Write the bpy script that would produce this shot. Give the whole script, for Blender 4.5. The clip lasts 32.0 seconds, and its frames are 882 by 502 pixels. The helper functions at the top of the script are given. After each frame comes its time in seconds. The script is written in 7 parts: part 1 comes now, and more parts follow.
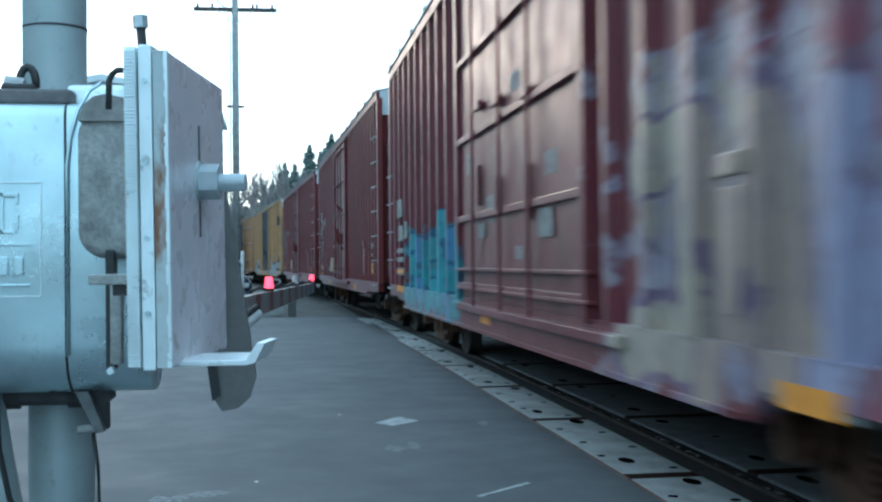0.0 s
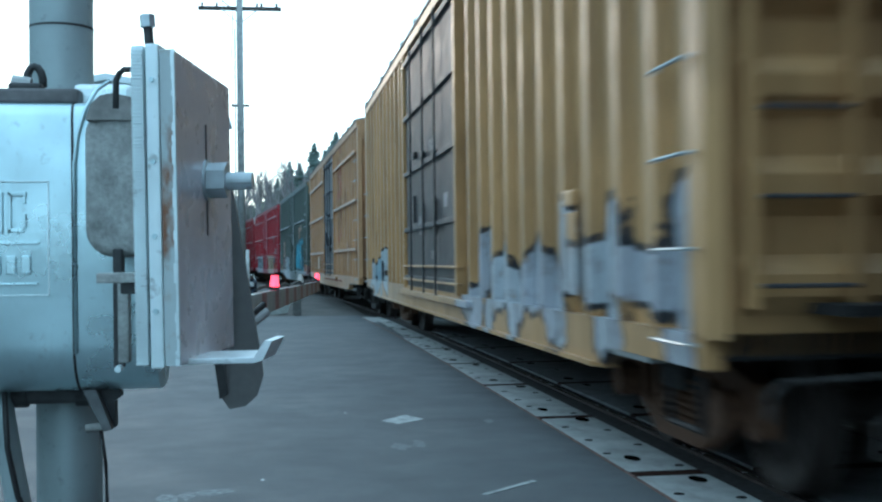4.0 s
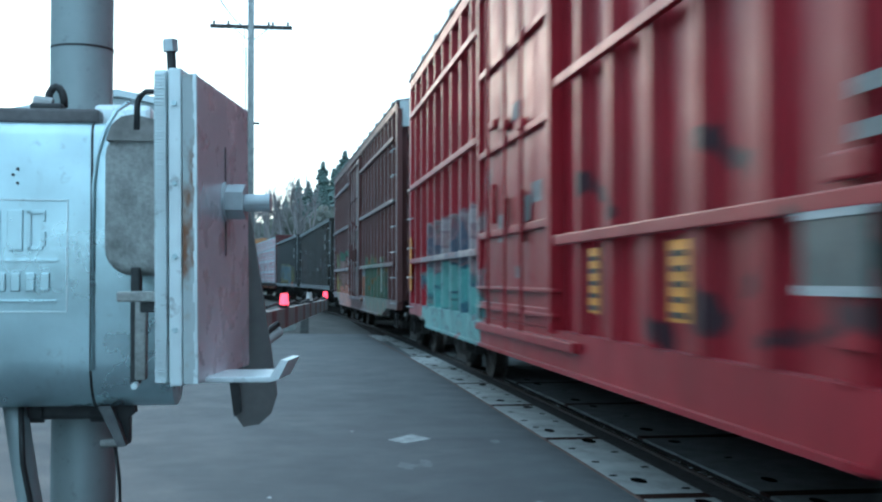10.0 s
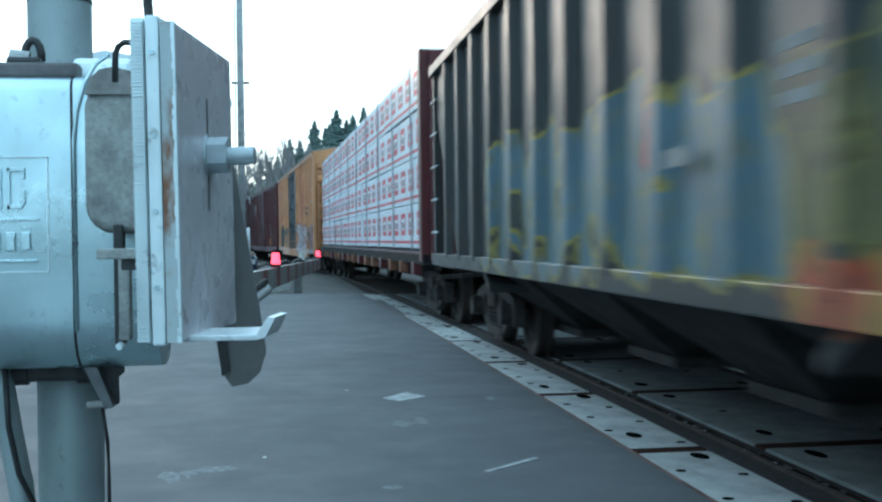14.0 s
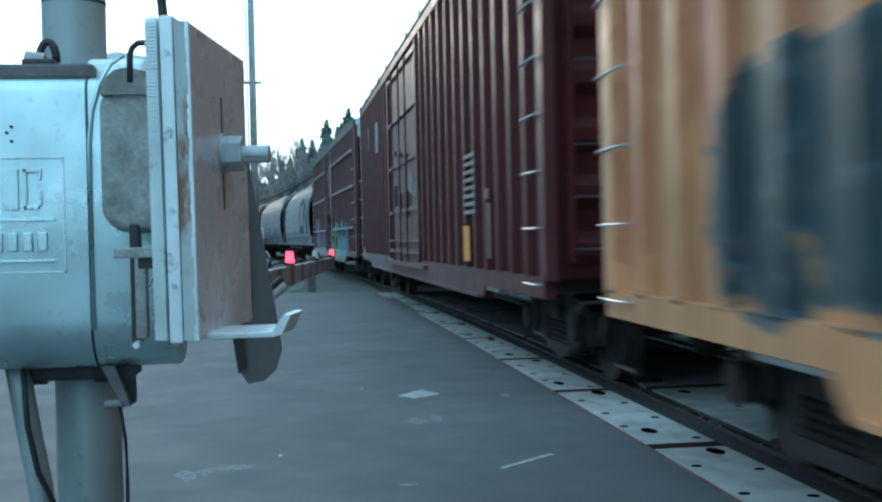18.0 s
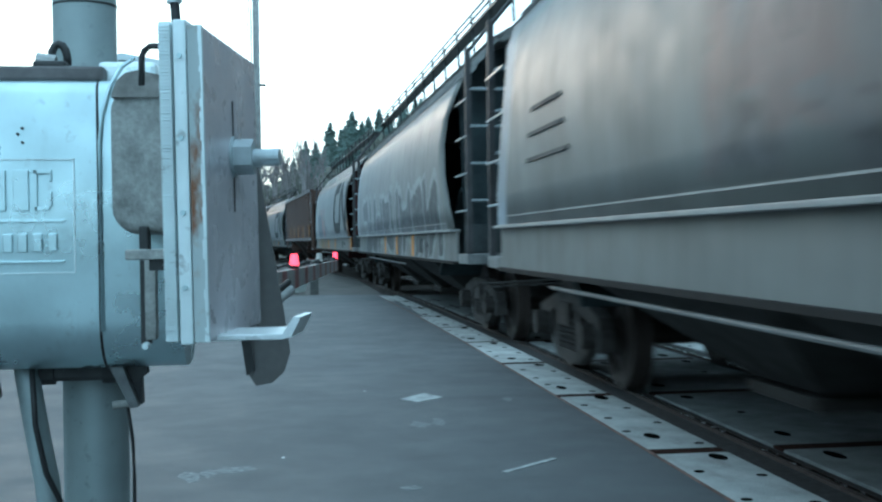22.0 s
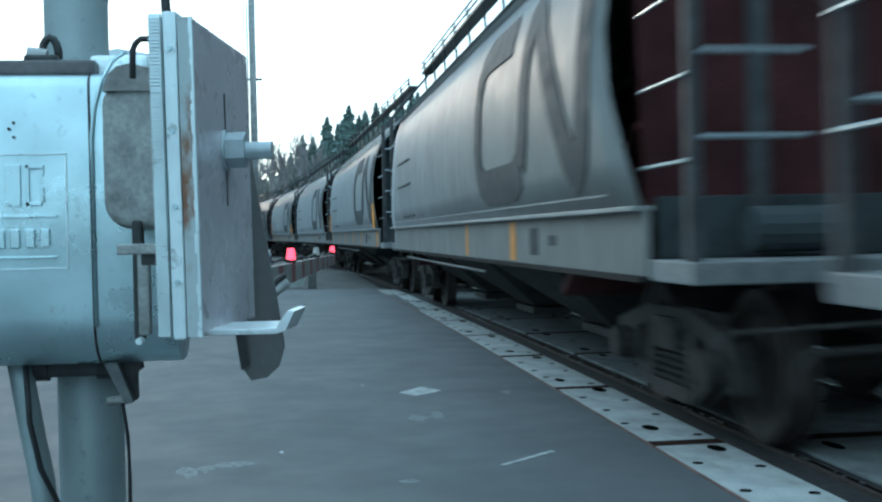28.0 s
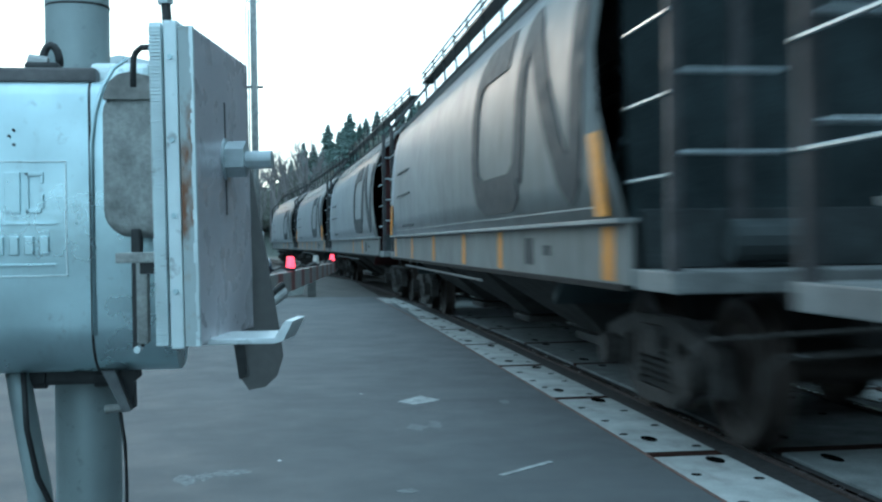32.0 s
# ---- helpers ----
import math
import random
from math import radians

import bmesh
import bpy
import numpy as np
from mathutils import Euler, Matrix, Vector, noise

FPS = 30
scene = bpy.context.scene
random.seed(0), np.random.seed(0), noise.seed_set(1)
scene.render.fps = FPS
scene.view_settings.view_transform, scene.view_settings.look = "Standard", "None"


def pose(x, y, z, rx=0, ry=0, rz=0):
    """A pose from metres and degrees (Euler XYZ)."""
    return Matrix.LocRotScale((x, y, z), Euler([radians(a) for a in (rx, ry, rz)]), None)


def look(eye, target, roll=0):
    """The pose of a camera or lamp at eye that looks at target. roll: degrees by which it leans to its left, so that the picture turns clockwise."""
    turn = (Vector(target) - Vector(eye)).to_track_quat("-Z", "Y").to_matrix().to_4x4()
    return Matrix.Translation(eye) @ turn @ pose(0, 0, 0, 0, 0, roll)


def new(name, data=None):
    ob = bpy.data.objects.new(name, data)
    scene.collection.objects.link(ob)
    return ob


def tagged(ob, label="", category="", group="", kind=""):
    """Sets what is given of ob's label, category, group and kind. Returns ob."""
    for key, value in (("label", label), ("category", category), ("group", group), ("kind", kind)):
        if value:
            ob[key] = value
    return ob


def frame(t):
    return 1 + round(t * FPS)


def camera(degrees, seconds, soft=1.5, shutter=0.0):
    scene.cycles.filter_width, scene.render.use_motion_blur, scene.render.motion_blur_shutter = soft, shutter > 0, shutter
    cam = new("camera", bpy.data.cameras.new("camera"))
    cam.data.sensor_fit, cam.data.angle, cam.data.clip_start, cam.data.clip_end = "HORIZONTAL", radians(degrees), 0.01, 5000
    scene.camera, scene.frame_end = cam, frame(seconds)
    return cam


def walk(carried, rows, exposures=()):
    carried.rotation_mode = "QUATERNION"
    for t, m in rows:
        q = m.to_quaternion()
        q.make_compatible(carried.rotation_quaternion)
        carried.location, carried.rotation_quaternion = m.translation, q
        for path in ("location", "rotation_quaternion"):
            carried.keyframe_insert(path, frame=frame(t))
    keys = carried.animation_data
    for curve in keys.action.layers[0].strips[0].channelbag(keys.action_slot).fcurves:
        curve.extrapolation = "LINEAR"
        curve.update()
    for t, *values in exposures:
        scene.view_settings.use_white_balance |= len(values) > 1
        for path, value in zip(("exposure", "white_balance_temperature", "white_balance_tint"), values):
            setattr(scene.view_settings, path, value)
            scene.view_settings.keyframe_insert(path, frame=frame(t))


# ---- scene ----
cam = camera(42.16, 32.0, soft=2.3, shutter=0.5)
# seconds, place in metres, turn in degrees: a hand-held camera that hardly stirs
PATH = [
    (0.0, 0.0141, -0.0172, 1.2814, 90.558, 0.523, -8.113),
    (0.5, 0.0134, -0.0125, 1.2803, 90.740, 0.592, -7.839),
    (1.0, 0.0126, -0.0260, 1.2817, 90.744, 0.430, -7.674),
    (1.5, 0.0095, -0.0255, 1.2816, 91.125, 0.540, -7.771),
    (2.0, 0.0050, -0.0280, 1.2818, 91.209, 0.277, -7.731),
    (2.5, 0.0054, -0.0350, 1.2811, 91.251, 0.475, -7.769),
    (3.0, 0.0070, -0.0312, 1.2798, 90.996, 0.444, -7.727),
    (3.5, 0.0086, -0.0270, 1.2806, 90.703, 0.575, -7.765),
    (5.5, 0.0163, -0.0066, 1.2795, 90.159, 0.630, -8.057),
    (6.0, 0.0075, -0.0160, 1.2801, 90.175, 0.323, -8.215),
    (6.5, 0.0085, -0.0050, 1.2771, 89.873, 0.357, -7.889),
    (7.0, 0.0137, -0.0098, 1.2784, 90.150, 0.636, -7.822),
    (7.5, 0.0106, -0.0177, 1.2802, 90.611, 0.520, -7.509),
    (8.0, 0.0068, -0.0261, 1.2835, 90.988, 0.120, -7.556),
    (8.5, 0.0084, -0.0289, 1.2830, 90.783, 0.314, -7.722),
    (9.0, 0.0035, -0.0342, 1.2852, 91.128, 0.098, -7.605),
    (9.5, 0.0029, -0.0410, 1.2842, 91.264, 0.112, -7.516),
    (10.0, -0.0038, -0.0503, 1.2861, 91.439, -0.018, -7.506),
    (10.5, -0.0075, -0.0489, 1.2867, 90.910, -0.175, -7.482),
    (11.0, -0.0043, -0.0393, 1.2846, 90.554, 0.182, -7.854),
    (11.5, -0.0006, -0.0213, 1.2814, 90.217, 0.236, -7.593),
    (12.0, 0.0030, -0.0215, 1.2814, 90.258, 0.446, -7.626),
    (12.5, 0.0000, -0.0129, 1.2799, 90.028, 0.206, -7.654),
    (13.0, 0.0008, -0.0055, 1.2788, 89.760, 0.346, -7.809),
    (13.5, 0.0036, 0.0001, 1.2793, 89.757, 0.385, -7.561),
    (14.0, 0.0076, 0.0032, 1.2772, 89.360, 0.713, -7.840),
    (14.5, 0.0120, 0.0069, 1.2749, 89.093, 0.831, -7.872),
    (16.5, 0.0076, -0.0148, 1.2784, 89.338, 1.385, -7.343),
    (17.0, 0.0083, -0.0162, 1.2761, 89.304, 1.492, -7.515),
    (17.5, 0.0023, -0.0091, 1.2762, 89.275, 1.188, -7.265),
    (18.0, 0.0046, -0.0031, 1.2747, 89.259, 1.249, -7.188),
    (18.5, 0.0066, 0.0036, 1.2752, 89.420, 1.291, -6.874),
    (19.0, 0.0066, 0.0010, 1.2744, 89.538, 1.372, -6.675),
    (19.5, 0.0029, -0.0027, 1.2766, 89.469, 1.106, -6.810),
    (20.0, 0.0019, -0.0018, 1.2752, 89.267, 1.057, -7.013),
    (20.5, 0.0020, 0.0026, 1.2752, 89.230, 0.895, -6.859),
    (21.0, 0.0012, -0.0024, 1.2757, 89.220, 1.067, -6.891),
    (21.5, -0.0039, -0.0125, 1.2754, 89.467, 0.754, -6.827),
    (22.0, -0.0068, -0.0136, 1.2758, 89.442, 0.807, -7.058),
    (22.5, -0.0051, -0.0150, 1.2766, 89.690, 0.741, -6.945),
    (23.0, -0.0030, -0.0183, 1.2805, 89.981, 0.989, -7.069),
    (23.5, -0.0022, -0.0209, 1.2805, 90.252, 1.091, -6.948),
    (24.0, -0.0017, -0.0268, 1.2812, 90.276, 1.190, -6.912),
    (24.5, -0.0051, -0.0328, 1.2810, 90.218, 0.857, -6.819),
    (25.0, -0.0095, -0.0294, 1.2796, 89.914, 0.634, -6.988),
    (25.5, -0.0055, -0.0196, 1.2799, 89.695, 0.869, -6.799),
    (27.5, -0.0026, -0.0110, 1.2777, 89.454, 1.069, -7.126),
    (28.0, 0.0000, 0.0000, 1.2740, 89.110, 1.210, -7.170),
    (28.5, 0.0051, 0.0076, 1.2737, 88.886, 1.234, -7.161),
    (29.0, 0.0097, 0.0153, 1.2719, 88.616, 1.435, -6.973),
    (29.5, 0.0090, 0.0079, 1.2731, 88.691, 1.329, -7.036),
    (30.0, 0.0015, -0.0004, 1.2734, 88.974, 1.040, -7.023),
    (30.5, 0.0000, -0.0036, 1.2760, 89.361, 0.970, -7.118),
    (31.0, -0.0018, -0.0083, 1.2758, 89.394, 0.748, -7.127),
    (31.5, 0.0013, -0.0078, 1.2760, 89.371, 0.858, -7.096),
    (32.0, 0.0016, 0.0023, 1.2772, 89.547, 0.793, -7.168),
]
walk(cam, [(r[0], pose(*r[1:])) for r in PATH], [
    (0.0, 1.07, 4970, -6), (3.0, 1.07, 4900, -8), (6.0, 1.05, 4960, -9), (7.0, 1.10, 5060, -10), (8.0, 1.12, 4950, -7), (11.0, 1.02, 4930, -7), (14.0, 1.14, 5010, -8), (15.0, 1.06, 4960, -8),
    (17.0, 0.84, 4780, -11), (18.1, 0.96, 4800, -11), (19.0, 1.14, 4900, -9), (20.0, 1.26, 4940, -9), (21.0, 1.18, 4990, -9), (23.0, 0.98, 5020, -10), (25.0, 0.86, 5010, -10), (28.0, 0.99, 5010, -10), (30.0, 1.09, 5010, -10), (32.0, 0.95, 5000, -10)])

# ---- sky and light: bright overcast late afternoon ----
world = bpy.data.worlds.new("overcast")
scene.world = world
world.use_nodes = True
wn, wl = world.node_tree.nodes, world.node_tree.links
wn.clear()
sky = wn.new("ShaderNodeTexSky")
sky.sky_type, sky.sun_disc = "NISHITA", False
sky.sun_elevation, sky.sun_rotation = radians(9), radians(-12)
w_geo = wn.new("ShaderNodeTexCoord")
w_map = wn.new("ShaderNodeMapping")
w_map.inputs["Scale"].default_value = (1.0, 1.0, 4.5)
w_noise = wn.new("ShaderNodeTexNoise")
w_noise.inputs["Scale"].default_value = 2.3
w_noise.inputs["Detail"].default_value = 7
w_noise.inputs["Roughness"].default_value = 0.55
w_ramp = wn.new("ShaderNodeValToRGB")
w_ramp.color_ramp.elements[0].position, w_ramp.color_ramp.elements[0].color = 0.34, (4.6, 5.9, 7.0, 1)
w_ramp.color_ramp.elements[1].position, w_ramp.color_ramp.elements[1].color = 0.68, (9.6, 10.6, 11.0, 1)
w_mix = wn.new("ShaderNodeMixRGB")
w_mix.inputs[0].default_value = 0.82
w_back = wn.new("ShaderNodeBackground")
w_back.inputs["Strength"].default_value = 0.105
w_out = wn.new("ShaderNodeOutputWorld")
wl.new(w_geo.outputs["Generated"], w_map.inputs["Vector"])
wl.new(w_map.outputs["Vector"], w_noise.inputs["Vector"])
wl.new(w_noise.outputs["Fac"], w_ramp.inputs["Fac"])
wl.new(sky.outputs["Color"], w_mix.inputs[1])
wl.new(w_ramp.outputs["Color"], w_mix.inputs[2])
wl.new(w_mix.outputs["Color"], w_back.inputs["Color"])
wl.new(w_back.outputs["Background"], w_out.inputs["Surface"])
sun = new("sun", bpy.data.lights.new("sun", "SUN"))
sun.data.energy, sun.data.angle, sun.data.color = 0.36, radians(14), (1.0, 0.62, 0.42)
sun.matrix_world = look((-13, 60, 9), (0, 0, 0))


# ---- materials ----
class Nodes:
    """A small wrapper that builds one node material."""

    def __init__(self, name):
        self.m = bpy.data.materials.new(name)
        self.m.use_nodes = True
        self.t = self.m.node_tree
        self.b = self.t.nodes["Principled BSDF"]
        self.co = self.t.nodes.new("ShaderNodeTexCoord").outputs["Object"]

    def link(self, a, b):
        self.t.links.new(a, b)

    def put(self, socket, v):
        if isinstance(v, (int, float)):
            socket.default_value = v
        elif isinstance(v, (tuple, list)):
            socket.default_value = (*v, 1) if len(v) == 3 and len(socket.default_value) == 4 else v
        else:
            self.link(v, socket)

    def noise(self, scale, detail=4.0, stretch=None, rough=0.55, seed=0.0):
        n = self.t.nodes.new("ShaderNodeTexNoise")
        n.inputs["Scale"].default_value, n.inputs["Detail"].default_value, n.inputs["Roughness"].default_value = scale, detail, rough
        mp = self.t.nodes.new("ShaderNodeMapping")
        mp.inputs["Scale"].default_value = stretch or (1, 1, 1)
        mp.inputs["Location"].default_value = (seed, seed * 1.7, seed * 0.3)
        self.link(self.co, mp.inputs["Vector"])
        self.link(mp.outputs["Vector"], n.inputs["Vector"])
        return n.outputs["Fac"]

    def ramp(self, fac, a, b, p0=0.35, p1=0.65, constant=False):
        r = self.t.nodes.new("ShaderNodeValToRGB")
        e = r.color_ramp.elements
        e[0].position, e[1].position = p0, p1
        e[0].color = (*a, 1) if isinstance(a, tuple) else (a, a, a, 1)
        e[1].color = (*b, 1) if isinstance(b, tuple) else (b, b, b, 1)
        if constant:
            r.color_ramp.interpolation = "CONSTANT"
        self.link(fac, r.inputs["Fac"])
        return r.outputs["Color"]

    def palette(self, fac, colours):
        r = self.t.nodes.new("ShaderNodeValToRGB")
        r.color_ramp.interpolation = "CONSTANT"
        e = r.color_ramp.elements
        e[0].position, e[0].color = 0, (*colours[0], 1)
        e[1].position, e[1].color = 1 / len(colours), (*colours[min(1, len(colours) - 1)], 1)
        for i, c in enumerate(colours[2:]):
            k = e.new((i + 2) / len(colours))
            k.color = (*c, 1)
        self.link(fac, r.inputs["Fac"])
        return r.outputs["Color"]

    def mix(self, fac, a, b, how="MIX"):
        n = self.t.nodes.new("ShaderNodeMixRGB")
        n.blend_type = how
        self.put(n.inputs[0], fac)
        self.put(n.inputs[1], a)
        self.put(n.inputs[2], b)
        return n.outputs["Color"]

    def math(self, how, a, b=0.0):
        n = self.t.nodes.new("ShaderNodeMath")
        n.operation = how
        self.put(n.inputs[0], a)
        self.put(n.inputs[1], b)
        return n.outputs["Value"]

    def axes(self):
        n = self.t.nodes.new("ShaderNodeSeparateXYZ")
        self.link(self.co, n.inputs["Vector"])
        return n.outputs["X"], n.outputs["Y"], n.outputs["Z"]

    def done(self, colour, rough=0.6, metal=0.0, bump=None, strength=0.3, distance=0.01):
        self.put(self.b.inputs["Base Color"], colour)
        self.put(self.b.inputs["Roughness"], rough)
        self.put(self.b.inputs["Metallic"], metal)
        if bump is not None:
            n = self.t.nodes.new("ShaderNodeBump")
            n.inputs["Strength"].default_value, n.inputs["Distance"].default_value = strength, distance
            self.link(bump, n.inputs["Height"])
            self.link(n.outputs["Normal"], self.b.inputs["Normal"])
        return self.m


def plain(name, colour, rough=0.6, metal=0.0, var=0.25, scale=6.0, bump=0.0, fine=60.0, gloss=0.5):
    """A surface with variation at two scales and some relief."""
    n = Nodes(name)
    big = n.ramp(n.noise(scale), 1 - var, 1 + var * 0.4, 0.3, 0.7)
    small = n.ramp(n.noise(fine, seed=3.1), 1 - var * 0.6, 1.0 + var * 0.2, 0.3, 0.7)
    c = n.mix(1.0, n.mix(1.0, colour, big, "MULTIPLY"), small, "MULTIPLY")
    n.b.inputs["Specular IOR Level"].default_value = gloss
    r = n.ramp(n.noise(scale * 2.1, seed=7.0), max(rough - 0.1, 0.02), min(rough + 0.1, 1.0), 0.3, 0.7)
    return n.done(c, r, metal, n.noise(fine, seed=1.0) if bump else None, bump, 0.004)


RUST = (0.10, 0.045, 0.024)


def capsule_group():
    """A node group: distance from a point to the stroke between A and B."""
    g = bpy.data.node_groups.new("stroke_distance", "ShaderNodeTree")
    for nm in ("P", "A", "B"):
        g.interface.new_socket(nm, in_out="INPUT", socket_type="NodeSocketVector")
    g.interface.new_socket("D", in_out="OUTPUT", socket_type="NodeSocketFloat")
    i, o = g.nodes.new("NodeGroupInput"), g.nodes.new("NodeGroupOutput")

    def vec(op, a, b=None, k=None):
        n = g.nodes.new("ShaderNodeVectorMath")
        n.operation = op
        g.links.new(a, n.inputs[0])
        if b is not None:
            g.links.new(b, n.inputs["Scale"] if op == "SCALE" else n.inputs[1])
        return n.outputs["Value"] if op in ("DOT_PRODUCT", "LENGTH") else n.outputs["Vector"]
    pa, ba = vec("SUBTRACT", i.outputs["P"], i.outputs["A"]), vec("SUBTRACT", i.outputs["B"], i.outputs["A"])
    h = g.nodes.new("ShaderNodeMath")
    h.operation, h.use_clamp = "DIVIDE", True
    g.links.new(vec("DOT_PRODUCT", pa, ba), h.inputs[0])
    g.links.new(vec("DOT_PRODUCT", ba, ba), h.inputs[1])
    g.links.new(vec("LENGTH", vec("SUBTRACT", pa, vec("SCALE", ba, h.outputs["Value"]))), o.inputs["D"])
    return g


CAPSULE = capsule_group()
# skeletons of sprayed letter-like shapes in a unit cell
GLYPHS = (((0, 0, 0, 1), (1, 0, 1, 1), (0, .5, 1, .5)), ((0, 1, 1, 1), (.5, 0, .5, 1)), ((1, .9, .2, 1), (.2, 1, 0, .1), (0, .1, 1, 0)), ((0, 0, .5, 1), (.5, 1, 1, 0), (.25, .4, .8, .4)),
          ((1, 1, 0, .9), (0, .9, 1, .45), (1, .45, 0, 0)), ((0, 0, 0, 1), (0, 1, 1, .75), (1, .75, 0, .45), (.3, .45, 1, 0)), ((0, 1, .3, 0), (.3, 0, 1, .1), (1, .1, .9, 1)), ((0, 0, .1, 1), (.1, 1, .9, 0), (.9, 0, 1, 1)))


def glyphs(y0, y1, z0, z1, n, r, fills, edge, e=0.05, seed=0, rise=0.0):
    """Strokes of n sprayed shapes side by side: (fill, edge, radius, edge width, segments)."""
    rr = random.Random(seed)
    out, w = [], (y1 - y0) / n
    for k in range(n):
        a, b, lift = y0 + w * k + r * 0.8, y0 + w * (k + 1) - r * 0.55, rise * k / max(n - 1, 1)
        lo, hi, lean = z0 + r + rr.uniform(-0.06, 0.06), z1 - r + lift + rr.uniform(-0.08, 0.10), rr.uniform(-0.12, 0.12)
        segs = [(a + (b - a) * p + lean * q, lo + (hi - lo) * q, a + (b - a) * u + lean * v, lo + (hi - lo) * v) for p, q, u, v in rr.choice(GLYPHS)]
        out.append((fills[k % len(fills)], edge, r, e, segs))
    return out


def sprayed(n, c, strokes, mask, seed):
    """Lay sprayed strokes over a colour, in the plane of the car's side."""
    x, y, z = n.axes()
    wob = n.math("MULTIPLY", n.math("SUBTRACT", n.noise(3.2, 3, seed=seed + 9), 0.5), 0.34)
    flat = n.t.nodes.new("ShaderNodeCombineXYZ")
    n.link(y, flat.inputs["X"])
    n.link(z, flat.inputs["Y"])
    worn = n.ramp(n.noise(8, 5, seed=seed + 3), 0.45, 1.0, 0.30, 0.5)
    m = n.math("MULTIPLY", mask, worn)
    patchy = n.ramp(n.noise(1.9, 4, seed=seed + 31), 0.0, 0.45, 0.4, 0.7)
    for fill, edge, r, e, segs in strokes:
        d = None
        for ya, za, yb, zb in segs:
            q = n.t.nodes.new("ShaderNodeGroup")
            q.node_tree = CAPSULE
            q.inputs["A"].default_value, q.inputs["B"].default_value = (ya, za, 0), (yb, zb, 0.001)
            n.link(flat.outputs["Vector"], q.inputs["P"])
            d = q.outputs["D"] if d is None else n.math("MINIMUM", d, q.outputs["D"])
        d = n.math("ADD", d, wob)
        c = n.mix(n.math("MULTIPLY", n.ramp(d, 1.0, 0.0, r + e, r + e + 0.02), m), c, edge)
        tone = n.mix(patchy, fill, tuple(v * 0.62 + 0.02 for v in fill))
        c = n.mix(n.math("MULTIPLY", n.ramp(d, 1.0, 0.0, r, r + 0.015), m), c, tone)
    return c


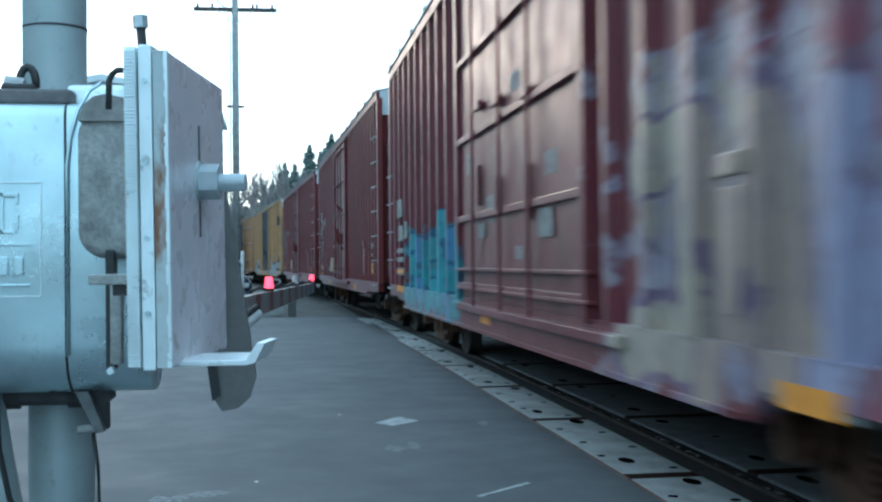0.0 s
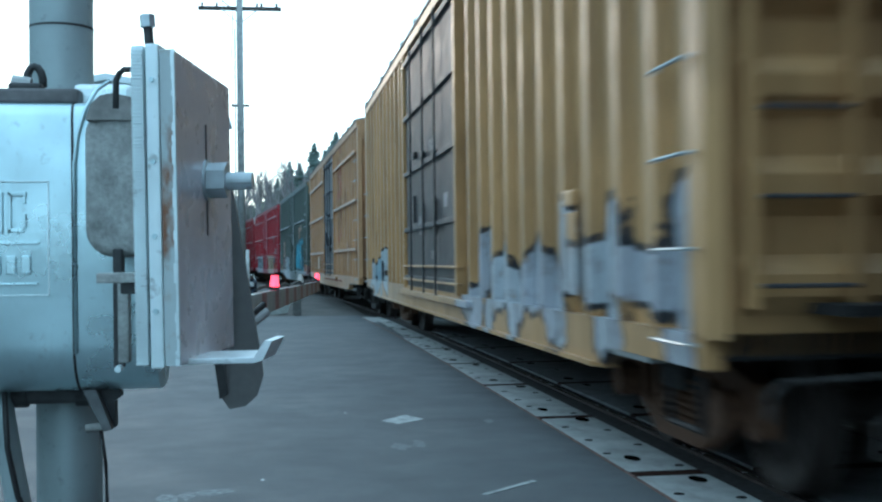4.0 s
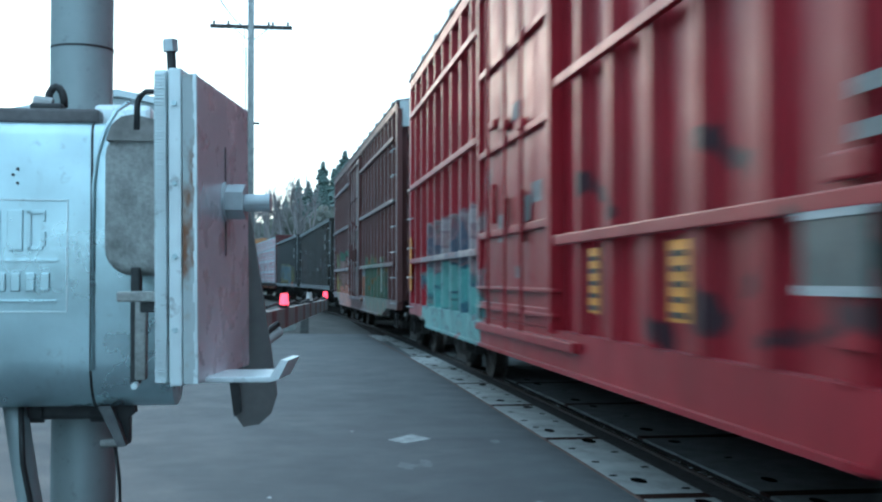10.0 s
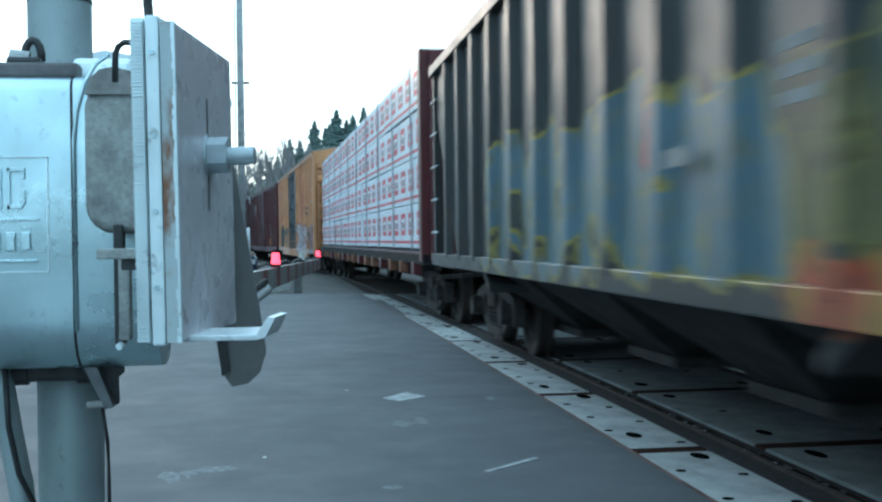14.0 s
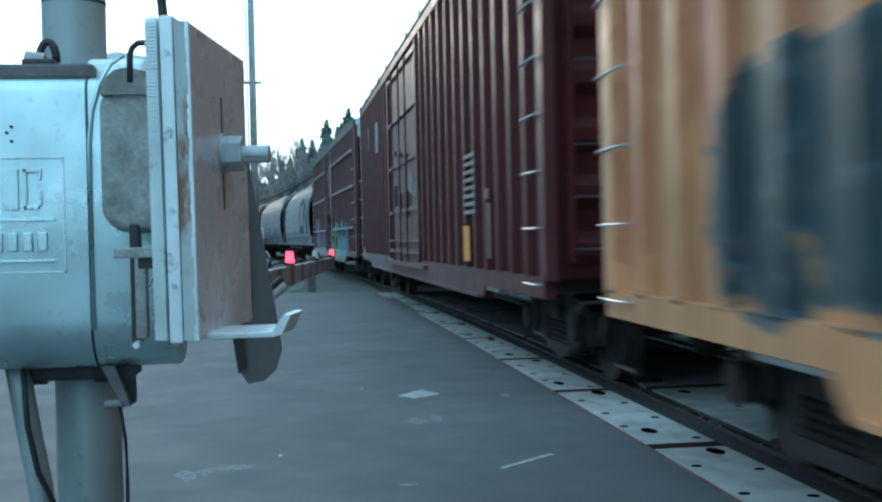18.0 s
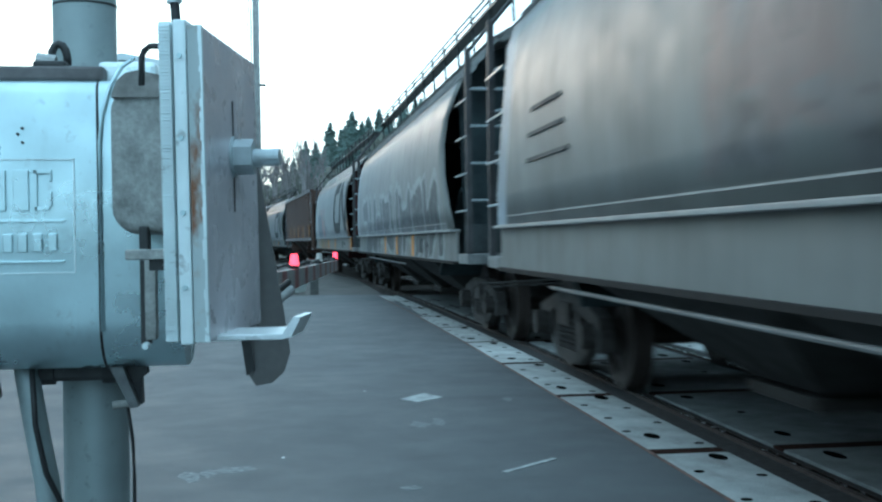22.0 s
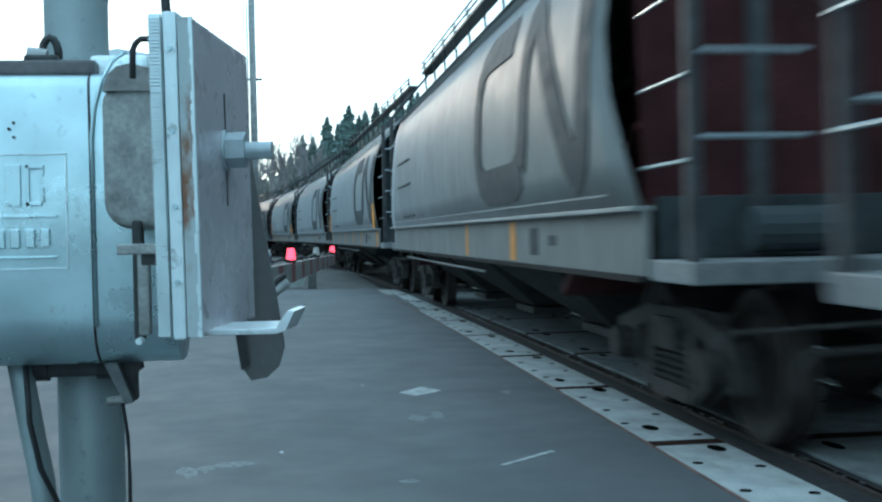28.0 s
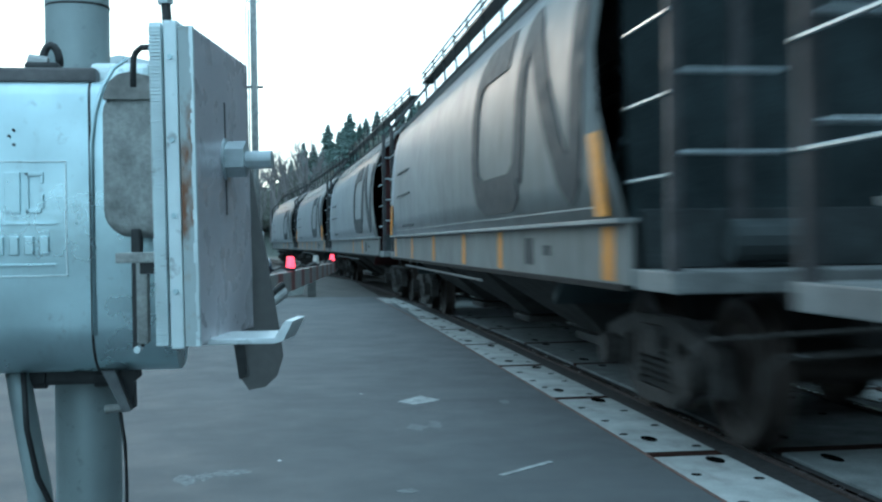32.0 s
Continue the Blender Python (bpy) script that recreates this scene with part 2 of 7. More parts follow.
def car_paint(name, colour, rust=0.35, fade=0.25, rough=0.40, tags=(), grime=(0.035, 0.028, 0.024), seed=0.0, gloss=0.20, dents=0.08, strokes=()):
    """Weathered railcar paint; tags: painted patches (y0, y1, z0, z1, colours, edge)."""
    n = Nodes(name)
    x, y, z = n.axes()
    road_side = n.math("LESS_THAN", x, -1.46)
    c = n.mix(n.ramp(n.noise(0.55, 3, seed=seed), 0.0, fade, 0.3, 0.75), colour, tuple(min(v * 1.5 + 0.015, 1) for v in colour))
    c = n.mix(n.ramp(n.noise(2.2, 5, (1, 4.0, 0.22), seed=seed + 2), 0.0, 0.55, 0.45, 0.8), c, tuple(v * 0.45 for v in colour))
    for i, (y0, y1, z0, z1, cols, edge, *cell) in enumerate(tags):
        size, tall = cell or (2.5, 0.8)
        d = n.math("MULTIPLY", n.math("ABSOLUTE", n.math("SUBTRACT", y, (y0 + y1) / 2)), 2 / (y1 - y0))
        e = n.math("MULTIPLY", n.math("ABSOLUTE", n.math("SUBTRACT", z, (z0 + z1) / 2)), 2 / (z1 - z0))
        wob = n.math("MULTIPLY", n.math("SUBTRACT", n.noise(2.6, 3, seed=seed + i * 3.3), 0.5), 1.5)
        box_mask = n.math("ADD", n.math("MAXIMUM", d, e), wob)
        inside = n.math("MULTIPLY", n.ramp(box_mask, 1.0, 0.0, 0.88, 0.98), road_side)
        v = n.t.nodes.new("ShaderNodeTexVoronoi")
        v.inputs["Scale"].default_value = size
        mp = n.t.nodes.new("ShaderNodeMapping")
        mp.inputs["Scale"].default_value = (0.0, 1.0, tall)
        mp.inputs["Location"].default_value = (0, seed * 1.3 + i * 2.7, seed)
        warp = n.t.nodes.new("ShaderNodeTexNoise")
        warp.inputs["Scale"].default_value = 1.6
        n.link(n.co, warp.inputs["Vector"])
        add = n.t.nodes.new("ShaderNodeVectorMath")
        add.operation = "ADD"
        sc = n.t.nodes.new("ShaderNodeVectorMath")
        sc.operation = "SCALE"
        sc.inputs["Scale"].default_value = 1.3
        n.link(warp.outputs["Color"], sc.inputs[0])
        n.link(n.co, add.inputs[0])
        n.link(sc.outputs["Vector"], add.inputs[1])
        n.link(add.outputs["Vector"], mp.inputs["Vector"])
        n.link(mp.outputs["Vector"], v.inputs["Vector"])
        sep = n.t.nodes.new("ShaderNodeSeparateXYZ")
        n.link(v.outputs["Color"], sep.inputs["Vector"])
        fill = n.palette(sep.outputs["X"], cols)
        v2 = n.t.nodes.new("ShaderNodeTexVoronoi")
        v2.feature = "DISTANCE_TO_EDGE"
        v2.inputs["Scale"].default_value = size
        n.link(mp.outputs["Vector"], v2.inputs["Vector"])
        line = n.ramp(v2.outputs["Distance"], 0.65, 0.0, 0.02, 0.05)
        fill = n.mix(line, fill, edge)
        stroke = n.math("ABSOLUTE", n.math("SUBTRACT", n.noise(2.3, 1.5, (0.1, 1, 1), seed=seed + i * 1.9 + 4), 0.5))
        fill = n.mix(n.ramp(stroke, 0.75, 0.0, 0.010, 0.024), fill, tuple(q * 0.5 for q in edge))
        fill = n.mix(n.ramp(n.noise(5, 4, seed=seed + i + 11), 0.0, 0.35, 0.45, 0.7), fill, tuple(q * 0.62 for q in cols[0]))
        fill = n.mix(n.ramp(box_mask, 0.0, 0.85, 0.84, 0.88), fill, edge)
        wear = n.ramp(n.noise(9, 5, seed=seed + i), 0.55, 1.0, 0.3, 0.5)
        c = n.mix(n.math("MULTIPLY", inside, wear), c, fill)
    if strokes:
        c = sprayed(n, c, strokes, road_side, seed)
    c = n.mix(n.ramp(n.noise(7, 6, (1, 1.6, 0.35), seed=seed + 5), 0.0, rust, 0.55, 0.75), c, RUST)
    low = n.ramp(n.noise(1.2, 5, seed=seed + 8), 0.05, 0.4, 0.35, 0.75)
    c = n.mix(low, c, grime)
    bump = n.noise(3.0, 4, seed=seed)
    n.b.inputs["Specular IOR Level"].default_value = gloss
    # sheen pales surfaces at grazing angles, standing in for veiling glare on distant cars
    n.b.inputs["Sheen Weight"].default_value, n.b.inputs["Sheen Roughness"].default_value = 0.55, 0.13
    n.b.inputs["Sheen Tint"].default_value = (0.80, 0.86, 0.95, 1)
    return n.done(c, n.ramp(n.noise(4, seed=seed + 1), rough - 0.03, rough + 0.07, 0.3, 0.7), 0.0, bump, dents, 0.02)


def asphalt_material():
    n = Nodes("asphalt")
    n.b.inputs["Specular IOR Level"].default_value = 0.3
    c = n.ramp(n.noise(0.35, 5), (0.086, 0.089, 0.092), (0.108, 0.110, 0.112), 0.35, 0.65)
    c = n.mix(n.ramp(n.noise(1.1, 6, (1, 0.7, 1), seed=4), 0.0, 0.12, 0.5, 0.75), c, (0.125, 0.125, 0.12))
    c = n.mix(1.0, c, n.ramp(n.noise(140, 3), 0.72, 1.18, 0.3, 0.7), "MULTIPLY")
    c = n.mix(n.ramp(n.noise(0.9, 4, seed=9), 0.0, 0.3, 0.55, 0.8), c, (0.05, 0.051, 0.053))
    return n.done(c, n.ramp(n.noise(2.5, seed=2), 0.62, 0.8, 0.3, 0.7), 0.0, n.noise(150, 3), 0.5, 0.004)


def ballast_material():
    n = Nodes("ballast")
    v = n.t.nodes.new("ShaderNodeTexVoronoi")
    v.inputs["Scale"].default_value = 16
    n.link(n.co, v.inputs["Vector"])
    sep = n.t.nodes.new("ShaderNodeSeparateXYZ")
    n.link(v.outputs["Color"], sep.inputs["Vector"])
    c = n.ramp(sep.outputs["X"], (0.07, 0.062, 0.055), (0.17, 0.16, 0.15), 0, 1)
    c = n.mix(n.ramp(n.noise(0.7, 4), 0.0, 0.6, 0.4, 0.7), c, (0.07, 0.055, 0.045))
    return n.done(c, 0.9, 0.0, v.outputs["Distance"], 0.8, 0.04)


def ground_material():
    n = Nodes("rough_ground")
    c = n.ramp(n.noise(0.25, 6), (0.055, 0.065, 0.03), (0.14, 0.125, 0.10), 0.4, 0.62)
    c = n.mix(1.0, c, n.ramp(n.noise(22, 5), 0.6, 1.2, 0.3, 0.7), "MULTIPLY")
    return n.done(c, 0.95, 0.0, n.noise(18, 5), 0.7, 0.05)


def concrete_material():
    n = Nodes("crossing_concrete")
    rnd = n.t.nodes.new("ShaderNodeObjectInfo").outputs["Random"]
    c = n.ramp(rnd, (0.40, 0.41, 0.395), (0.50, 0.50, 0.48), 0, 1)
    c = n.mix(1.0, c, n.ramp(n.noise(3, 6), 0.62, 1.1, 0.3, 0.7), "MULTIPLY")
    c = n.mix(n.ramp(n.noise(9, 5, (1, 0.3, 1), seed=3), 0.0, 0.4, 0.5, 0.75), c, (0.12, 0.09, 0.07))
    c = n.mix(1.0, c, n.ramp(n.noise(90, 3), 0.8, 1.1, 0.3, 0.7), "MULTIPLY")
    return n.done(c, 0.85, 0.0, n.noise(70, 4), 0.4, 0.004)


def silver_paint(name, base=(0.60, 0.73, 0.76), rough=0.30, spots=0.22, metal=0.80):
    """Aluminium paint on cast metal: dull metallic, with chips and dirt."""
    n = Nodes(name)
    c = n.mix(1.0, base, n.ramp(n.noise(5, 5), 0.8, 1.08, 0.3, 0.7), "MULTIPLY")
    c = n.mix(n.ramp(n.noise(38, 4, seed=2), 0.0, spots, 0.62, 0.72), c, (0.12, 0.12, 0.115))
    c = n.mix(n.ramp(n.noise(14, 4, (1, 1, 0.3), seed=6), 0.0, 0.3, 0.55, 0.8), c, (0.22, 0.23, 0.22))
    return n.done(c, n.ramp(n.noise(9, seed=4), rough - 0.08, rough + 0.14, 0.3, 0.7), metal, n.noise(60, 3), 0.10, 0.003)


def rusty_edge():
    n = Nodes("chipped_silver_over_rust")
    c = n.mix(n.ramp(n.noise(13, 6, (1, 1, 0.5), seed=1), 0.0, 1.0, 0.48, 0.56), (0.45, 0.50, 0.50), (0.20, 0.095, 0.05))
    c = n.mix(n.ramp(n.noise(30, 5, seed=5), 0.0, 0.8, 0.55, 0.68), c, (0.33, 0.27, 0.22))
    return n.done(c, 0.6, 0.1, n.noise(45, 4), 0.5, 0.004)


def glow(name, colour, strength):
    n = Nodes(name)
    n.b.inputs["Emission Color"].default_value = (*colour, 1)
    n.b.inputs["Emission Strength"].default_value = strength
    return n.done(colour, 0.3)


M_ASPHALT, M_BALLAST, M_GROUND, M_CONCRETE = asphalt_material(), ballast_material(), ground_material(), concrete_material()
M_SILVER = silver_paint("silver_paint")
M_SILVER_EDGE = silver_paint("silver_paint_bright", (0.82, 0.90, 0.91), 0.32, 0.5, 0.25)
M_PLATE = plain("grey_counterweight_face", (0.60, 0.575, 0.605), 0.30, 0.12, 0.12, 7, 0.12, 90)
M_RUSTY = rusty_edge()
M_CAST = plain("weathered_cast_iron", (0.36, 0.36, 0.34), 0.62, 0.15, 0.4, 22, 0.6, 120)
M_BRACE = plain("dull_cast_brace", (0.16, 0.165, 0.165), 0.6, 0.1, 0.35, 14, 0.4)
M_DARK_IRON = plain("dark_iron", (0.045, 0.045, 0.045), 0.55, 0.2, 0.35, 12, 0.3)
M_GALV = plain("galvanised_steel", (0.50, 0.55, 0.57), 0.34, 0.45, 0.2, 9, 0.1)
M_SHELF = plain("bright_zinc_plate", (0.78, 0.82, 0.83), 0.35, 0.15, 0.15, 9, 0.1)
M_RUNG = plain("worn_hand_hold", (0.42, 0.45, 0.46), 0.4, 0.4, 0.3, 9, 0.1)
M_MAST = silver_paint("mast_paint", (0.36, 0.41, 0.41), 0.48, 0.3, 0.35)
M_RAIL = plain("rusty_rail_side", (0.05, 0.033, 0.027), 0.8, 0.1, 0.35, 14, 0.3)
M_RAIL_TOP = plain("worn_rail_head", (0.50, 0.51, 0.52), 0.22, 1.0, 0.15, 8, 0.05)
M_RUBBER = plain("black_rubber_seal", (0.022, 0.021, 0.021), 0.8, 0.0, 0.3, 10, 0.3)
M_TIE = plain("creosoted_timber", (0.06, 0.048, 0.04), 0.85, 0.0, 0.35, 9, 0.6)
M_TRUCK = plain("grimy_truck_steel", (0.060, 0.054, 0.050), 0.7, 0.05, 0.4, 8, 0.4, gloss=0.15)
M_TRUCK_RUST = plain("rusty_truck_steel", (0.135, 0.075, 0.046), 0.75, 0.05, 0.4, 8, 0.4, gloss=0.15)
M_WHEEL = plain("wheel_steel", (0.062, 0.050, 0.044), 0.55, 0.2, 0.3, 9, 0.2, gloss=0.12)
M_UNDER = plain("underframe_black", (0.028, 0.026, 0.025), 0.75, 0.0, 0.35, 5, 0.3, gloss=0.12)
M_WHITE = plain("white_marking_paint", (0.50, 0.51, 0.50), 0.6, 0.0, 0.4, 9)
M_WORN_WHITE = plain("worn_road_paint", (0.42, 0.43, 0.42), 0.75, 0.0, 0.5, 14)
M_YELLOW = plain("yellow_reflector", (0.72, 0.28, 0.016), 0.5, 0.0, 0.25, 8)
M_BLACK = plain("black_paint", (0.018, 0.018, 0.018), 0.6, 0.0, 0.3, 8)
M_GALV_ROOF = plain("pale_galvanised_end_cap", (0.55, 0.60, 0.60), 0.5, 0.2, 0.2, 4)
M_RED_GLOW = glow("lit_red_lens", (1.0, 0.045, 0.075), 2.0)
M_DIM_LENS = plain("unlit_lens", (0.62, 0.60, 0.56), 0.3)
M_POLE = plain("grey_weathered_pole", (0.34, 0.345, 0.335), 0.85, 0.0, 0.35, 5, 0.5)


# ---- mesh helpers ----
def box(bm, x0, x1, y0, y1, z0, z1, bevel=0.0):
    r = bmesh.ops.create_cube(bm, size=1.0)
    for v in r["verts"]:
        v.co = Vector(((x0 + x1) / 2 + v.co.x * (x1 - x0), (y0 + y1) / 2 + v.co.y * (y1 - y0), (z0 + z1) / 2 + v.co.z * (z1 - z0)))
    if bevel:
        es = {e for v in r["verts"] for e in v.link_edges}
        bmesh.ops.bevel(bm, geom=list(es), offset=bevel, segments=2, profile=0.6, affect="EDGES")


def rod(bm, a, b, r, n=10, r2=None):
    a, b = Vector(a), Vector(b)
    d = b - a
    m = Matrix.Translation((a + b) / 2) @ d.to_track_quat("Z", "Y").to_matrix().to_4x4()
    bmesh.ops.create_cone(bm, cap_ends=True, segments=n, radius1=r, radius2=r if r2 is None else r2, depth=d.length, matrix=m)


def prism(bm, outline, axis, a, b):
    """Extrude a closed outline of 2D points along an axis from a to b."""
    def at(p, w):
        return {"x": (w, p[0], p[1]), "y": (p[0], w, p[1]), "z": (p[0], p[1], w)}[axis]
    va = [bm.verts.new(at(p, a)) for p in outline]
    vb = [bm.verts.new(at(p, b)) for p in outline]
    n = len(outline)
    bm.faces.new(va)
    bm.faces.new(vb[::-1])
    for i in range(n):
        bm.faces.new((va[i], vb[i], vb[(i + 1) % n], va[(i + 1) % n]))
    bmesh.ops.recalc_face_normals(bm, faces=bm.faces)


def tube(bm, pts, r, n=8):
    """A bent pipe through points, closed at the ends."""
    pts = [Vector(p) for p in pts]
    rings = []
    for i, p in enumerate(pts):
        d = (pts[min(i + 1, len(pts) - 1)] - pts[max(i - 1, 0)]).normalized()
        q = d.to_track_quat("Z", "Y")
        rings.append([bm.verts.new(p + q @ Vector((r * math.cos(2 * math.pi * k / n), r * math.sin(2 * math.pi * k / n), 0))) for k in range(n)])
    for a, b in zip(rings, rings[1:]):
        for k in range(n):
            bm.faces.new((a[k], a[(k + 1) % n], b[(k + 1) % n], b[k]))
    bm.faces.new(rings[0][::-1])
    bm.faces.new(rings[-1])


def mesh_of(name, bm, material, smooth=False):
    me = bpy.data.meshes.new(name)
    bm.to_mesh(me)
    bm.free()
    me.materials.append(material)
    if smooth:
        for p in me.polygons:
            p.use_smooth = True
    return me


def part(name, bm, material, parent, label="", smooth=False):
    ob = new(name, mesh_of(name, bm, material, smooth) if isinstance(bm, bmesh.types.BMesh) else bm)
    ob.parent = parent
    return tagged(ob, label)


def thing(name, label, category, group="", kind="", m=None):
    ob = tagged(new(name), label, category, group, kind)
    if m is not None:
        ob.matrix_basis = m
    return ob


def solid(name, bm, material, label, category, kind="", smooth=False):
    return tagged(new(name, mesh_of(name, bm, material, smooth)), label, category, "", kind)


def shape(fn, *args, **kw):
    bm = bmesh.new()
    fn(bm, *args, **kw)
    return bm


# ---- the track: straight past the crossing, then a long curve to the left ----
XC, Y_BEND, RADIUS = 3.46, 8.3, 643.0


def on_track(s, off=0.0, z=0.0):
    """A point s metres along the line, off metres to its left."""
    a = max(s - Y_BEND, 0.0) / RADIUS
    x = XC - RADIUS * (1 - math.cos(a)) - off * math.cos(a)
    y = min(s, Y_BEND) + RADIUS * math.sin(a) - off * math.sin(a)
    return Vector((x, y, z))


def strip(bm, stations, off0, off1, z0, z1):
    """A bar that follows the line, between two offsets to the left and two heights."""
    prev = None
    for s in stations:
        ring = [bm.verts.new(on_track(s, o, z)) for o, z in ((off0, z0), (off1, z0), (off1, z1), (off0, z1))]
        if prev:
            for k in range(4):
                bm.faces.new((prev[k], prev[(k + 1) % 4], ring[(k + 1) % 4], ring[k]))
        else:
            bm.faces.new(ring)
        prev = ring
    bm.faces.new(prev[::-1])
    bmesh.ops.recalc_face_normals(bm, faces=bm.faces)


LINE = [-520.0, -300.0, -100.0, -40.0, -10.0, 0.0, 4.0, 8.3] + [8.3 + 6.0 * i for i in range(1, 100)]

# ground sheet to the horizon, the road surface a little above it
bm = bmesh.new()
box(bm, -3000, 3000, -3000, 3000, -0.6, -0.10)
ground = solid("ground", bm, M_GROUND, "rough verge of dirt, gravel and thin grass", "ground", "structure")
bm = bmesh.new()
prism(bm, [(-34, -16), (2.035, -16), (2.035, 26.9), (0.7, 27.4), (-3, 26.6), (-9, 27.2), (-34, 28.5)], "z", -0.25, 0.0)
road = solid("road", bm, M_ASPHALT, "worn dark grey asphalt road surface at the crossing", "road", "structure")
bm = bmesh.new()
prism(bm, [(4.885, -16), (40, -16), (40, 28), (4.885, 26.6)], "z", -0.25, 0.0)
road_far = solid("road_far", bm, M_ASPHALT, "worn asphalt road beyond the rails", "road", "structure")
bm = bmesh.new()
strip(bm, LINE, 2.6, -2.6, -0.5, -0.075)
ballast = solid("ballast", bm, M_BALLAST, "grimy grey-brown ballast stones under the track", "ballast", "structure")
bm = bmesh.new()
prism(bm, [(-30, 26.0), (2.0, 26.6), (1.9, 40), (-1.5, 75), (-9, 120), (-40, 120)], "z", -0.2, -0.035)
verge = solid("gravel_verge", bm, plain("brown_gravel", (0.105, 0.095, 0.085), 0.95, 0.0, 0.4, 1.3, 0.6, 40), "brown gravel verge beyond the asphalt beside the track", "gravel", "structure")

# rails: a rusty web and foot under a polished head
for off, nm in ((0.7525, "near"), (-0.7525, "far")):
    rail = tagged(new("rail_" + nm), "steel rail with a polished running surface", "rail", "rails", "structure")
    part("web", shape(strip, LINE, off + 0.009, off - 0.009, -0.14, -0.036), M_RAIL, rail)
    part("foot", shape(strip, LINE, off + 0.07, off - 0.07, -0.165, -0.14), M_RAIL, rail)
    part("head", shape(strip, LINE, off + 0.035, off - 0.035, -0.036, 0.004), M_RAIL, rail)
    part("running_surface", shape(strip, LINE, off - 0.004 * (1 if off > 0 else -1) + (0.014 if off > 0 else 0.028), off - 0.004 * (1 if off > 0 else -1) - (0.014 if off > 0 else 0.028), 0.0045, 0.007), M_RAIL_TOP, rail, "polished rail head")

# timber ties beyond the crossing, on both sides of it
tie_mesh = mesh_of("tie", shape(box, -1.3, 1.3, -0.115, 0.115, -0.33, -0.055, 0.012), M_TIE)
for i in range(150):
    s = 27.3 + 0.5 * i
    ob = tagged(new("tie", tie_mesh), "creosoted timber tie in the ballast", "tie", "timber ties", "structure")
    p = on_track(s)
    ob.matrix_basis = pose(p.x, p.y, 0, 0, 0, math.degrees(max(s - Y_BEND, 0) / RADIUS))

# concrete crossing panels; black discs stand in for the shade in lag holes
PANEL = 2.495
FIRST = 6.57 - 4 * PANEL
M_HOLE_SHADE = plain("hole_shade_black", (0.005, 0.005, 0.005), 0.95, 0.0, 0.2, 8, gloss=0.0)
hole_big = mesh_of("lag_hole", shape(rod, (0, 0, -0.002), (0, 0, 0.0025), 0.055, 11), M_HOLE_SHADE)
hole_small = mesh_of("lag_hole", shape(rod, (0, 0, -0.002), (0, 0, 0.0025), 0.030, 9), M_HOLE_SHADE)


# gauge panels: dirt, plus darkening painted in for the shade under the cars
M_DIRTY_SHADED_CONCRETE = plain("stained_shaded_concrete", (0.21, 0.214, 0.207), 0.85, 0.0, 0.35, 4, 0.4, 70, 0.2)


def panel_mesh(name, w):
    bm = bmesh.new()
    box(bm, -w / 2, w / 2, -PANEL / 2 + 0.08, PANEL / 2 - 0.08, -0.22, 0.0, 0.012)
    return mesh_of(name, bm, M_CONCRETE if name == "field_panel" else M_DIRTY_SHADED_CONCRETE)


field, gauge_panel = panel_mesh("field_panel", 0.445), panel_mesh("gauge_panel", 1.25)
crossing = thing("crossing_surface", "grey precast concrete crossing panels set between the rails", "crossing", "", "structure")
for off, data, nm in ((1.19, field, "field_panel"), (0.0, gauge_panel, "gauge_panel"), (-1.19, field, "field_panel")):
    for i in range(12):
        s = FIRST + (i + 0.5) * PANEL
        ob = part(nm, data, None, crossing)
        p = on_track(s, off)
        ob.matrix_basis = pose(p.x, p.y, random.uniform(-0.002, 0.002), 0, 0, math.degrees(max(s - Y_BEND, 0) / RADIUS))
        spots = [(0.10, 1.02, 1), (-0.06, -0.78, 1), (-0.15, 0.62, 0), (-0.15, 0.0, 0), (-0.15, -0.55, 0), (0.13, 0.45, 0), (0.13, -0.2, 0), (0.14, -1.0, 0)]
        if nm == "gauge_panel":
            spots = [(-0.42, 0.95, 1), (-0.42, -0.85, 1), (0.42, 0.9, 1), (0.42, -0.9, 1), (-0.3, 0.1, 0), (0.3, 0.05, 0)]
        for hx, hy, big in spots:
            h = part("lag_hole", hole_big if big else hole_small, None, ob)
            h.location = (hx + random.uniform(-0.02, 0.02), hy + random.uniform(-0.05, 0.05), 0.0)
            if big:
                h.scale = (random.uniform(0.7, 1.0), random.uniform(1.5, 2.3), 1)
fillers = {w: mesh_of("joint_filler", shape(box, -w / 2, w / 2, -0.078, 0.078, -0.1, -0.002), plain("black_joint_filler", (0.040, 0.022, 0.018), 0.95, 0, 0.4, 9, gloss=0.02)) for w in (0.44, 1.24)}
for off, w in ((1.19, 0.44), (0.0, 1.24), (-1.19, 0.44)):
    for i in range(1, 12):
        s = FIRST + i * PANEL
        p = on_track(s, off)
        part("joint_filler", fillers[w], None, crossing, "dark joint filler").matrix_basis = pose(p.x, p.y, 0, 0, 0, math.degrees(max(s - Y_BEND, 0) / RADIUS))
part("bed", shape(strip, [FIRST, 0, 5, 8.3, 14, 20, 26.6], 1.412, -1.412, -0.3, -0.06), plain("rusty_joint_filler", (0.018, 0.015, 0.014), 0.9, 0, 0.4, 9), crossing, "dark bedding in the joints")
for a, b in ((0.965, 0.79), (0.715, 0.64), (-0.64, -0.715), (-0.79, -0.965)):
    part("rubber_seal", shape(strip, [FIRST, 0, 5, 8.3, 14, 20, 26.6], a, b, -0.2, -0.012), M_RUBBER, crossing, "black rubber flangeway seal")
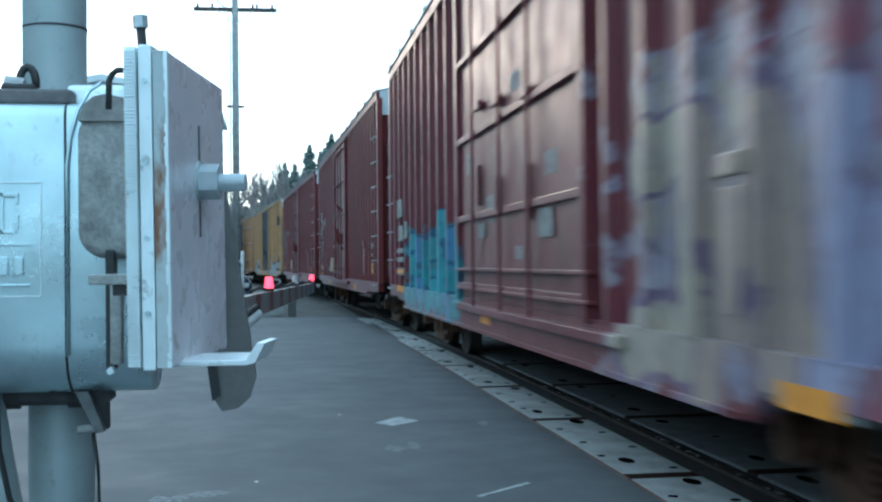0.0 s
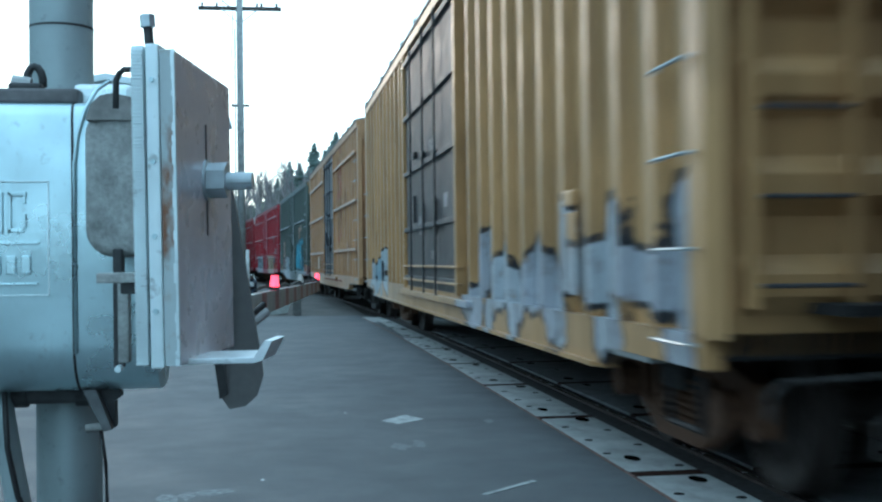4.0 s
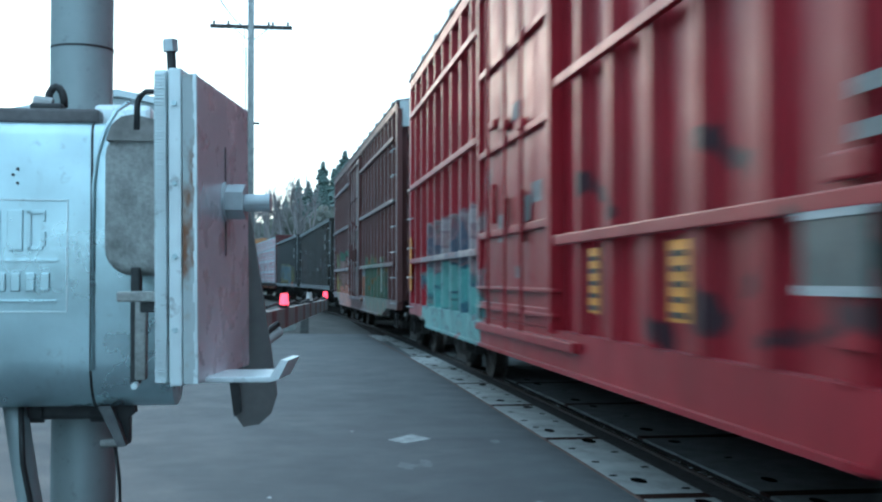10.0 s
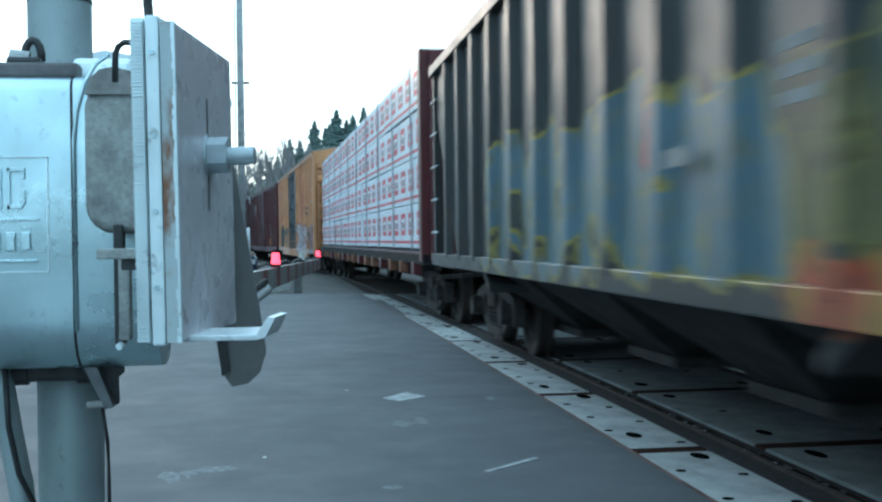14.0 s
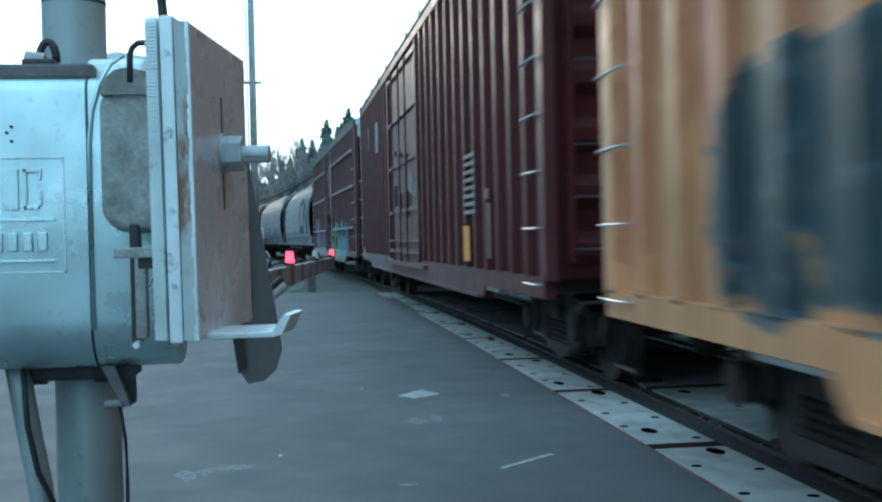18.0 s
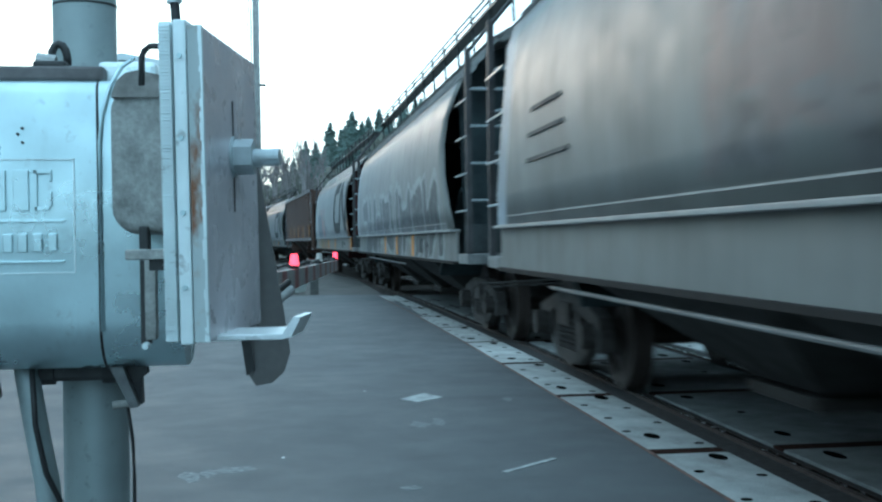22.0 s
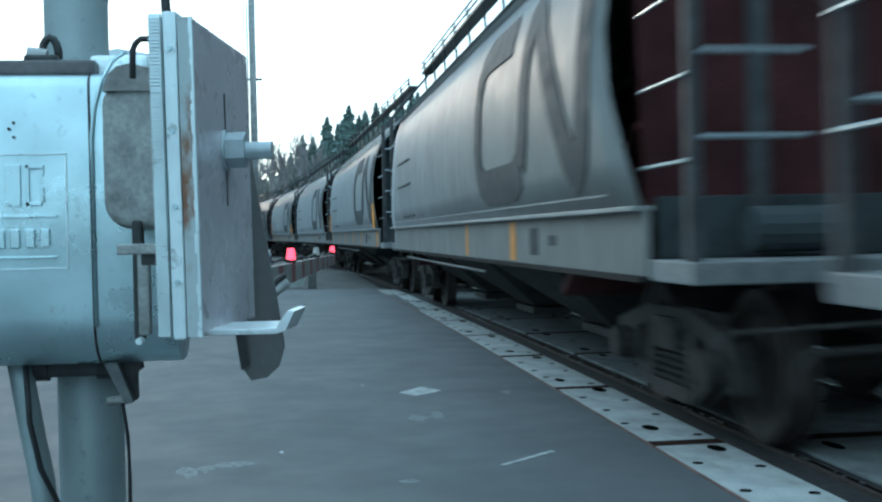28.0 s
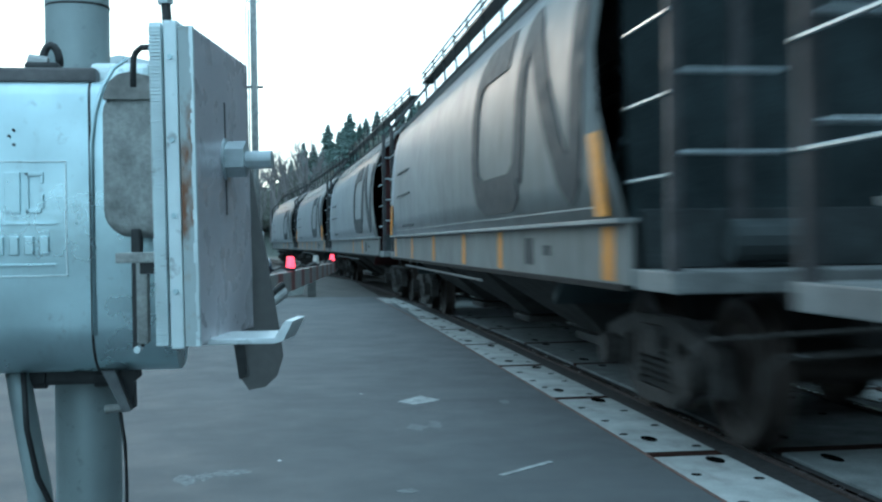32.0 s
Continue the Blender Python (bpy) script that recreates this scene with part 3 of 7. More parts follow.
part("edge_seam", shape(strip, [FIRST, 0, 5, 8.3, 14, 20, 26.6], 1.435, 1.413, -0.2, 0.003), plain("rusty_seam", (0.16, 0.085, 0.065), 0.9, 0, 0.5, 6), crossing, "rust-stained seam along the asphalt")


# ---- road marks ----
def mark(name, pts, label, mat=M_WORN_WHITE, lift=0.003):
    bm = bmesh.new()
    prism(bm, pts, "z", -0.01, lift)
    return solid(name, bm, mat, label, "road mark")


mark("pavement_marker", [(0.78, 9.14), (0.90, 8.93), (1.13, 9.16), (1.00, 9.45)], "small worn white diamond mark on the asphalt")
mark("paint_dash", [(1.07, 6.15), (1.10, 6.13), (1.45, 6.45), (1.43, 6.49)], "thin faded white paint dash on the asphalt")
rng = random.Random(4)
M_FADED = plain("faded_paint_traces", (0.21, 0.22, 0.22), 0.85, 0, 0.6, 30)
for i, (x, y, w, l) in enumerate([(-0.62, 6.36, 0.07, 0.16), (-0.53, 6.42, 0.05, 0.12), (-0.40, 6.5, 0.12, 0.11), (0.80, 7.85, 0.07, 0.18), (0.95, 7.95, 0.06, 0.16),
                                  (1.62, 8.95, 0.04, 0.16), (-0.12, 6.81, 0.012, 0.03), (0.52, 9.7, 0.012, 0.03), (0.55, 5.85, 0.06, 0.05)]):
    n = 9
    pts = [(x + w * math.cos(2 * math.pi * k / n) * rng.uniform(0.6, 1.2), y + l * math.sin(2 * math.pi * k / n) * rng.uniform(0.5, 1.2)) for k in range(n)]
    mark("paint_trace" if w > 0.02 else "pebble", pts, "faded pale trace of old road paint" if w > 0.02 else "pale pebble on the asphalt", M_FADED if w > 0.02 else M_WHITE, 0.0006 + 0.0001 * i)


# ---- the gate mechanism beside the camera ----
def gate_mechanism():
    g = thing("gate_mechanism", "silver-painted cast crossing gate mechanism on its mast", "gate mechanism", m=pose(0, 0, 0))
    # main housing: a long casting with rounded long edges
    prof = []
    y0, y1, z0, z1, r = 2.375, 2.66, 1.016, 1.612, 0.105
    for cx, cz, a0, rr in ((y0 + r, z0 + r, 180, r), (y1 - r, z0 + r, 270, r), (y1 - 0.05, z1 - 0.05, 0, 0.05), (y0 + 0.03, z1 - 0.03, 90, 0.03)):
        for k in range(7):
            a = radians(a0 + 15 * k)
            prof.append((cx + rr * math.cos(a), cz + rr * math.sin(a)))
    bm = bmesh.new()
    prism(bm, prof, "x", -1.12, -0.412)
    body = part("housing", bm, M_SILVER, g, "silver-painted cast housing", True)
    body.data.set_sharp_from_angle(angle=radians(30))
    bm = bmesh.new()
    prof2 = [(y + 0.004 * (1 if y > 2.5 else -1), z) for y, z in prof]
    prism(bm, prof2, "x", -0.406, -0.186)
    bmesh.ops.bevel(bm, geom=[e for e in bm.edges if all(v.co.x > -0.19 for v in e.verts)], offset=0.06, segments=5, affect="EDGES")
    cover = part("end_cover", bm, M_SILVER, g, "rounded silver end cover", True)
    cover.data.set_sharp_from_angle(angle=radians(40))
    part("seam_gasket", shape(prism, [(y + 0.002 * (1 if y > 2.5 else -1), z - 0.002) for y, z in prof], "x", -0.4118, -0.4062), M_BLACK, body, "dark gasket line")
    part("flange", shape(tube, [(-0.404, 2.366, 1.10), (-0.404, 2.366, 1.48), (-0.398, 2.366, 1.54), (-0.382, 2.368, 1.595), (-0.36, 2.37, 1.635), (-0.335, 2.38, 1.655)], 0.0042, 8), M_SILVER, cover, "raised rim", True)
    part("lid", shape(box, -1.12, -0.40, 2.40, 2.68, 1.612, 1.642, 0.006), plain("lid_edge_brown_grey", (0.16, 0.15, 0.15), 0.6, 0.1, 0.35, 12), g, "dark weathered lid edge")
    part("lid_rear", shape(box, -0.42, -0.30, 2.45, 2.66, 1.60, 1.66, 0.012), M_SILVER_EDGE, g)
    # raised maker's plate: a frame with plain raised bars and blocks
    f = 2.3715
    for x0, x1, za, zb in ((-0.70, -0.456, 1.448, 1.4505), (-0.70, -0.456, 1.219, 1.2215), (-0.4585, -0.456, 1.219, 1.45)):
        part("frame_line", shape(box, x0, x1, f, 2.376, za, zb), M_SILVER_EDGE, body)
    for x0, x1, za, zb in ((-0.70, -0.475, 1.322, 1.328), (-0.70, -0.478, 1.240, 1.245), (-0.575, -0.545, 1.346, 1.428), (-0.535, -0.528, 1.346, 1.428), (-0.535, -0.500, 1.420, 1.428),
                           (-0.535, -0.505, 1.346, 1.354), (-0.507, -0.500, 1.354, 1.384), (-0.507, -0.500, 1.405, 1.420), (-0.62, -0.59, 1.346, 1.428)):
        part("raised_bar", shape(box, x0, x1, f - 0.003, 2.376, za, zb, 0.001), M_SILVER, body)
    for i in range(6):
        x = -0.655 + 0.029 * i
        part("raised_block", shape(box, x, x + 0.019, f - 0.003, 2.376, 1.262, 1.300, 0.002), M_SILVER, body)
    for x, z in ((-0.565, 1.50), (-0.556, 1.483), (-0.556, 1.512)):
        part("rivet", shape(rod, (x, 2.376, z), (x, 2.370, z), 0.003, 8), M_DARK_IRON, body)
    # cast iron cover box on the end
    bm = bmesh.new()
    r = 0.052
    out = []
    for cx, cz, a0 in ((-0.358 + r, 1.294 + r, 180), (-0.178 - r, 1.294 + r, 270), (-0.178 - r, 1.578 - r, 0), (-0.358 + r, 1.578 - r, 90)):
        out += [(cx + r * math.cos(radians(a0 + 15 * k)), cz + r * math.sin(radians(a0 + 15 * k))) for k in range(7)]
    prism(bm, out, "y", 2.20, 2.37)
    bmesh.ops.bevel(bm, geom=[e for e in bm.edges if all(v.co.y < 2.21 for v in e.verts)], offset=0.022, segments=4, profile=0.6, affect="EDGES")
    cover_box = part("junction_cover", bm, M_CAST, g, "rough grey cast-iron cover", True)
    cover_box.data.set_sharp_from_angle(angle=radians(40))
    part("junction_hood", shape(prism, [(-0.353, 1.556), (-0.344, 1.582), (-0.326, 1.598), (-0.303, 1.603), (-0.272, 1.596), (-0.19, 1.577), (-0.19, 1.552), (-0.353, 1.552)], "y", 2.192, 2.37), plain("hood_rust_brown", (0.25, 0.24, 0.225), 0.7, 0.1, 0.4, 18, 0.5), g, "dark weathered hood edge")
    # levers under the cover
    part("lever", shape(box, -0.306, -0.288, 2.19, 2.23, 1.085, 1.31, 0.004), M_DARK_IRON, g, "dark iron lever")
    part("lever_guide", shape(box, -0.288, -0.268, 2.12, 2.16, 1.10, 1.26, 0.004), M_CAST, g)
    part("lever_pin", shape(rod, (-0.294, 2.16, 1.086), (-0.294, 2.20, 1.086), 0.0065, 10), M_SILVER_EDGE, g)
    # underside: collar, brackets, conduits
    part("clamp", shape(box, -0.60, -0.36, 2.50, 2.70, 0.985, 1.024, 0.01), M_DARK_IRON, g, "dark iron mast clamp")
    for x in (-0.60, -0.43):
        part("clamp_lug", shape(rod, (x, 2.52, 1.005), (x + 0.07, 2.52, 1.005), 0.028, 12), M_DARK_IRON, g)
    part("brace", shape(prism, [(-0.405, 1.02), (-0.378, 1.02), (-0.346, 0.935), (-0.363, 0.932)], "y", 2.44, 2.50), M_BRACE, g, "cast brace under the housing")
    part("brace_web", shape(prism, [(-0.395, 1.02), (-0.335, 1.02), (-0.332, 1.0), (-0.345, 0.99), (-0.344, 0.935), (-0.36, 0.93)], "y", 2.48, 2.52), M_DARK_IRON, g)
    part("brace_bolt", shape(rod, (-0.40, 2.45, 0.938), (-0.365, 2.45, 0.942), 0.009, 10), M_CAST, g)
    part("conduit", shape(tube, [(-0.588, 2.50, 1.03), (-0.576, 2.50, 0.95), (-0.562, 2.50, 0.86), (-0.546, 2.50, 0.77), (-0.535, 2.52, 0.60), (-0.545, 2.55, 0.3), (-0.545, 2.55, -0.05)], 0.026, 12), M_MAST, g, "grey cable conduit", True)
    part("cable", shape(tube, [(-0.565, 2.46, 1.02), (-0.56, 2.46, 0.9), (-0.54, 2.46, 0.80), (-0.52, 2.47, 0.75), (-0.49, 2.5, 0.66), (-0.47, 2.55, 0.4), (-0.46, 2.58, -0.05)], 0.006, 8), M_BLACK, g, "thin black cable", True)
    part("cable", shape(tube, [(-0.372, 2.46, 0.94), (-0.362, 2.46, 0.86), (-0.360, 2.46, 0.78), (-0.362, 2.47, 0.68), (-0.37, 2.52, 0.4), (-0.40, 2.58, -0.05)], 0.004, 8), M_BLACK, g, "", True)
    part("rear_bracket", shape(prism, [(-0.72, 1.03), (-0.645, 1.03), (-0.635, 0.96), (-0.655, 0.93), (-0.72, 0.94)], "y", 2.42, 2.5), M_DARK_IRON, g)
    part("bent_rod", shape(tube, [(-0.21, 2.03, 1.622), (-0.262, 2.04, 1.622), (-0.272, 2.05, 1.616), (-0.277, 2.05, 1.604), (-0.278, 2.05, 1.555)], 0.0055, 8), M_DARK_IRON, g, "small bent grey rod", True)
    # eye bolt and seal on the lid
    part("lifting_eye", shape(tube, [(-0.499 + 0.017 * math.cos(a), 2.46, 1.660 + 0.036 * math.sin(a)) for a in [math.pi * k / 8 * 1.15 - 0.2 for k in range(9)]], 0.0085, 8), M_DARK_IRON, g, "black lifting eye", True)
    part("seal", shape(rod, (-0.541, 2.445, 1.660), (-0.503, 2.445, 1.654), 0.016, 12), M_WHITE, g, "white seal tag")
    part("latch", shape(box, -0.545, -0.478, 2.42, 2.47, 1.640, 1.656, 0.006), M_DARK_IRON, g)
    return g


def mast():
    m = thing("signal_mast", "grey-painted steel mast of the crossing signal", "mast")
    part("pipe", shape(rod, (-0.487, 2.69, 1.60), (-0.482, 2.69, 3.9), 0.0705, 40), M_MAST, m, "", True)
    part("base_pipe", shape(rod, (-0.473, 2.66, 0.0), (-0.470, 2.66, 1.10), 0.0715, 40), M_MAST, m, "", True)
    part("joint", shape(rod, (-0.486, 2.69, 1.818), (-0.486, 2.69, 1.823), 0.0715, 40), M_DARK_IRON, m, "thin dark joint", True)
    part("flange", shape(box, -0.64, -0.34, 2.51, 2.81, 0.0, 0.03, 0.006), M_MAST, m)
    for ob in m.children:
        ob.data.set_sharp_from_angle(angle=radians(40))
    return m


def counterweight(g):
    """A stack of three steel plates, seen on its edges, with the bolt that clamps it."""
    W, H = 0.375, 0.468
    c = part("counterweight", shape(box, -0.0205, 0.0, 0.006, W, 0.0, H - 0.004, 0.003), M_PLATE, g, "stack of counterweight plates, dull grey face and chipped edges")
    c.matrix_basis = pose(-0.140, 1.690, 1.131, 0, -0.6, -9.7)
    part("counterweight_arm", shape(box, -0.20, -0.14, 2.0, 2.38, 1.30, 1.37, 0.008), M_DARK_IRON, g)
    bm = bmesh.new()
    box(bm, -0.0210, -0.0003, 0.0, 0.008, 0.0, H - 0.004)
    part("edge", bm, M_RUSTY, c, "edge with silver paint chipped to rust")
    rr = random.Random(2)
    z = 0.0
    while z < H - 0.01:
        l, w = rr.uniform(0.005, 0.022), rr.uniform(0.002, 0.006)
        part("paint_bead", shape(box, -w, 0.0008, -0.0015 - rr.uniform(0, 0.001), 0.006, z, min(z + l, H - 0.004)), M_SILVER_EDGE, c, "rough bead of silver paint")
        z += l * rr.choice((0.9, 0.9, 1.0))
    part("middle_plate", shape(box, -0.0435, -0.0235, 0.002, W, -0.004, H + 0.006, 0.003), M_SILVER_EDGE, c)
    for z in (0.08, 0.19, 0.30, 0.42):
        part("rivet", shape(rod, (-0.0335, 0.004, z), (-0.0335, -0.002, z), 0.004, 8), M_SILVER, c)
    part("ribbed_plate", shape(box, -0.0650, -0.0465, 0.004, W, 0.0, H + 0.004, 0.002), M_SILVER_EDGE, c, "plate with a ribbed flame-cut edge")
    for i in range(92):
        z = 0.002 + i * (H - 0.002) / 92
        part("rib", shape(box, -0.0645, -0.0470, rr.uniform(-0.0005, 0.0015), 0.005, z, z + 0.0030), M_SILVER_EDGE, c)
    # black strip for the slot's shade, then washer, nut and clamping bolt on the face
    part("slot", shape(box, -0.001, 0.0012, 0.186, 0.192, 0.195, 0.375), M_BLACK, c, "thin black strip standing in for the slot's shade")
    part("washer", shape(rod, (0.0, 0.19, 0.284), (0.004, 0.19, 0.284), 0.034, 24), M_GALV, c)
    part("nut", shape(rod, (0.004, 0.19, 0.284), (0.034, 0.19, 0.284), 0.029, 6), M_GALV, c, "galvanised hexagon nut")
    part("bolt", shape(rod, (0.034, 0.19, 0.282), (0.076, 0.19, 0.282), 0.0145, 18), M_GALV, c, "galvanised clamping bolt")
    part("setscrew", shape(rod, (-0.060, 0.09, H), (-0.063, 0.09, H + 0.050), 0.0075, 12), M_DARK_IRON, c, "dark set screw")
    part("setscrew_head", shape(rod, (-0.063, 0.09, H + 0.048), (-0.064, 0.09, H + 0.067), 0.0120, 6), M_GALV, c)
    part("tab", shape(box, -0.142, -0.074, 0.06, 0.10, 0.122, 0.138, 0.003), M_CAST, c, "grey steel tab")
    part("tab_leg", shape(box, -0.108, -0.084, 0.07, 0.10, 0.105, 0.125, 0.002), M_DARK_IRON, c)
    # the shelf bracket with the turned-up lip
    part("shelf", shape(box, -0.03, 0.100, 0.05, 0.20, -0.003, 0.006, 0.002), M_SHELF, c, "bright galvanised shelf bracket")
    part("shelf_lip", shape(prism, [(0.097, -0.003), (0.112, 0.001), (0.127, 0.030), (0.116, 0.031), (0.100, 0.008)], "y", 0.05, 0.16), M_SHELF, c)
    return c


def crossing_gate():
    a = thing("crossing_gate", "lowered crossing gate arm with red and white stripes and red lamps", "crossing gate")
    p0, p1 = Vector((-0.33, 2.72, 1.10)), Vector((0.378, 12.25, 1.022))
    n = 36
    red = plain("gate_red", (0.17, 0.035, 0.030), 0.5, 0, 0.25, 6)
    white = plain("gate_white", (0.27, 0.27, 0.255), 0.5, 0, 0.25, 6)
    d = (p1 - p0).normalized()
    side = Vector((d.y, -d.x, 0))
    for i in range(n):
        q0, q1 = p0.lerp(p1, i / n), p0.lerp(p1, (i + 1) / n)
        h0, h1 = 0.057 - 0.006 * i / n, 0.057 - 0.006 * (i + 1) / n
        bm = bmesh.new()
        vs = []
        for q, h in ((q0, h0), (q1, h1)):
            vs.append([bm.verts.new(q + side * sx * 0.022 + Vector((0, 0, sz * h))) for sx, sz in ((-1, -1), (1, -1), (1, 1), (-1, 1))])
        bm.faces.new(vs[0])
        bm.faces.new(vs[1][::-1])
        for k in range(4):
            bm.faces.new((vs[0][k], vs[1][k], vs[1][(k + 1) % 4], vs[0][(k + 1) % 4]))
        bmesh.ops.recalc_face_normals(bm, faces=bm.faces)
        part("stripe", bm, red if i % 3 == 2 else white, a)
    for y in (6.65, 9.15, 12.05):
        q = p0.lerp(p1, (y - p0.y) / (p1.y - p0.y)) + Vector((0, 0, 0.052))
        lamp = part("lamp", shape(rod, q, q + Vector((0, 0, 0.020)), 0.028, 16), M_DARK_IRON, a, "gate arm lamp")
        part("lens", shape(rod, q + Vector((0, 0, 0.02)), q + Vector((0, 0, 0.086)), 0.027, 16, 0.020), M_DIM_LENS if y == 9.15 else M_RED_GLOW, lamp, "unlit pale lens" if y == 9.15 else "glowing red lens")
    wire = [p0.lerp(p1, k / 20) + Vector((0, 0, 0.075 + 0.012 * math.sin(k * 2.1))) for k in range(6, 21)]
    part("lamp_wire", shape(tube, wire, 0.008, 6), M_BLACK, a, "black lamp cable")
    # the bracket that carries the arm, hanging below its shaft
    br = part("arm_bracket", shape(prism, [(-0.12, 1.53), (-0.102, 1.53), (-0.084, 1.44), (-0.062, 1.30), (-0.040, 1.16), (-0.027, 1.07), (-0.038, 1.035), (-0.06, 1.015), (-0.09, 1.01), (-0.106, 1.035), (-0.118, 1.11), (-0.13, 1.30)], "y", 2.13, 2.19),
                   plain("arm_bracket_grey", (0.13, 0.125, 0.12), 0.45, 0, 0.2, 8, 0.1), a, "tapered grey arm bracket")
    part("bracket_rim", shape(prism, [(-0.107, 1.03), (-0.118, 1.11), (-0.128, 1.28), (-0.112, 1.28), (-0.100, 1.11), (-0.092, 1.04)], "y", 2.123, 2.13), M_DARK_IRON, br)
    part("support_tube", shape(rod, (-0.075, 2.36, 1.142), (-0.026, 2.42, 1.176), 0.011, 12), M_WHITE, a, "short white tube")
    part("support_clip", shape(rod, (-0.066, 2.37, 1.165), (-0.030, 2.42, 1.192), 0.007, 8), M_BLACK, a)
    part("shaft", shape(rod, (-0.30, 2.55, 1.20), (-0.30, 2.85, 1.20), 0.03, 16), M_DARK_IRON, a)
    return a


counterweight(gate_mechanism())
mast()
crossing_gate()


# ---- beyond the crossing ----
def utility_pole():
    u = thing("utility_pole", "grey weathered wooden utility pole with a crossarm and wires", "utility pole")
    x, y = -1.255, 36.3
    part("pole", shape(rod, (x, y, -0.1), (x, y, 11.8), 0.125, 14, 0.095), M_POLE, u, "", True)
    part("crossarm", shape(box, x - 1.27, x + 1.29, y - 0.05, y + 0.05, 9.19, 9.31, 0.01), plain("crossarm_dark_timber", (0.07, 0.062, 0.055), 0.8, 0, 0.3, 6), u)
    for dx in (-1.15, -0.7, 0.55, 0.68, 1.15):
        part("insulator", shape(rod, (x + dx, y, 9.30), (x + dx, y, 9.43), 0.035, 8), M_DARK_IRON, u)
    for s in (-1, 1):
        part("brace", shape(rod, (x, y - 0.08, 8.75), (x + s * 0.55, y - 0.06, 9.2), 0.018, 6), M_GALV, u)
    part("lower_arm", shape(box, x - 0.28, x + 0.28, y - 0.04, y + 0.04, 6.17, 6.24), M_DARK_IRON, u)
    part("riser", shape(rod, (x - 0.17, y - 0.1, 0), (x - 0.15, y - 0.1, 8.6), 0.022, 8), M_POLE, u, "grey cable riser")
    part("wire", shape(tube, [(x - 0.05, y, 9.14), (x - 0.25, y, 9.26), (x - 0.52, y, 9.48), (x - 0.86, y, 9.92), (x - 2.4, y - 2, 12.4), (x - 7, y - 12, 15.5)], 0.020, 5), M_BLACK, u)
    part("wire", shape(tube, [(x - 0.20, y - 0.05, 9.2), (x - 0.27, y - 0.05, 7.5), (x - 0.24, y - 0.05, 6.2)], 0.014, 5), M_BLACK, u)
    for z in (3.2, 4.6, 5.4, 7.2, 7.9):
        part("step", shape(rod, (x + 0.10, y - 0.03, z), (x + 0.24, y - 0.06, z), 0.012, 6), M_GALV, u)
    return u


utility_pole()
bm = bmesh.new()
box(bm, 0.24, 0.45, 28.5, 28.75, -0.05, 0.46, 0.03)
solid("bollard", bm, plain("grey_bollard", (0.12, 0.12, 0.115), 0.9, 0, 0.3, 8, 0.4), "short grey concrete bollard beside the track", "bollard")
bm = bmesh.new()
prism(bm, [(-4.0, -0.05), (-0.3, -0.05), (0.12, 0.02), (0.2, 0.33), (0.1, 0.36), (-0.4, 0.2), (-4.0, 0.2)], "y", 29.0, 29.35)
solid("kerb", bm, plain("pale_concrete_kerb", (0.34, 0.36, 0.34), 0.9, 0, 0.3, 4, 0.3), "pale concrete kerb end beyond the road", "kerb")
bm = bmesh.new()
rod(bm, (-0.90, 30.3, -0.05), (-0.90, 30.3, 1.62), 0.045, 12)
solid("marker_post", bm, M_WHITE, "slim white marker post", "post", smooth=True)


def parked_car():
    c = thing("parked_car", "dark blue car waiting beyond the gate", "car", m=pose(-1.72, 34.2, 0, 0, 0, 4))
    paint = plain("dark_blue_car_paint", (0.02, 0.03, 0.05), 0.2, 0.3, 0.1, 3)
    glass = plain("dark_car_glass", (0.02, 0.025, 0.03), 0.05, 0, 0.05, 3)
    bm = bmesh.new()
    prism(bm, [(-2.2, 0.28), (2.2, 0.30), (2.25, 0.75), (1.9, 0.92), (-1.0, 0.95), (-2.1, 0.82), (-2.28, 0.6)], "x", -0.86, 0.86)
    bmesh.ops.bevel(bm, geom=list(bm.edges), offset=0.06, segments=3, affect="EDGES")
    part("body", bm, paint, c, "", True)
    bm = bmesh.new()
    prism(bm, [(-1.1, 0.93), (1.7, 0.90), (1.2, 1.42), (-0.35, 1.44)], "x", -0.74, 0.74)
    bmesh.ops.bevel(bm, geom=list(bm.edges), offset=0.08, segments=3, affect="EDGES")
    part("cabin", bm, glass, c, "dark glazed cabin", True)
    for x in (-0.62, 0.62):
        part("headlight", shape(box, x - 0.17, x + 0.17, -2.285, -2.20, 0.62, 0.75, 0.02), M_WHITE, c, "pale headlight")
        for y in (-1.35, 1.35):
            wheel = part("wheel", shape(rod, (x * 1.27 - 0.1, y, 0.31), (x * 1.27 + 0.1, y, 0.31), 0.31, 20), M_RUBBER, c)
            part("rim", shape(rod, (x * 1.27 - 0.105, y, 0.31), (x * 1.27 + 0.105, y, 0.31), 0.19, 14), M_GALV, wheel)
    part("bumper", shape(box, -0.8, 0.8, -2.32, -2.2, 0.36, 0.52, 0.04), paint, c)
    return c


parked_car()


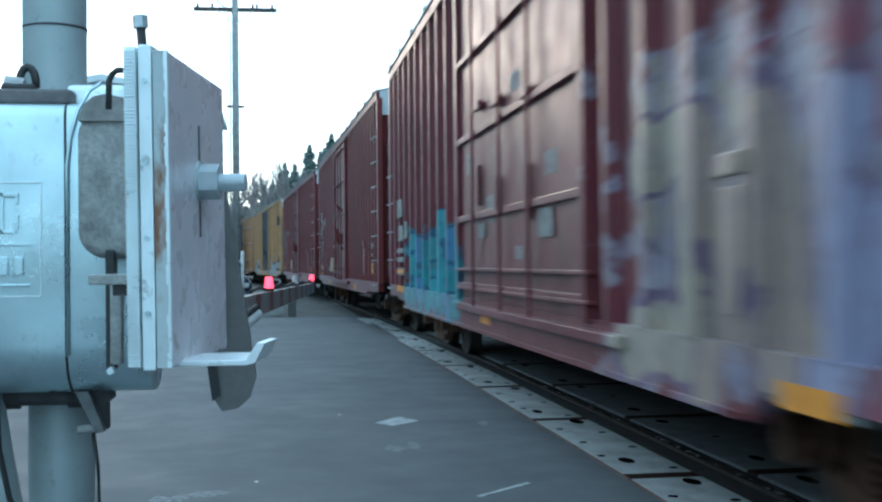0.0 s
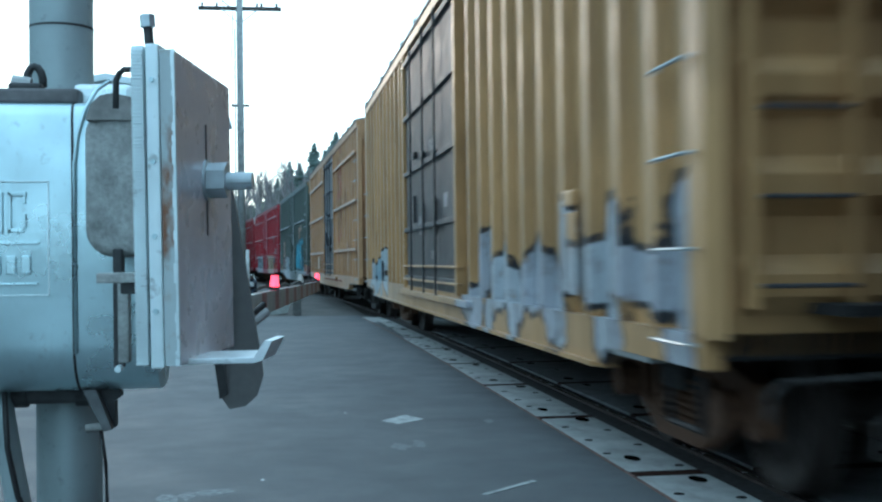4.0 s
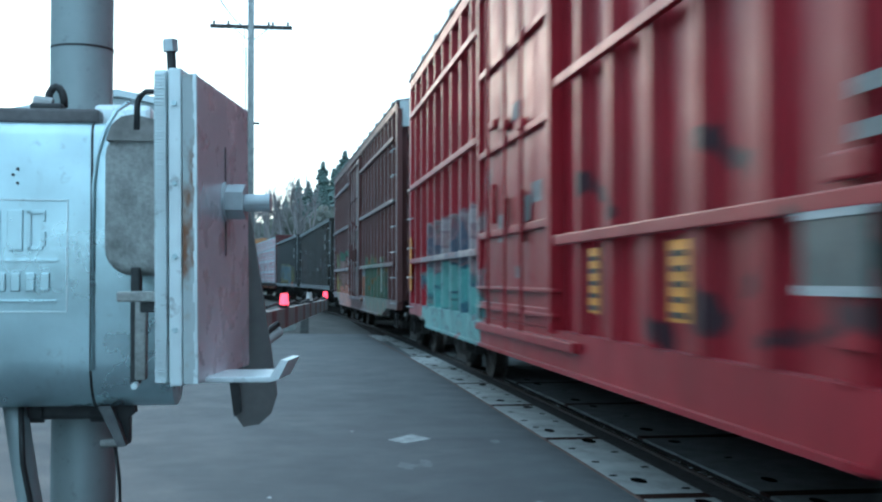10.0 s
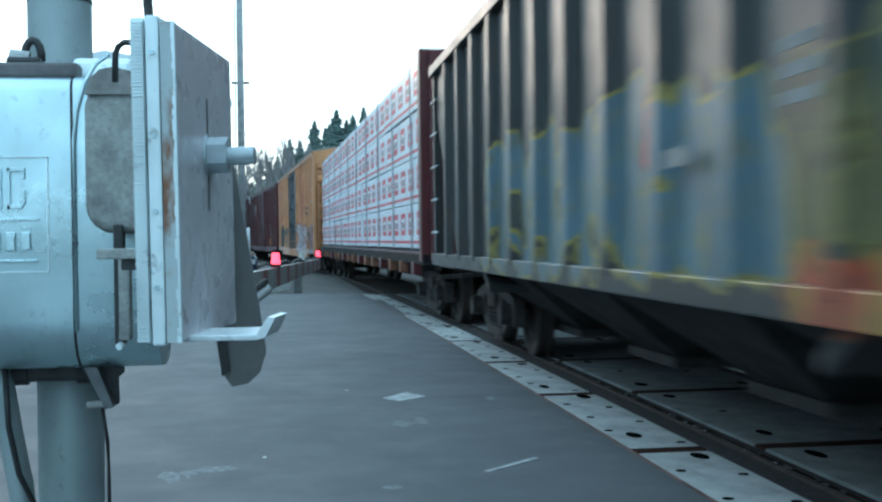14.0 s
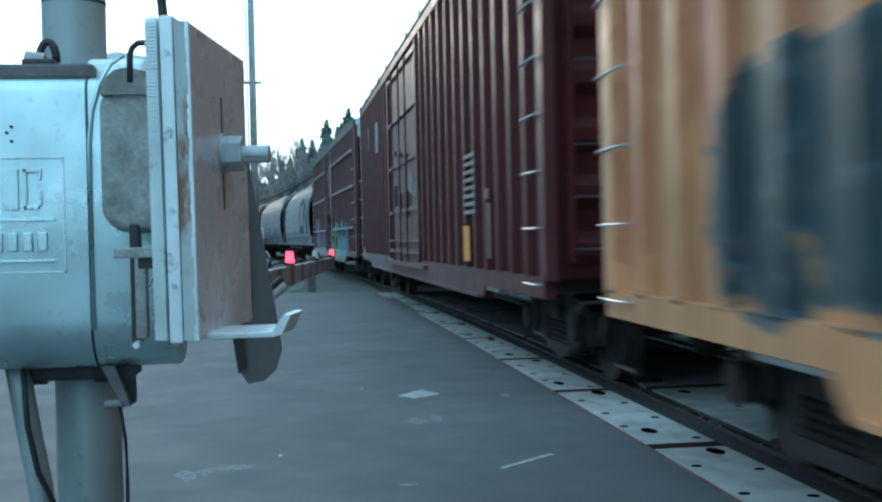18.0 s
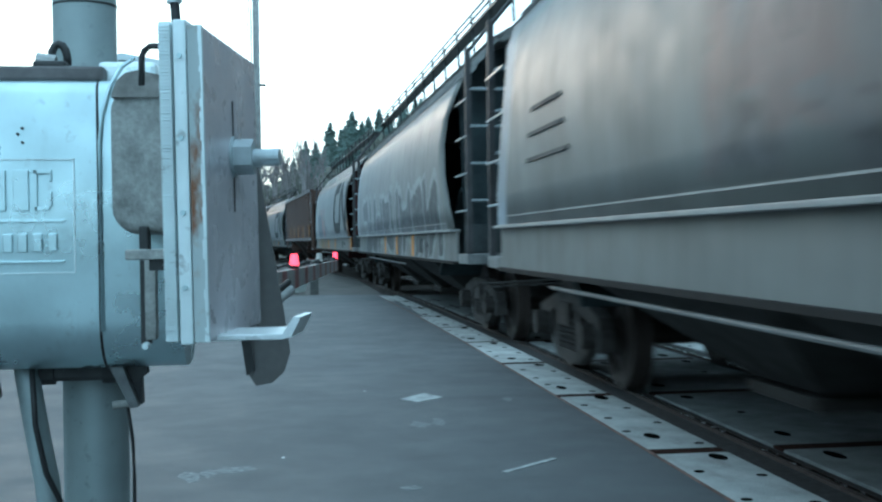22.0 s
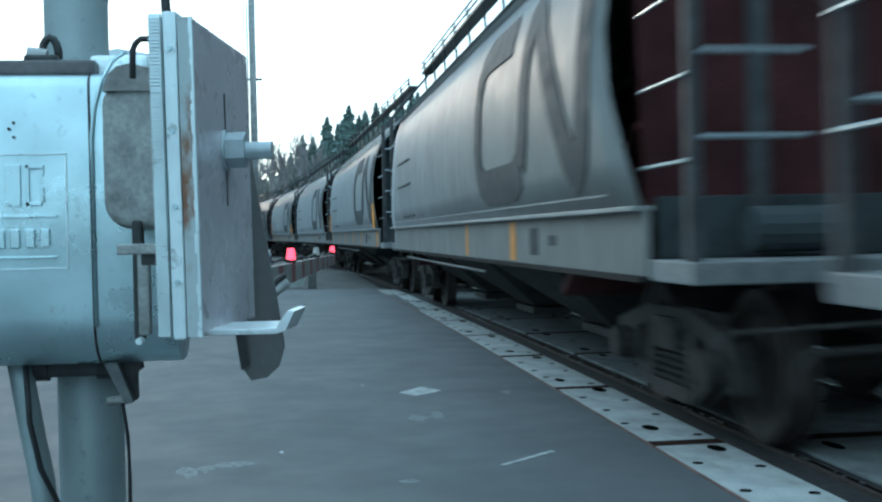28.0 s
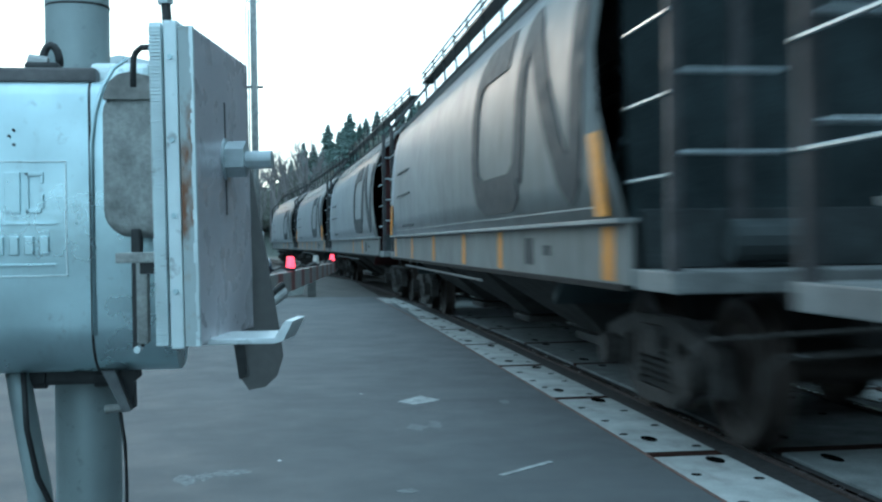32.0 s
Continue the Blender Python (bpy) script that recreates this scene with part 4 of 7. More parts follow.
def far_building():
    b = thing("metal_building", "pale blue-grey metal building with a low gable roof", "building", m=pose(-13.3, 84, -0.1))
    wall = plain("pale_metal_cladding", (0.52, 0.58, 0.60), 0.5, 0.1, 0.12, 0.6)
    part("wall", shape(prism, [(-9, 0), (9, 0), (9, 12.2), (2, 13.4), (-9, 11.2)], "y", -7, 9), wall, b)
    part("roof", shape(prism, [(-9.4, 11.1), (2, 13.4), (9.4, 12.1), (9.4, 12.5), (2, 13.85), (-9.4, 11.5)], "y", -7.4, 9.4), plain("pale_roof", (0.60, 0.66, 0.68), 0.45, 0.2, 0.1, 0.6), b)
    for i in range(4):
        part("door", shape(box, -6.6 + 4 * i, -4.2 + 4 * i, -7.06, -6.98, 0, 3.2), M_GALV, b)
    return b


far_building()


# ---- wooded hill ----
def conifer_mesh(name, h, rad, seed):
    rr = random.Random(seed)
    v, f = [], []
    layers = int(h * 2.6)
    for i in range(layers):
        u = i / layers
        z = h * (0.10 + 0.90 * u)
        reach = 1.25 * rad * (1 - u) ** 0.8 * rr.uniform(0.65, 1.15) + 0.10
        for k in range(rr.randint(9, 12)):
            a = rr.uniform(0, 2 * math.pi)
            l = reach * rr.uniform(0.55, 1.1)
            w = 0.42 * l + 0.30
            dx, dy = math.cos(a), math.sin(a)
            drop = l * rr.uniform(0.25, 0.55)
            b = len(v)
            v += [(0, 0, z + 0.25), (dx * l * 0.55 - dy * w, dy * l * 0.55 + dx * w, z - drop * 0.35), (dx * l, dy * l, z - drop), (dx * l * 0.55 + dy * w, dy * l * 0.55 - dx * w, z - drop * 0.4),
                  (dx * l * 0.5, dy * l * 0.5, z - drop * 0.9 - 0.25)]
            f += [(b, b + 1, b + 2), (b, b + 2, b + 3), (b + 1, b + 4, b + 2), (b + 4, b + 3, b + 2)]
    me = bpy.data.meshes.new(name)
    me.from_pydata(v, [], f)
    return me


def leaf_mat(name, a, b):
    n = Nodes(name)
    rnd = n.t.nodes.new("ShaderNodeObjectInfo").outputs["Random"]
    isl = n.t.nodes.new("ShaderNodeNewGeometry").outputs["Random Per Island"]
    c = n.mix(1.0, n.ramp(rnd, a, b, 0, 1), n.ramp(isl, 0.75, 1.2, 0, 1), "MULTIPLY")
    n.done(c, 0.9)
    thin = n.t.nodes.new("ShaderNodeBsdfTranslucent")
    both = n.t.nodes.new("ShaderNodeMixShader")
    n.link(c, thin.inputs["Color"])
    both.inputs["Fac"].default_value = 0.5
    n.link(n.b.outputs["BSDF"], both.inputs[1])
    n.link(thin.outputs["BSDF"], both.inputs[2])
    n.link(both.outputs["Shader"], n.t.nodes["Material Output"].inputs["Surface"])
    return n.m


# needles lightened well past real foliage to stand in for distance haze
M_FIR_HAZED = leaf_mat("fir_needles_hazed", (0.24, 0.315, 0.29), (0.29, 0.36, 0.33))
M_BUSH = leaf_mat("dull_foliage", (0.20, 0.21, 0.18), (0.28, 0.28, 0.25))
M_TWIG = leaf_mat("bare_twigs", (0.36, 0.33, 0.33), (0.46, 0.43, 0.43))
M_BARK = plain("bark", (0.10, 0.08, 0.07), 0.9, 0, 0.3, 2, 0.4)
FIRS = []
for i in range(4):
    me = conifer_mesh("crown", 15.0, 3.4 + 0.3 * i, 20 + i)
    me.materials.append(M_FIR_HAZED)
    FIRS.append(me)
TRUNK = mesh_of("trunk", shape(rod, (0, 0, -1), (0, 0, 12), 0.28, 8, 0.08), M_BARK)


def hill_height(x, y):
    return max(0.0, min(1.0, (y - 130) / 110)) * (5.0 + 0.42 * max(x + 6, 0) ** 0.93) + 1.2 * math.sin(x * 0.13) * max(0, min(1, (y - 150) / 80))


bm = bmesh.new()
grid = [[bm.verts.new((-120 + 10 * i, 110 + 10 * j, hill_height(-120 + 10 * i, 110 + 10 * j) - 0.15)) for j in range(24)] for i in range(36)]
for i in range(35):
    for j in range(23):
        bm.faces.new((grid[i][j], grid[i + 1][j], grid[i + 1][j + 1], grid[i][j + 1]))
solid("hill", bm, plain("wooded_slope", (0.045, 0.055, 0.04), 0.95, 0, 0.4, 0.1), "dark wooded hillside rising behind the line", "hill", "structure", True)


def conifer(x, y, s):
    t = thing("conifer", "tall conifer on the hillside, its green paled for haze", "tree", "hillside conifers", m=pose(x, y, hill_height(x, y) - 0.3, 0, 0, rng.uniform(0, 360)) @ Matrix.Diagonal((s * rng.uniform(0.85, 1.05), s * rng.uniform(0.85, 1.05), s, 1)))
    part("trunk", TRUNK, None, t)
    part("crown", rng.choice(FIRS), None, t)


rng = random.Random(11)
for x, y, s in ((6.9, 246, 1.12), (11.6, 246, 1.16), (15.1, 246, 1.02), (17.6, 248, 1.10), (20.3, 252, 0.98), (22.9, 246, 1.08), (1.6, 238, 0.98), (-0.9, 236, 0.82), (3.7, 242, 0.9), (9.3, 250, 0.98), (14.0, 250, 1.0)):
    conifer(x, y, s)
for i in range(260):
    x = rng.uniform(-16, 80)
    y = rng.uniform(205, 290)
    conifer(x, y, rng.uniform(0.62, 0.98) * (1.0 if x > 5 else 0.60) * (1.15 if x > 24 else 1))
# wooded bank beyond the rails
bm = bmesh.new()
bank = []
for j in range(30):
    y = -70 + 7 * j
    bank.append([bm.verts.new((x + 0.6 * math.sin(j * 1.3), y, z - 0.12)) for x, z in ((9.5, 0), (12, 1.6 + 0.4 * math.sin(j)), (16, 4.2 + 0.5 * math.sin(j * 2.1)), (24, 8.5), (60, 15))])
for a, b in zip(bank, bank[1:]):
    for k in range(4):
        bm.faces.new((a[k], a[k + 1], b[k + 1], b[k]))
solid("bank", bm, plain("overgrown_bank", (0.06, 0.065, 0.045), 0.95, 0, 0.5, 0.8, 0.6), "steep overgrown bank beyond the rails", "bank", "structure", True)


# unseen rise away from the rails, added to block sky light on near cars
bm = bmesh.new()
rise = []
for j in range(19):
    y = -70 + 8 * j
    out, up = max(0, y - 40) * 0.30, 1.0 + 0.45 * max(0.0, min(1.0, y / 40))
    rise.append([bm.verts.new((x - out - 0.8 * math.sin(j * 1.7), y, z * up - 0.12)) for x, z in ((-19, 0), (-22, 3.4 + 0.6 * math.sin(j)), (-26, 7.6 + 0.9 * math.sin(j * 2.1)), (-34, 10.5), (-60, 13))])
for a, b in zip(rise, rise[1:]):
    for k in range(4):
        bm.faces.new((a[k], b[k], b[k + 1], a[k + 1]))
solid("bank_behind_road", bm, plain("light_block_dark", (0.06, 0.066, 0.048), 0.95, 0, 0.5, 0.8, 0.6), "unseen dark rise added to block sky light on the cars", "bank", "structure", True)


def clump_mesh(name, seed, n, spread):
    rr = random.Random(seed)
    v, f = [], []
    for i in range(n):
        a, el, r = rr.uniform(0, 2 * math.pi), rr.uniform(-0.3, 1.5), rr.uniform(0.55, 1) ** 0.5
        c = Vector((math.cos(a) * math.cos(el), math.sin(a) * math.cos(el), math.sin(el) * 1.1)) * r * rr.uniform(0.7, 1.12)
        q = Euler((rr.uniform(0, 6), rr.uniform(0, 6), rr.uniform(0, 6))).to_matrix()
        b = len(v)
        for p in ((-1, -0.6, 0), (1, -0.5, 0), (0.7, 0.7, 0.1), (-0.6, 0.8, -0.1)):
            v.append(c + q @ (Vector(p) * spread * rr.uniform(0.6, 1.2)))
        f.append((b, b + 1, b + 2, b + 3))
    me = bpy.data.meshes.new(name)
    me.from_pydata(v, [], f)
    return me


BUSHES = []
for i in range(3):
    me = clump_mesh("crown", 40 + i, 520, 0.11)
    me.materials.append(M_BUSH)
    BUSHES.append(me)
for i in range(46):
    x, y = rng.uniform(-16, 26), rng.uniform(150, 205)
    s = rng.uniform(3.0, 5.2)
    t = thing("broadleaf_tree", "dull olive-grey tree at the foot of the hill", "tree", "trees at the foot of the hill", m=pose(x, y, hill_height(x, y) - 0.2, 0, 0, rng.uniform(0, 360)) @ Matrix.Diagonal((s, s, s * rng.uniform(0.9, 1.25), 1)))
    part("trunk", shape(rod, (0, 0, -0.1), (0, 0, 0.9), 0.05, 7, 0.03), M_BARK, t)
    part("crown", BUSHES[i % 3], None, t).location = (0, 0, 0.75)
for i in range(44):
    y = -22 + 2.9 * i + rng.uniform(-1, 1)
    x, s = rng.uniform(11.5, 15), rng.uniform(2.2, 3.8)
    t = thing("bank_shrub", "dense dull green shrub on the bank", "shrub", "shrubs on the bank", m=pose(x, y, 0.6 + (x - 10) * 0.6, 0, 0, rng.uniform(0, 360)) @ Matrix.Diagonal((s, s, s * 1.2, 1)))
    part("stem", shape(rod, (0, 0, -0.4), (0, 0, 0.6), 0.05, 6, 0.03), M_BARK, t)
    part("crown", BUSHES[i % 3], None, t).location = (0, 0, 0.35)


def bare_tree_mesh(seed, h):
    rr = random.Random(seed)
    bm = bmesh.new()

    def grow(p, d, l, r, depth):
        q = p + d * l
        rod(bm, p, q, r, 5, r * 0.6)
        if depth == 0:
            return
        for _ in range(rr.randint(3, 4)):
            a = rr.uniform(0.3, 0.75)
            e = (d + Vector((rr.uniform(-1, 1), rr.uniform(-1, 1), rr.uniform(-0.2, 0.8))).normalized() * a * 1.2).normalized()
            grow(p.lerp(q, rr.uniform(0.55, 1)), e, l * rr.uniform(0.5, 0.72), r * 0.55, depth - 1)
    grow(Vector((0, 0, -0.2)), Vector((0, 0, 1)), h * 0.4, h * 0.02, 4)
    return mesh_of("branchwork", bm, M_TWIG)


BARE = [bare_tree_mesh(60 + i, 12.0) for i in range(3)]
for i, (x, y, s) in enumerate(((-2.6, 152, 1.15), (0.4, 158, 1.05), (1.9, 165, 0.9), (-6, 160, 1.0), (-21.5, 92, 1.15), (-24.5, 95, 1.25), (-27.5, 97, 1.2), (-4.6, 149, 1.05), (-1.2, 146, 1.3), (1.1, 150, 1.25), (2.8, 155, 1.15), (-3.4, 158, 1.3), (-30, 99, 1.1), (4.0, 160, 1.0))):
    t = thing("bare_tree", "leafless grey-brown tree with fine branches", "tree", "bare trees", m=pose(x, y, hill_height(x, y) - 0.1, 0, 0, i * 70) @ Matrix.Diagonal((s, s, s * 1.1, 1)))
    part("branchwork", BARE[i % 3], None, t)


# ---- the train ----
def side_frame_bm():
    """A cast side frame: arched top chord, sloping bottom chord, columns and pedestal jaws, open between."""
    bm = bmesh.new()
    prism(bm, [(-1.17, 0.46), (-1.12, 0.62), (-0.46, 0.76), (0.46, 0.76), (1.12, 0.62), (1.17, 0.46), (1.04, 0.50), (0.46, 0.63), (-0.46, 0.63), (-1.04, 0.50)], "x", -0.06, 0.06)
    prism(bm, [(-0.40, 0.17), (0.40, 0.17), (0.46, 0.27), (-0.46, 0.27)], "x", -0.065, 0.065)
    for q in (-1, 1):
        prism(bm, [(q * 0.40, 0.17), (q * 1.02, 0.46), (q * 1.00, 0.55), (q * 0.44, 0.29)], "x", -0.05, 0.05)
        prism(bm, [(q * 0.33, 0.25), (q * 0.44, 0.25), (q * 0.46, 0.66), (q * 0.33, 0.66)], "x", -0.06, 0.06)
        prism(bm, [(q * 1.04, 0.32), (q * 1.17, 0.34), (q * 1.17, 0.52), (q * 1.04, 0.52)], "x", -0.06, 0.06)
        prism(bm, [(q * 0.64, 0.34), (q * 0.74, 0.34), (q * 0.78, 0.58), (q * 0.66, 0.60)], "x", -0.05, 0.05)
    return bm


def coil(r=0.065, turns=6, z0=0.27, z1=0.56):
    """A coil spring as one bent bar."""
    return shape(tube, [(r * math.cos(k * math.pi / 4), r * math.sin(k * math.pi / 4), z0 + (z1 - z0) * k / (8 * turns)) for k in range(8 * turns + 1)], 0.016, 5)


FRAME = mesh_of("side_frame", side_frame_bm(), M_TRUCK)
FRAME_RUST = mesh_of("side_frame", side_frame_bm(), M_TRUCK_RUST)


def wheelset_mesh():
    """Axle, hubs, wheels and flanges turned in one piece."""
    half = [(1.05, 0.0), (1.05, 0.075), (0.87, 0.075), (0.86, 0.16), (0.84, 0.17), (0.80, 0.30), (0.83, 0.40), (0.83, 0.45), (0.71, 0.455), (0.70, 0.482), (0.675, 0.478), (0.67, 0.40), (0.70, 0.30), (0.66, 0.15), (0.60, 0.085)]
    line = half + [(-x, r) for x, r in reversed(half)]
    bm = bmesh.new()
    n, rings = 28, []
    for x, r in line:
        rings.append([bm.verts.new((x, 0, 0))] if r == 0 else [bm.verts.new((x, r * math.cos(2 * math.pi * k / n), r * math.sin(2 * math.pi * k / n))) for k in range(n)])
    for p, q in zip(rings, rings[1:]):
        for k in range(n):
            l = (k + 1) % n
            bm.faces.new([v for v in (p[k % len(p)], q[k % len(q)], q[l % len(q)], p[l % len(p)])] if len(p) > 1 and len(q) > 1 else ((p[0], q[k], q[l]) if len(p) == 1 else (p[k], q[0], p[l])))
    bmesh.ops.recalc_face_normals(bm, faces=bm.faces)
    return mesh_of("wheelset", bm, M_WHEEL)


WHEELSET = wheelset_mesh()
BEARING, BEARING_RUST = [mesh_of("bearing", shape(rod, (0.03, 0, 0), (-0.17, 0, 0), 0.115, 14), m) for m in (M_TRUCK, M_TRUCK_RUST)]
SPRING, SPRING_RUST = [mesh_of("spring", coil(), m) for m in (M_TRUCK, M_TRUCK_RUST)]
BOLSTER = mesh_of("truck", shape(box, -1.1, 1.1, -0.2, 0.2, 0.48, 0.70, 0.03), M_TRUCK)
COUPLER = shape(box, -0.09, 0.09, -0.35, 0.55, 0.80, 0.98, 0.02)
box(COUPLER, -0.17, 0.17, 0.40, 0.95, 0.76, 1.04, 0.05)
COUPLER = mesh_of("coupler", COUPLER, M_TRUCK_RUST)
RUNG = mesh_of("rung", shape(tube, [(0, -0.23, 0), (-0.05, -0.225, 0), (-0.05, 0.225, 0), (0, 0.23, 0)], 0.010, 6), M_RUNG)
HOSE = mesh_of("air_hose", shape(tube, [(-0.45, 0, 0.85), (-0.45, 0.15, 0.6), (-0.42, 0.35, 0.42), (-0.38, 0.55, 0.40)], 0.025, 7), M_BLACK)
LEVER = mesh_of("uncoupling_lever", shape(tube, [(-1.50, 0, 0.60), (-1.49, 0, 0.71), (-1.42, 0, 0.76), (-0.30, 0, 0.80), (-0.12, 0, 0.92)], 0.012, 6), M_TRUCK)
WHEELS = []


def running_gear(car, length, centres, rusty=False):
    """Two trucks with their wheelsets, the couplers and the hoses."""
    for s in (-1, 1):
        tr = part("truck", BOLSTER, None, car)
        tr.location = (0, s * centres / 2, 0)
        for x in (-1.0, 1.0):
            part("side_frame", FRAME_RUST if rusty else FRAME, None, tr).location = (x, 0, 0)
            for y in (-0.22, -0.07, 0.08, 0.23):
                part("spring", SPRING_RUST if rusty else SPRING, None, tr).location = (x, y, 0)
            for y in (-0.89, 0.89):
                b = part("bearing", BEARING_RUST if rusty else BEARING, None, tr)
                b.location, b.scale = (x, y, 0.46), (1 if x < 0 else -1, 1, 1)
        for y in (-0.89, 0.89):
            w = part("wheelset", WHEELSET, None, tr)
            w.location = (0, y, 0.462)
            WHEELS.append(w)
        cp = part("coupler", COUPLER, None, car)
        cp.matrix_basis = pose(0, s * (length / 2 - 0.92), 0, 0, 0, 0 if s > 0 else 180)
        part("uncoupling_lever", LEVER, None, car).matrix_basis = pose(0, s * (length / 2 - 0.48), 0, 0, 0, 0)
        hs = part("air_hose", HOSE, None, car)
        hs.matrix_basis = pose(0, s * (length / 2 - 0.85), 0, 0, 0, 0 if s > 0 else 180)


def rungs(car, ys, z0, z1, off, step=0.42):
    for y in ys:
        z = z0
        while z <= z1:
            part("rung", RUNG, None, car).location = (-off, y, z)
            z += step


def lettering(car, rows, off, material):
    """Plain bars in place of the painted data on the side that faces the road."""
    for y, z, w, h in rows:
        part("lettering_bar", shape(box, -off - 0.004, -off + 0.002, y - w / 2, y + w / 2, z, z + h), material, car)


def boxcar(name, label, length, mat, door_mat=None, door=(0.0, 3.0), eave=4.32, sill=0.83, post=0.62, belts=(), cap=None, extra=None, rusty=False, bars=(), reflectors=(), belly=(6.0, 0.64, 0.12)):
    c = thing(name, label, "boxcar", "cars of the freight train")
    hb = length / 2 - 0.95
    door_mat = door_mat or mat
    d0, d1 = door[0] - door[1] / 2, door[0] + door[1] / 2
    for s in (-1, 1):
        part("side_wall", shape(box, s * 1.50 - 0.02, s * 1.50 + 0.02, -hb, hb, sill, eave), mat, c)
        step, deep, run = belly
        part("side_sill", shape(prism, [(-hb, 0.77), (-step - run, 0.77), (-step, deep), (step, deep), (step + run, 0.77), (hb, 0.77), (hb, sill + 0.10), (-hb, sill + 0.10)], "x", min(s * 1.50, s * 1.60), max(s * 1.50, s * 1.60)), mat, c)
        part("sill_lip", shape(box, min(s * 1.56, s * 1.63), max(s * 1.56, s * 1.63), -step + 0.1, step - 0.1, deep - 0.002, deep + 0.028), mat, c)
        for y in (-step - 0.5, step + 0.5):
            part("jack_pad", shape(box, min(s * 1.49, s * 1.595), max(s * 1.49, s * 1.595), y - 0.32, y + 0.32, 0.735, 0.77, 0.008), M_DULL_WHITE, c, "pale worn jacking pad")
        part("top_rail", shape(box, min(s * 1.50, s * 1.605), max(s * 1.50, s * 1.605), -hb, hb, eave - 0.14, eave, 0.01), mat, c)
        n = max(2, int((hb * 2) / post))
        for i in range(n + 1):
            y = -hb + 0.06 + (2 * hb - 0.12) * i / n
            if d0 - 0.08 < y < d1 + 0.08:
                continue
            w = 0.16 if i in (0, n) else 0.075
            prof = [(s * 1.515, y - w), (s * 1.60, y - w * 0.62), (s * 1.60, y + w * 0.62), (s * 1.515, y + w)]
            part("side_post", shape(prism, prof, "z", sill + 0.08, eave - 0.12), mat, c)
        for z in belts:
            for a, b in ((-hb + 0.3, d0 - 0.12), (d1 + 0.12, hb - 0.3)):
                if b > a:
                    part("belt_rail", shape(box, min(s * 1.59, s * 1.635), max(s * 1.59, s * 1.635), a, b, z - 0.035, z + 0.035, 0.008), mat, c)
        # plug door with its ribs, rods and frame
        dz0, dz1 = sill + 0.10, eave - 0.20
        dr = part("door", shape(box, min(s * 1.515, s * 1.59), max(s * 1.515, s * 1.59), d0 + 0.04, d1 - 0.04, dz0, dz1, 0.01), door_mat, c, "sliding plug door")
        for k in range(5):
            z = dz0 + 0.12 + (dz1 - dz0 - 0.24) * (0, 0.22, 0.48, 0.74, 1)[k]
            part("door_rib", shape(box, min(s * 1.585, s * 1.635), max(s * 1.585, s * 1.635), d0 + 0.12, d1 - 0.12, z - 0.03, z + 0.03, 0.008), door_mat, dr)
        for k in (0.30, 0.52, 0.78):
            y = d0 + (d1 - d0) * k
            part("lock_rod", shape(rod, (s * 1.65, y, dz0 - 0.05), (s * 1.65, y, dz1), 0.015, 6), door_mat, dr)
        for y in (d0 + 0.05, d1 - 0.05):
            part("door_post", shape(box, min(s * 1.52, s * 1.64), max(s * 1.52, s * 1.64), y - 0.06, y + 0.06, dz0 - 0.02, dz1, 0.01), mat, c)
        for k, h in ((0.33, 0.42), (0.56, 0.30), (0.74, 0.36)):
            y = d0 + (d1 - d0) * k
            part("lock_handle", shape(box, min(s * 1.60, s * 1.64), max(s * 1.60, s * 1.64), y - 0.03, y + 0.03, 1.42 + 0.5 * k, 1.42 + 0.5 * k + h, 0.012), door_mat, dr, "door lock handle")
            part("lock_keeper", shape(box, min(s * 1.60, s * 1.65), max(s * 1.60, s * 1.65), y - 0.14, y + 0.14, 2.35 + 0.4 * k, 2.43 + 0.4 * k, 0.012), door_mat, dr)
        if s < 0:
            for k, z, w, h in ((0.20, 1.88, 0.34, 0.16), (0.42, 1.30, 0.26, 0.10), (0.66, 1.62, 0.30, 0.24), (0.88, 2.12, 0.24, 0.20), (0.44, 2.62, 0.36, 0.14), (0.70, 1.18, 0.42, 0.05)):
                y = d0 + (d1 - d0) * k
                part("stencil_patch", shape(box, -1.594, -1.588, y - w / 2, y + w / 2, z, z + h), M_FAINT_WHITE, dr, "faded pale stencil patch")
        part("door_track", shape(box, min(s * 1.56, s * 1.66), max(s * 1.56, s * 1.66), d0 - 0.7, d1 + 0.2, sill - 0.02, sill + 0.05, 0.01), mat, c)
        for z, reach in ((sill + 0.20, 0.05), (sill + 0.38, 0.05)):
            part("door_track", shape(box, min(s * 1.58, s * 1.645), max(s * 1.58, s * 1.645), d0 - reach, d1 + reach, z - 0.014, z + 0.014, 0.006), mat, c)
        # corrugated end
        end = part("end_wall", shape(box, -1.52, 1.52, min(s * (hb - 0.03), s * hb), max(s * (hb - 0.03), s * hb), sill, eave), mat, c)
        for k in range(7):
            z = sill + 0.32 + k * (eave - sill - 0.75) / 6.2
            prof = [(s * hb, z - 0.14), (s * (hb + 0.075), z - 0.05), (s * (hb + 0.075), z + 0.05), (s * hb, z + 0.14)]
            part("end_rib", shape(prism, prof, "x", -1.42, 1.42), mat, end)
        part("end_cap", shape(prism, [(-1.55, eave - 0.42), (1.55, eave - 0.42), (1.55, eave), (0, eave + 0.26), (-1.55, eave)], "y", min(s * (hb + 0.002), s * (hb + 0.06)), max(s * (hb + 0.002), s * (hb + 0.06))), cap or mat, c, "upper end panel")
        part("end_platform", shape(box, -1.1, 1.1, min(s * hb, s * (hb + 0.42)), max(s * hb, s * (hb + 0.42)), 1.02, 1.07), M_UNDER, c)
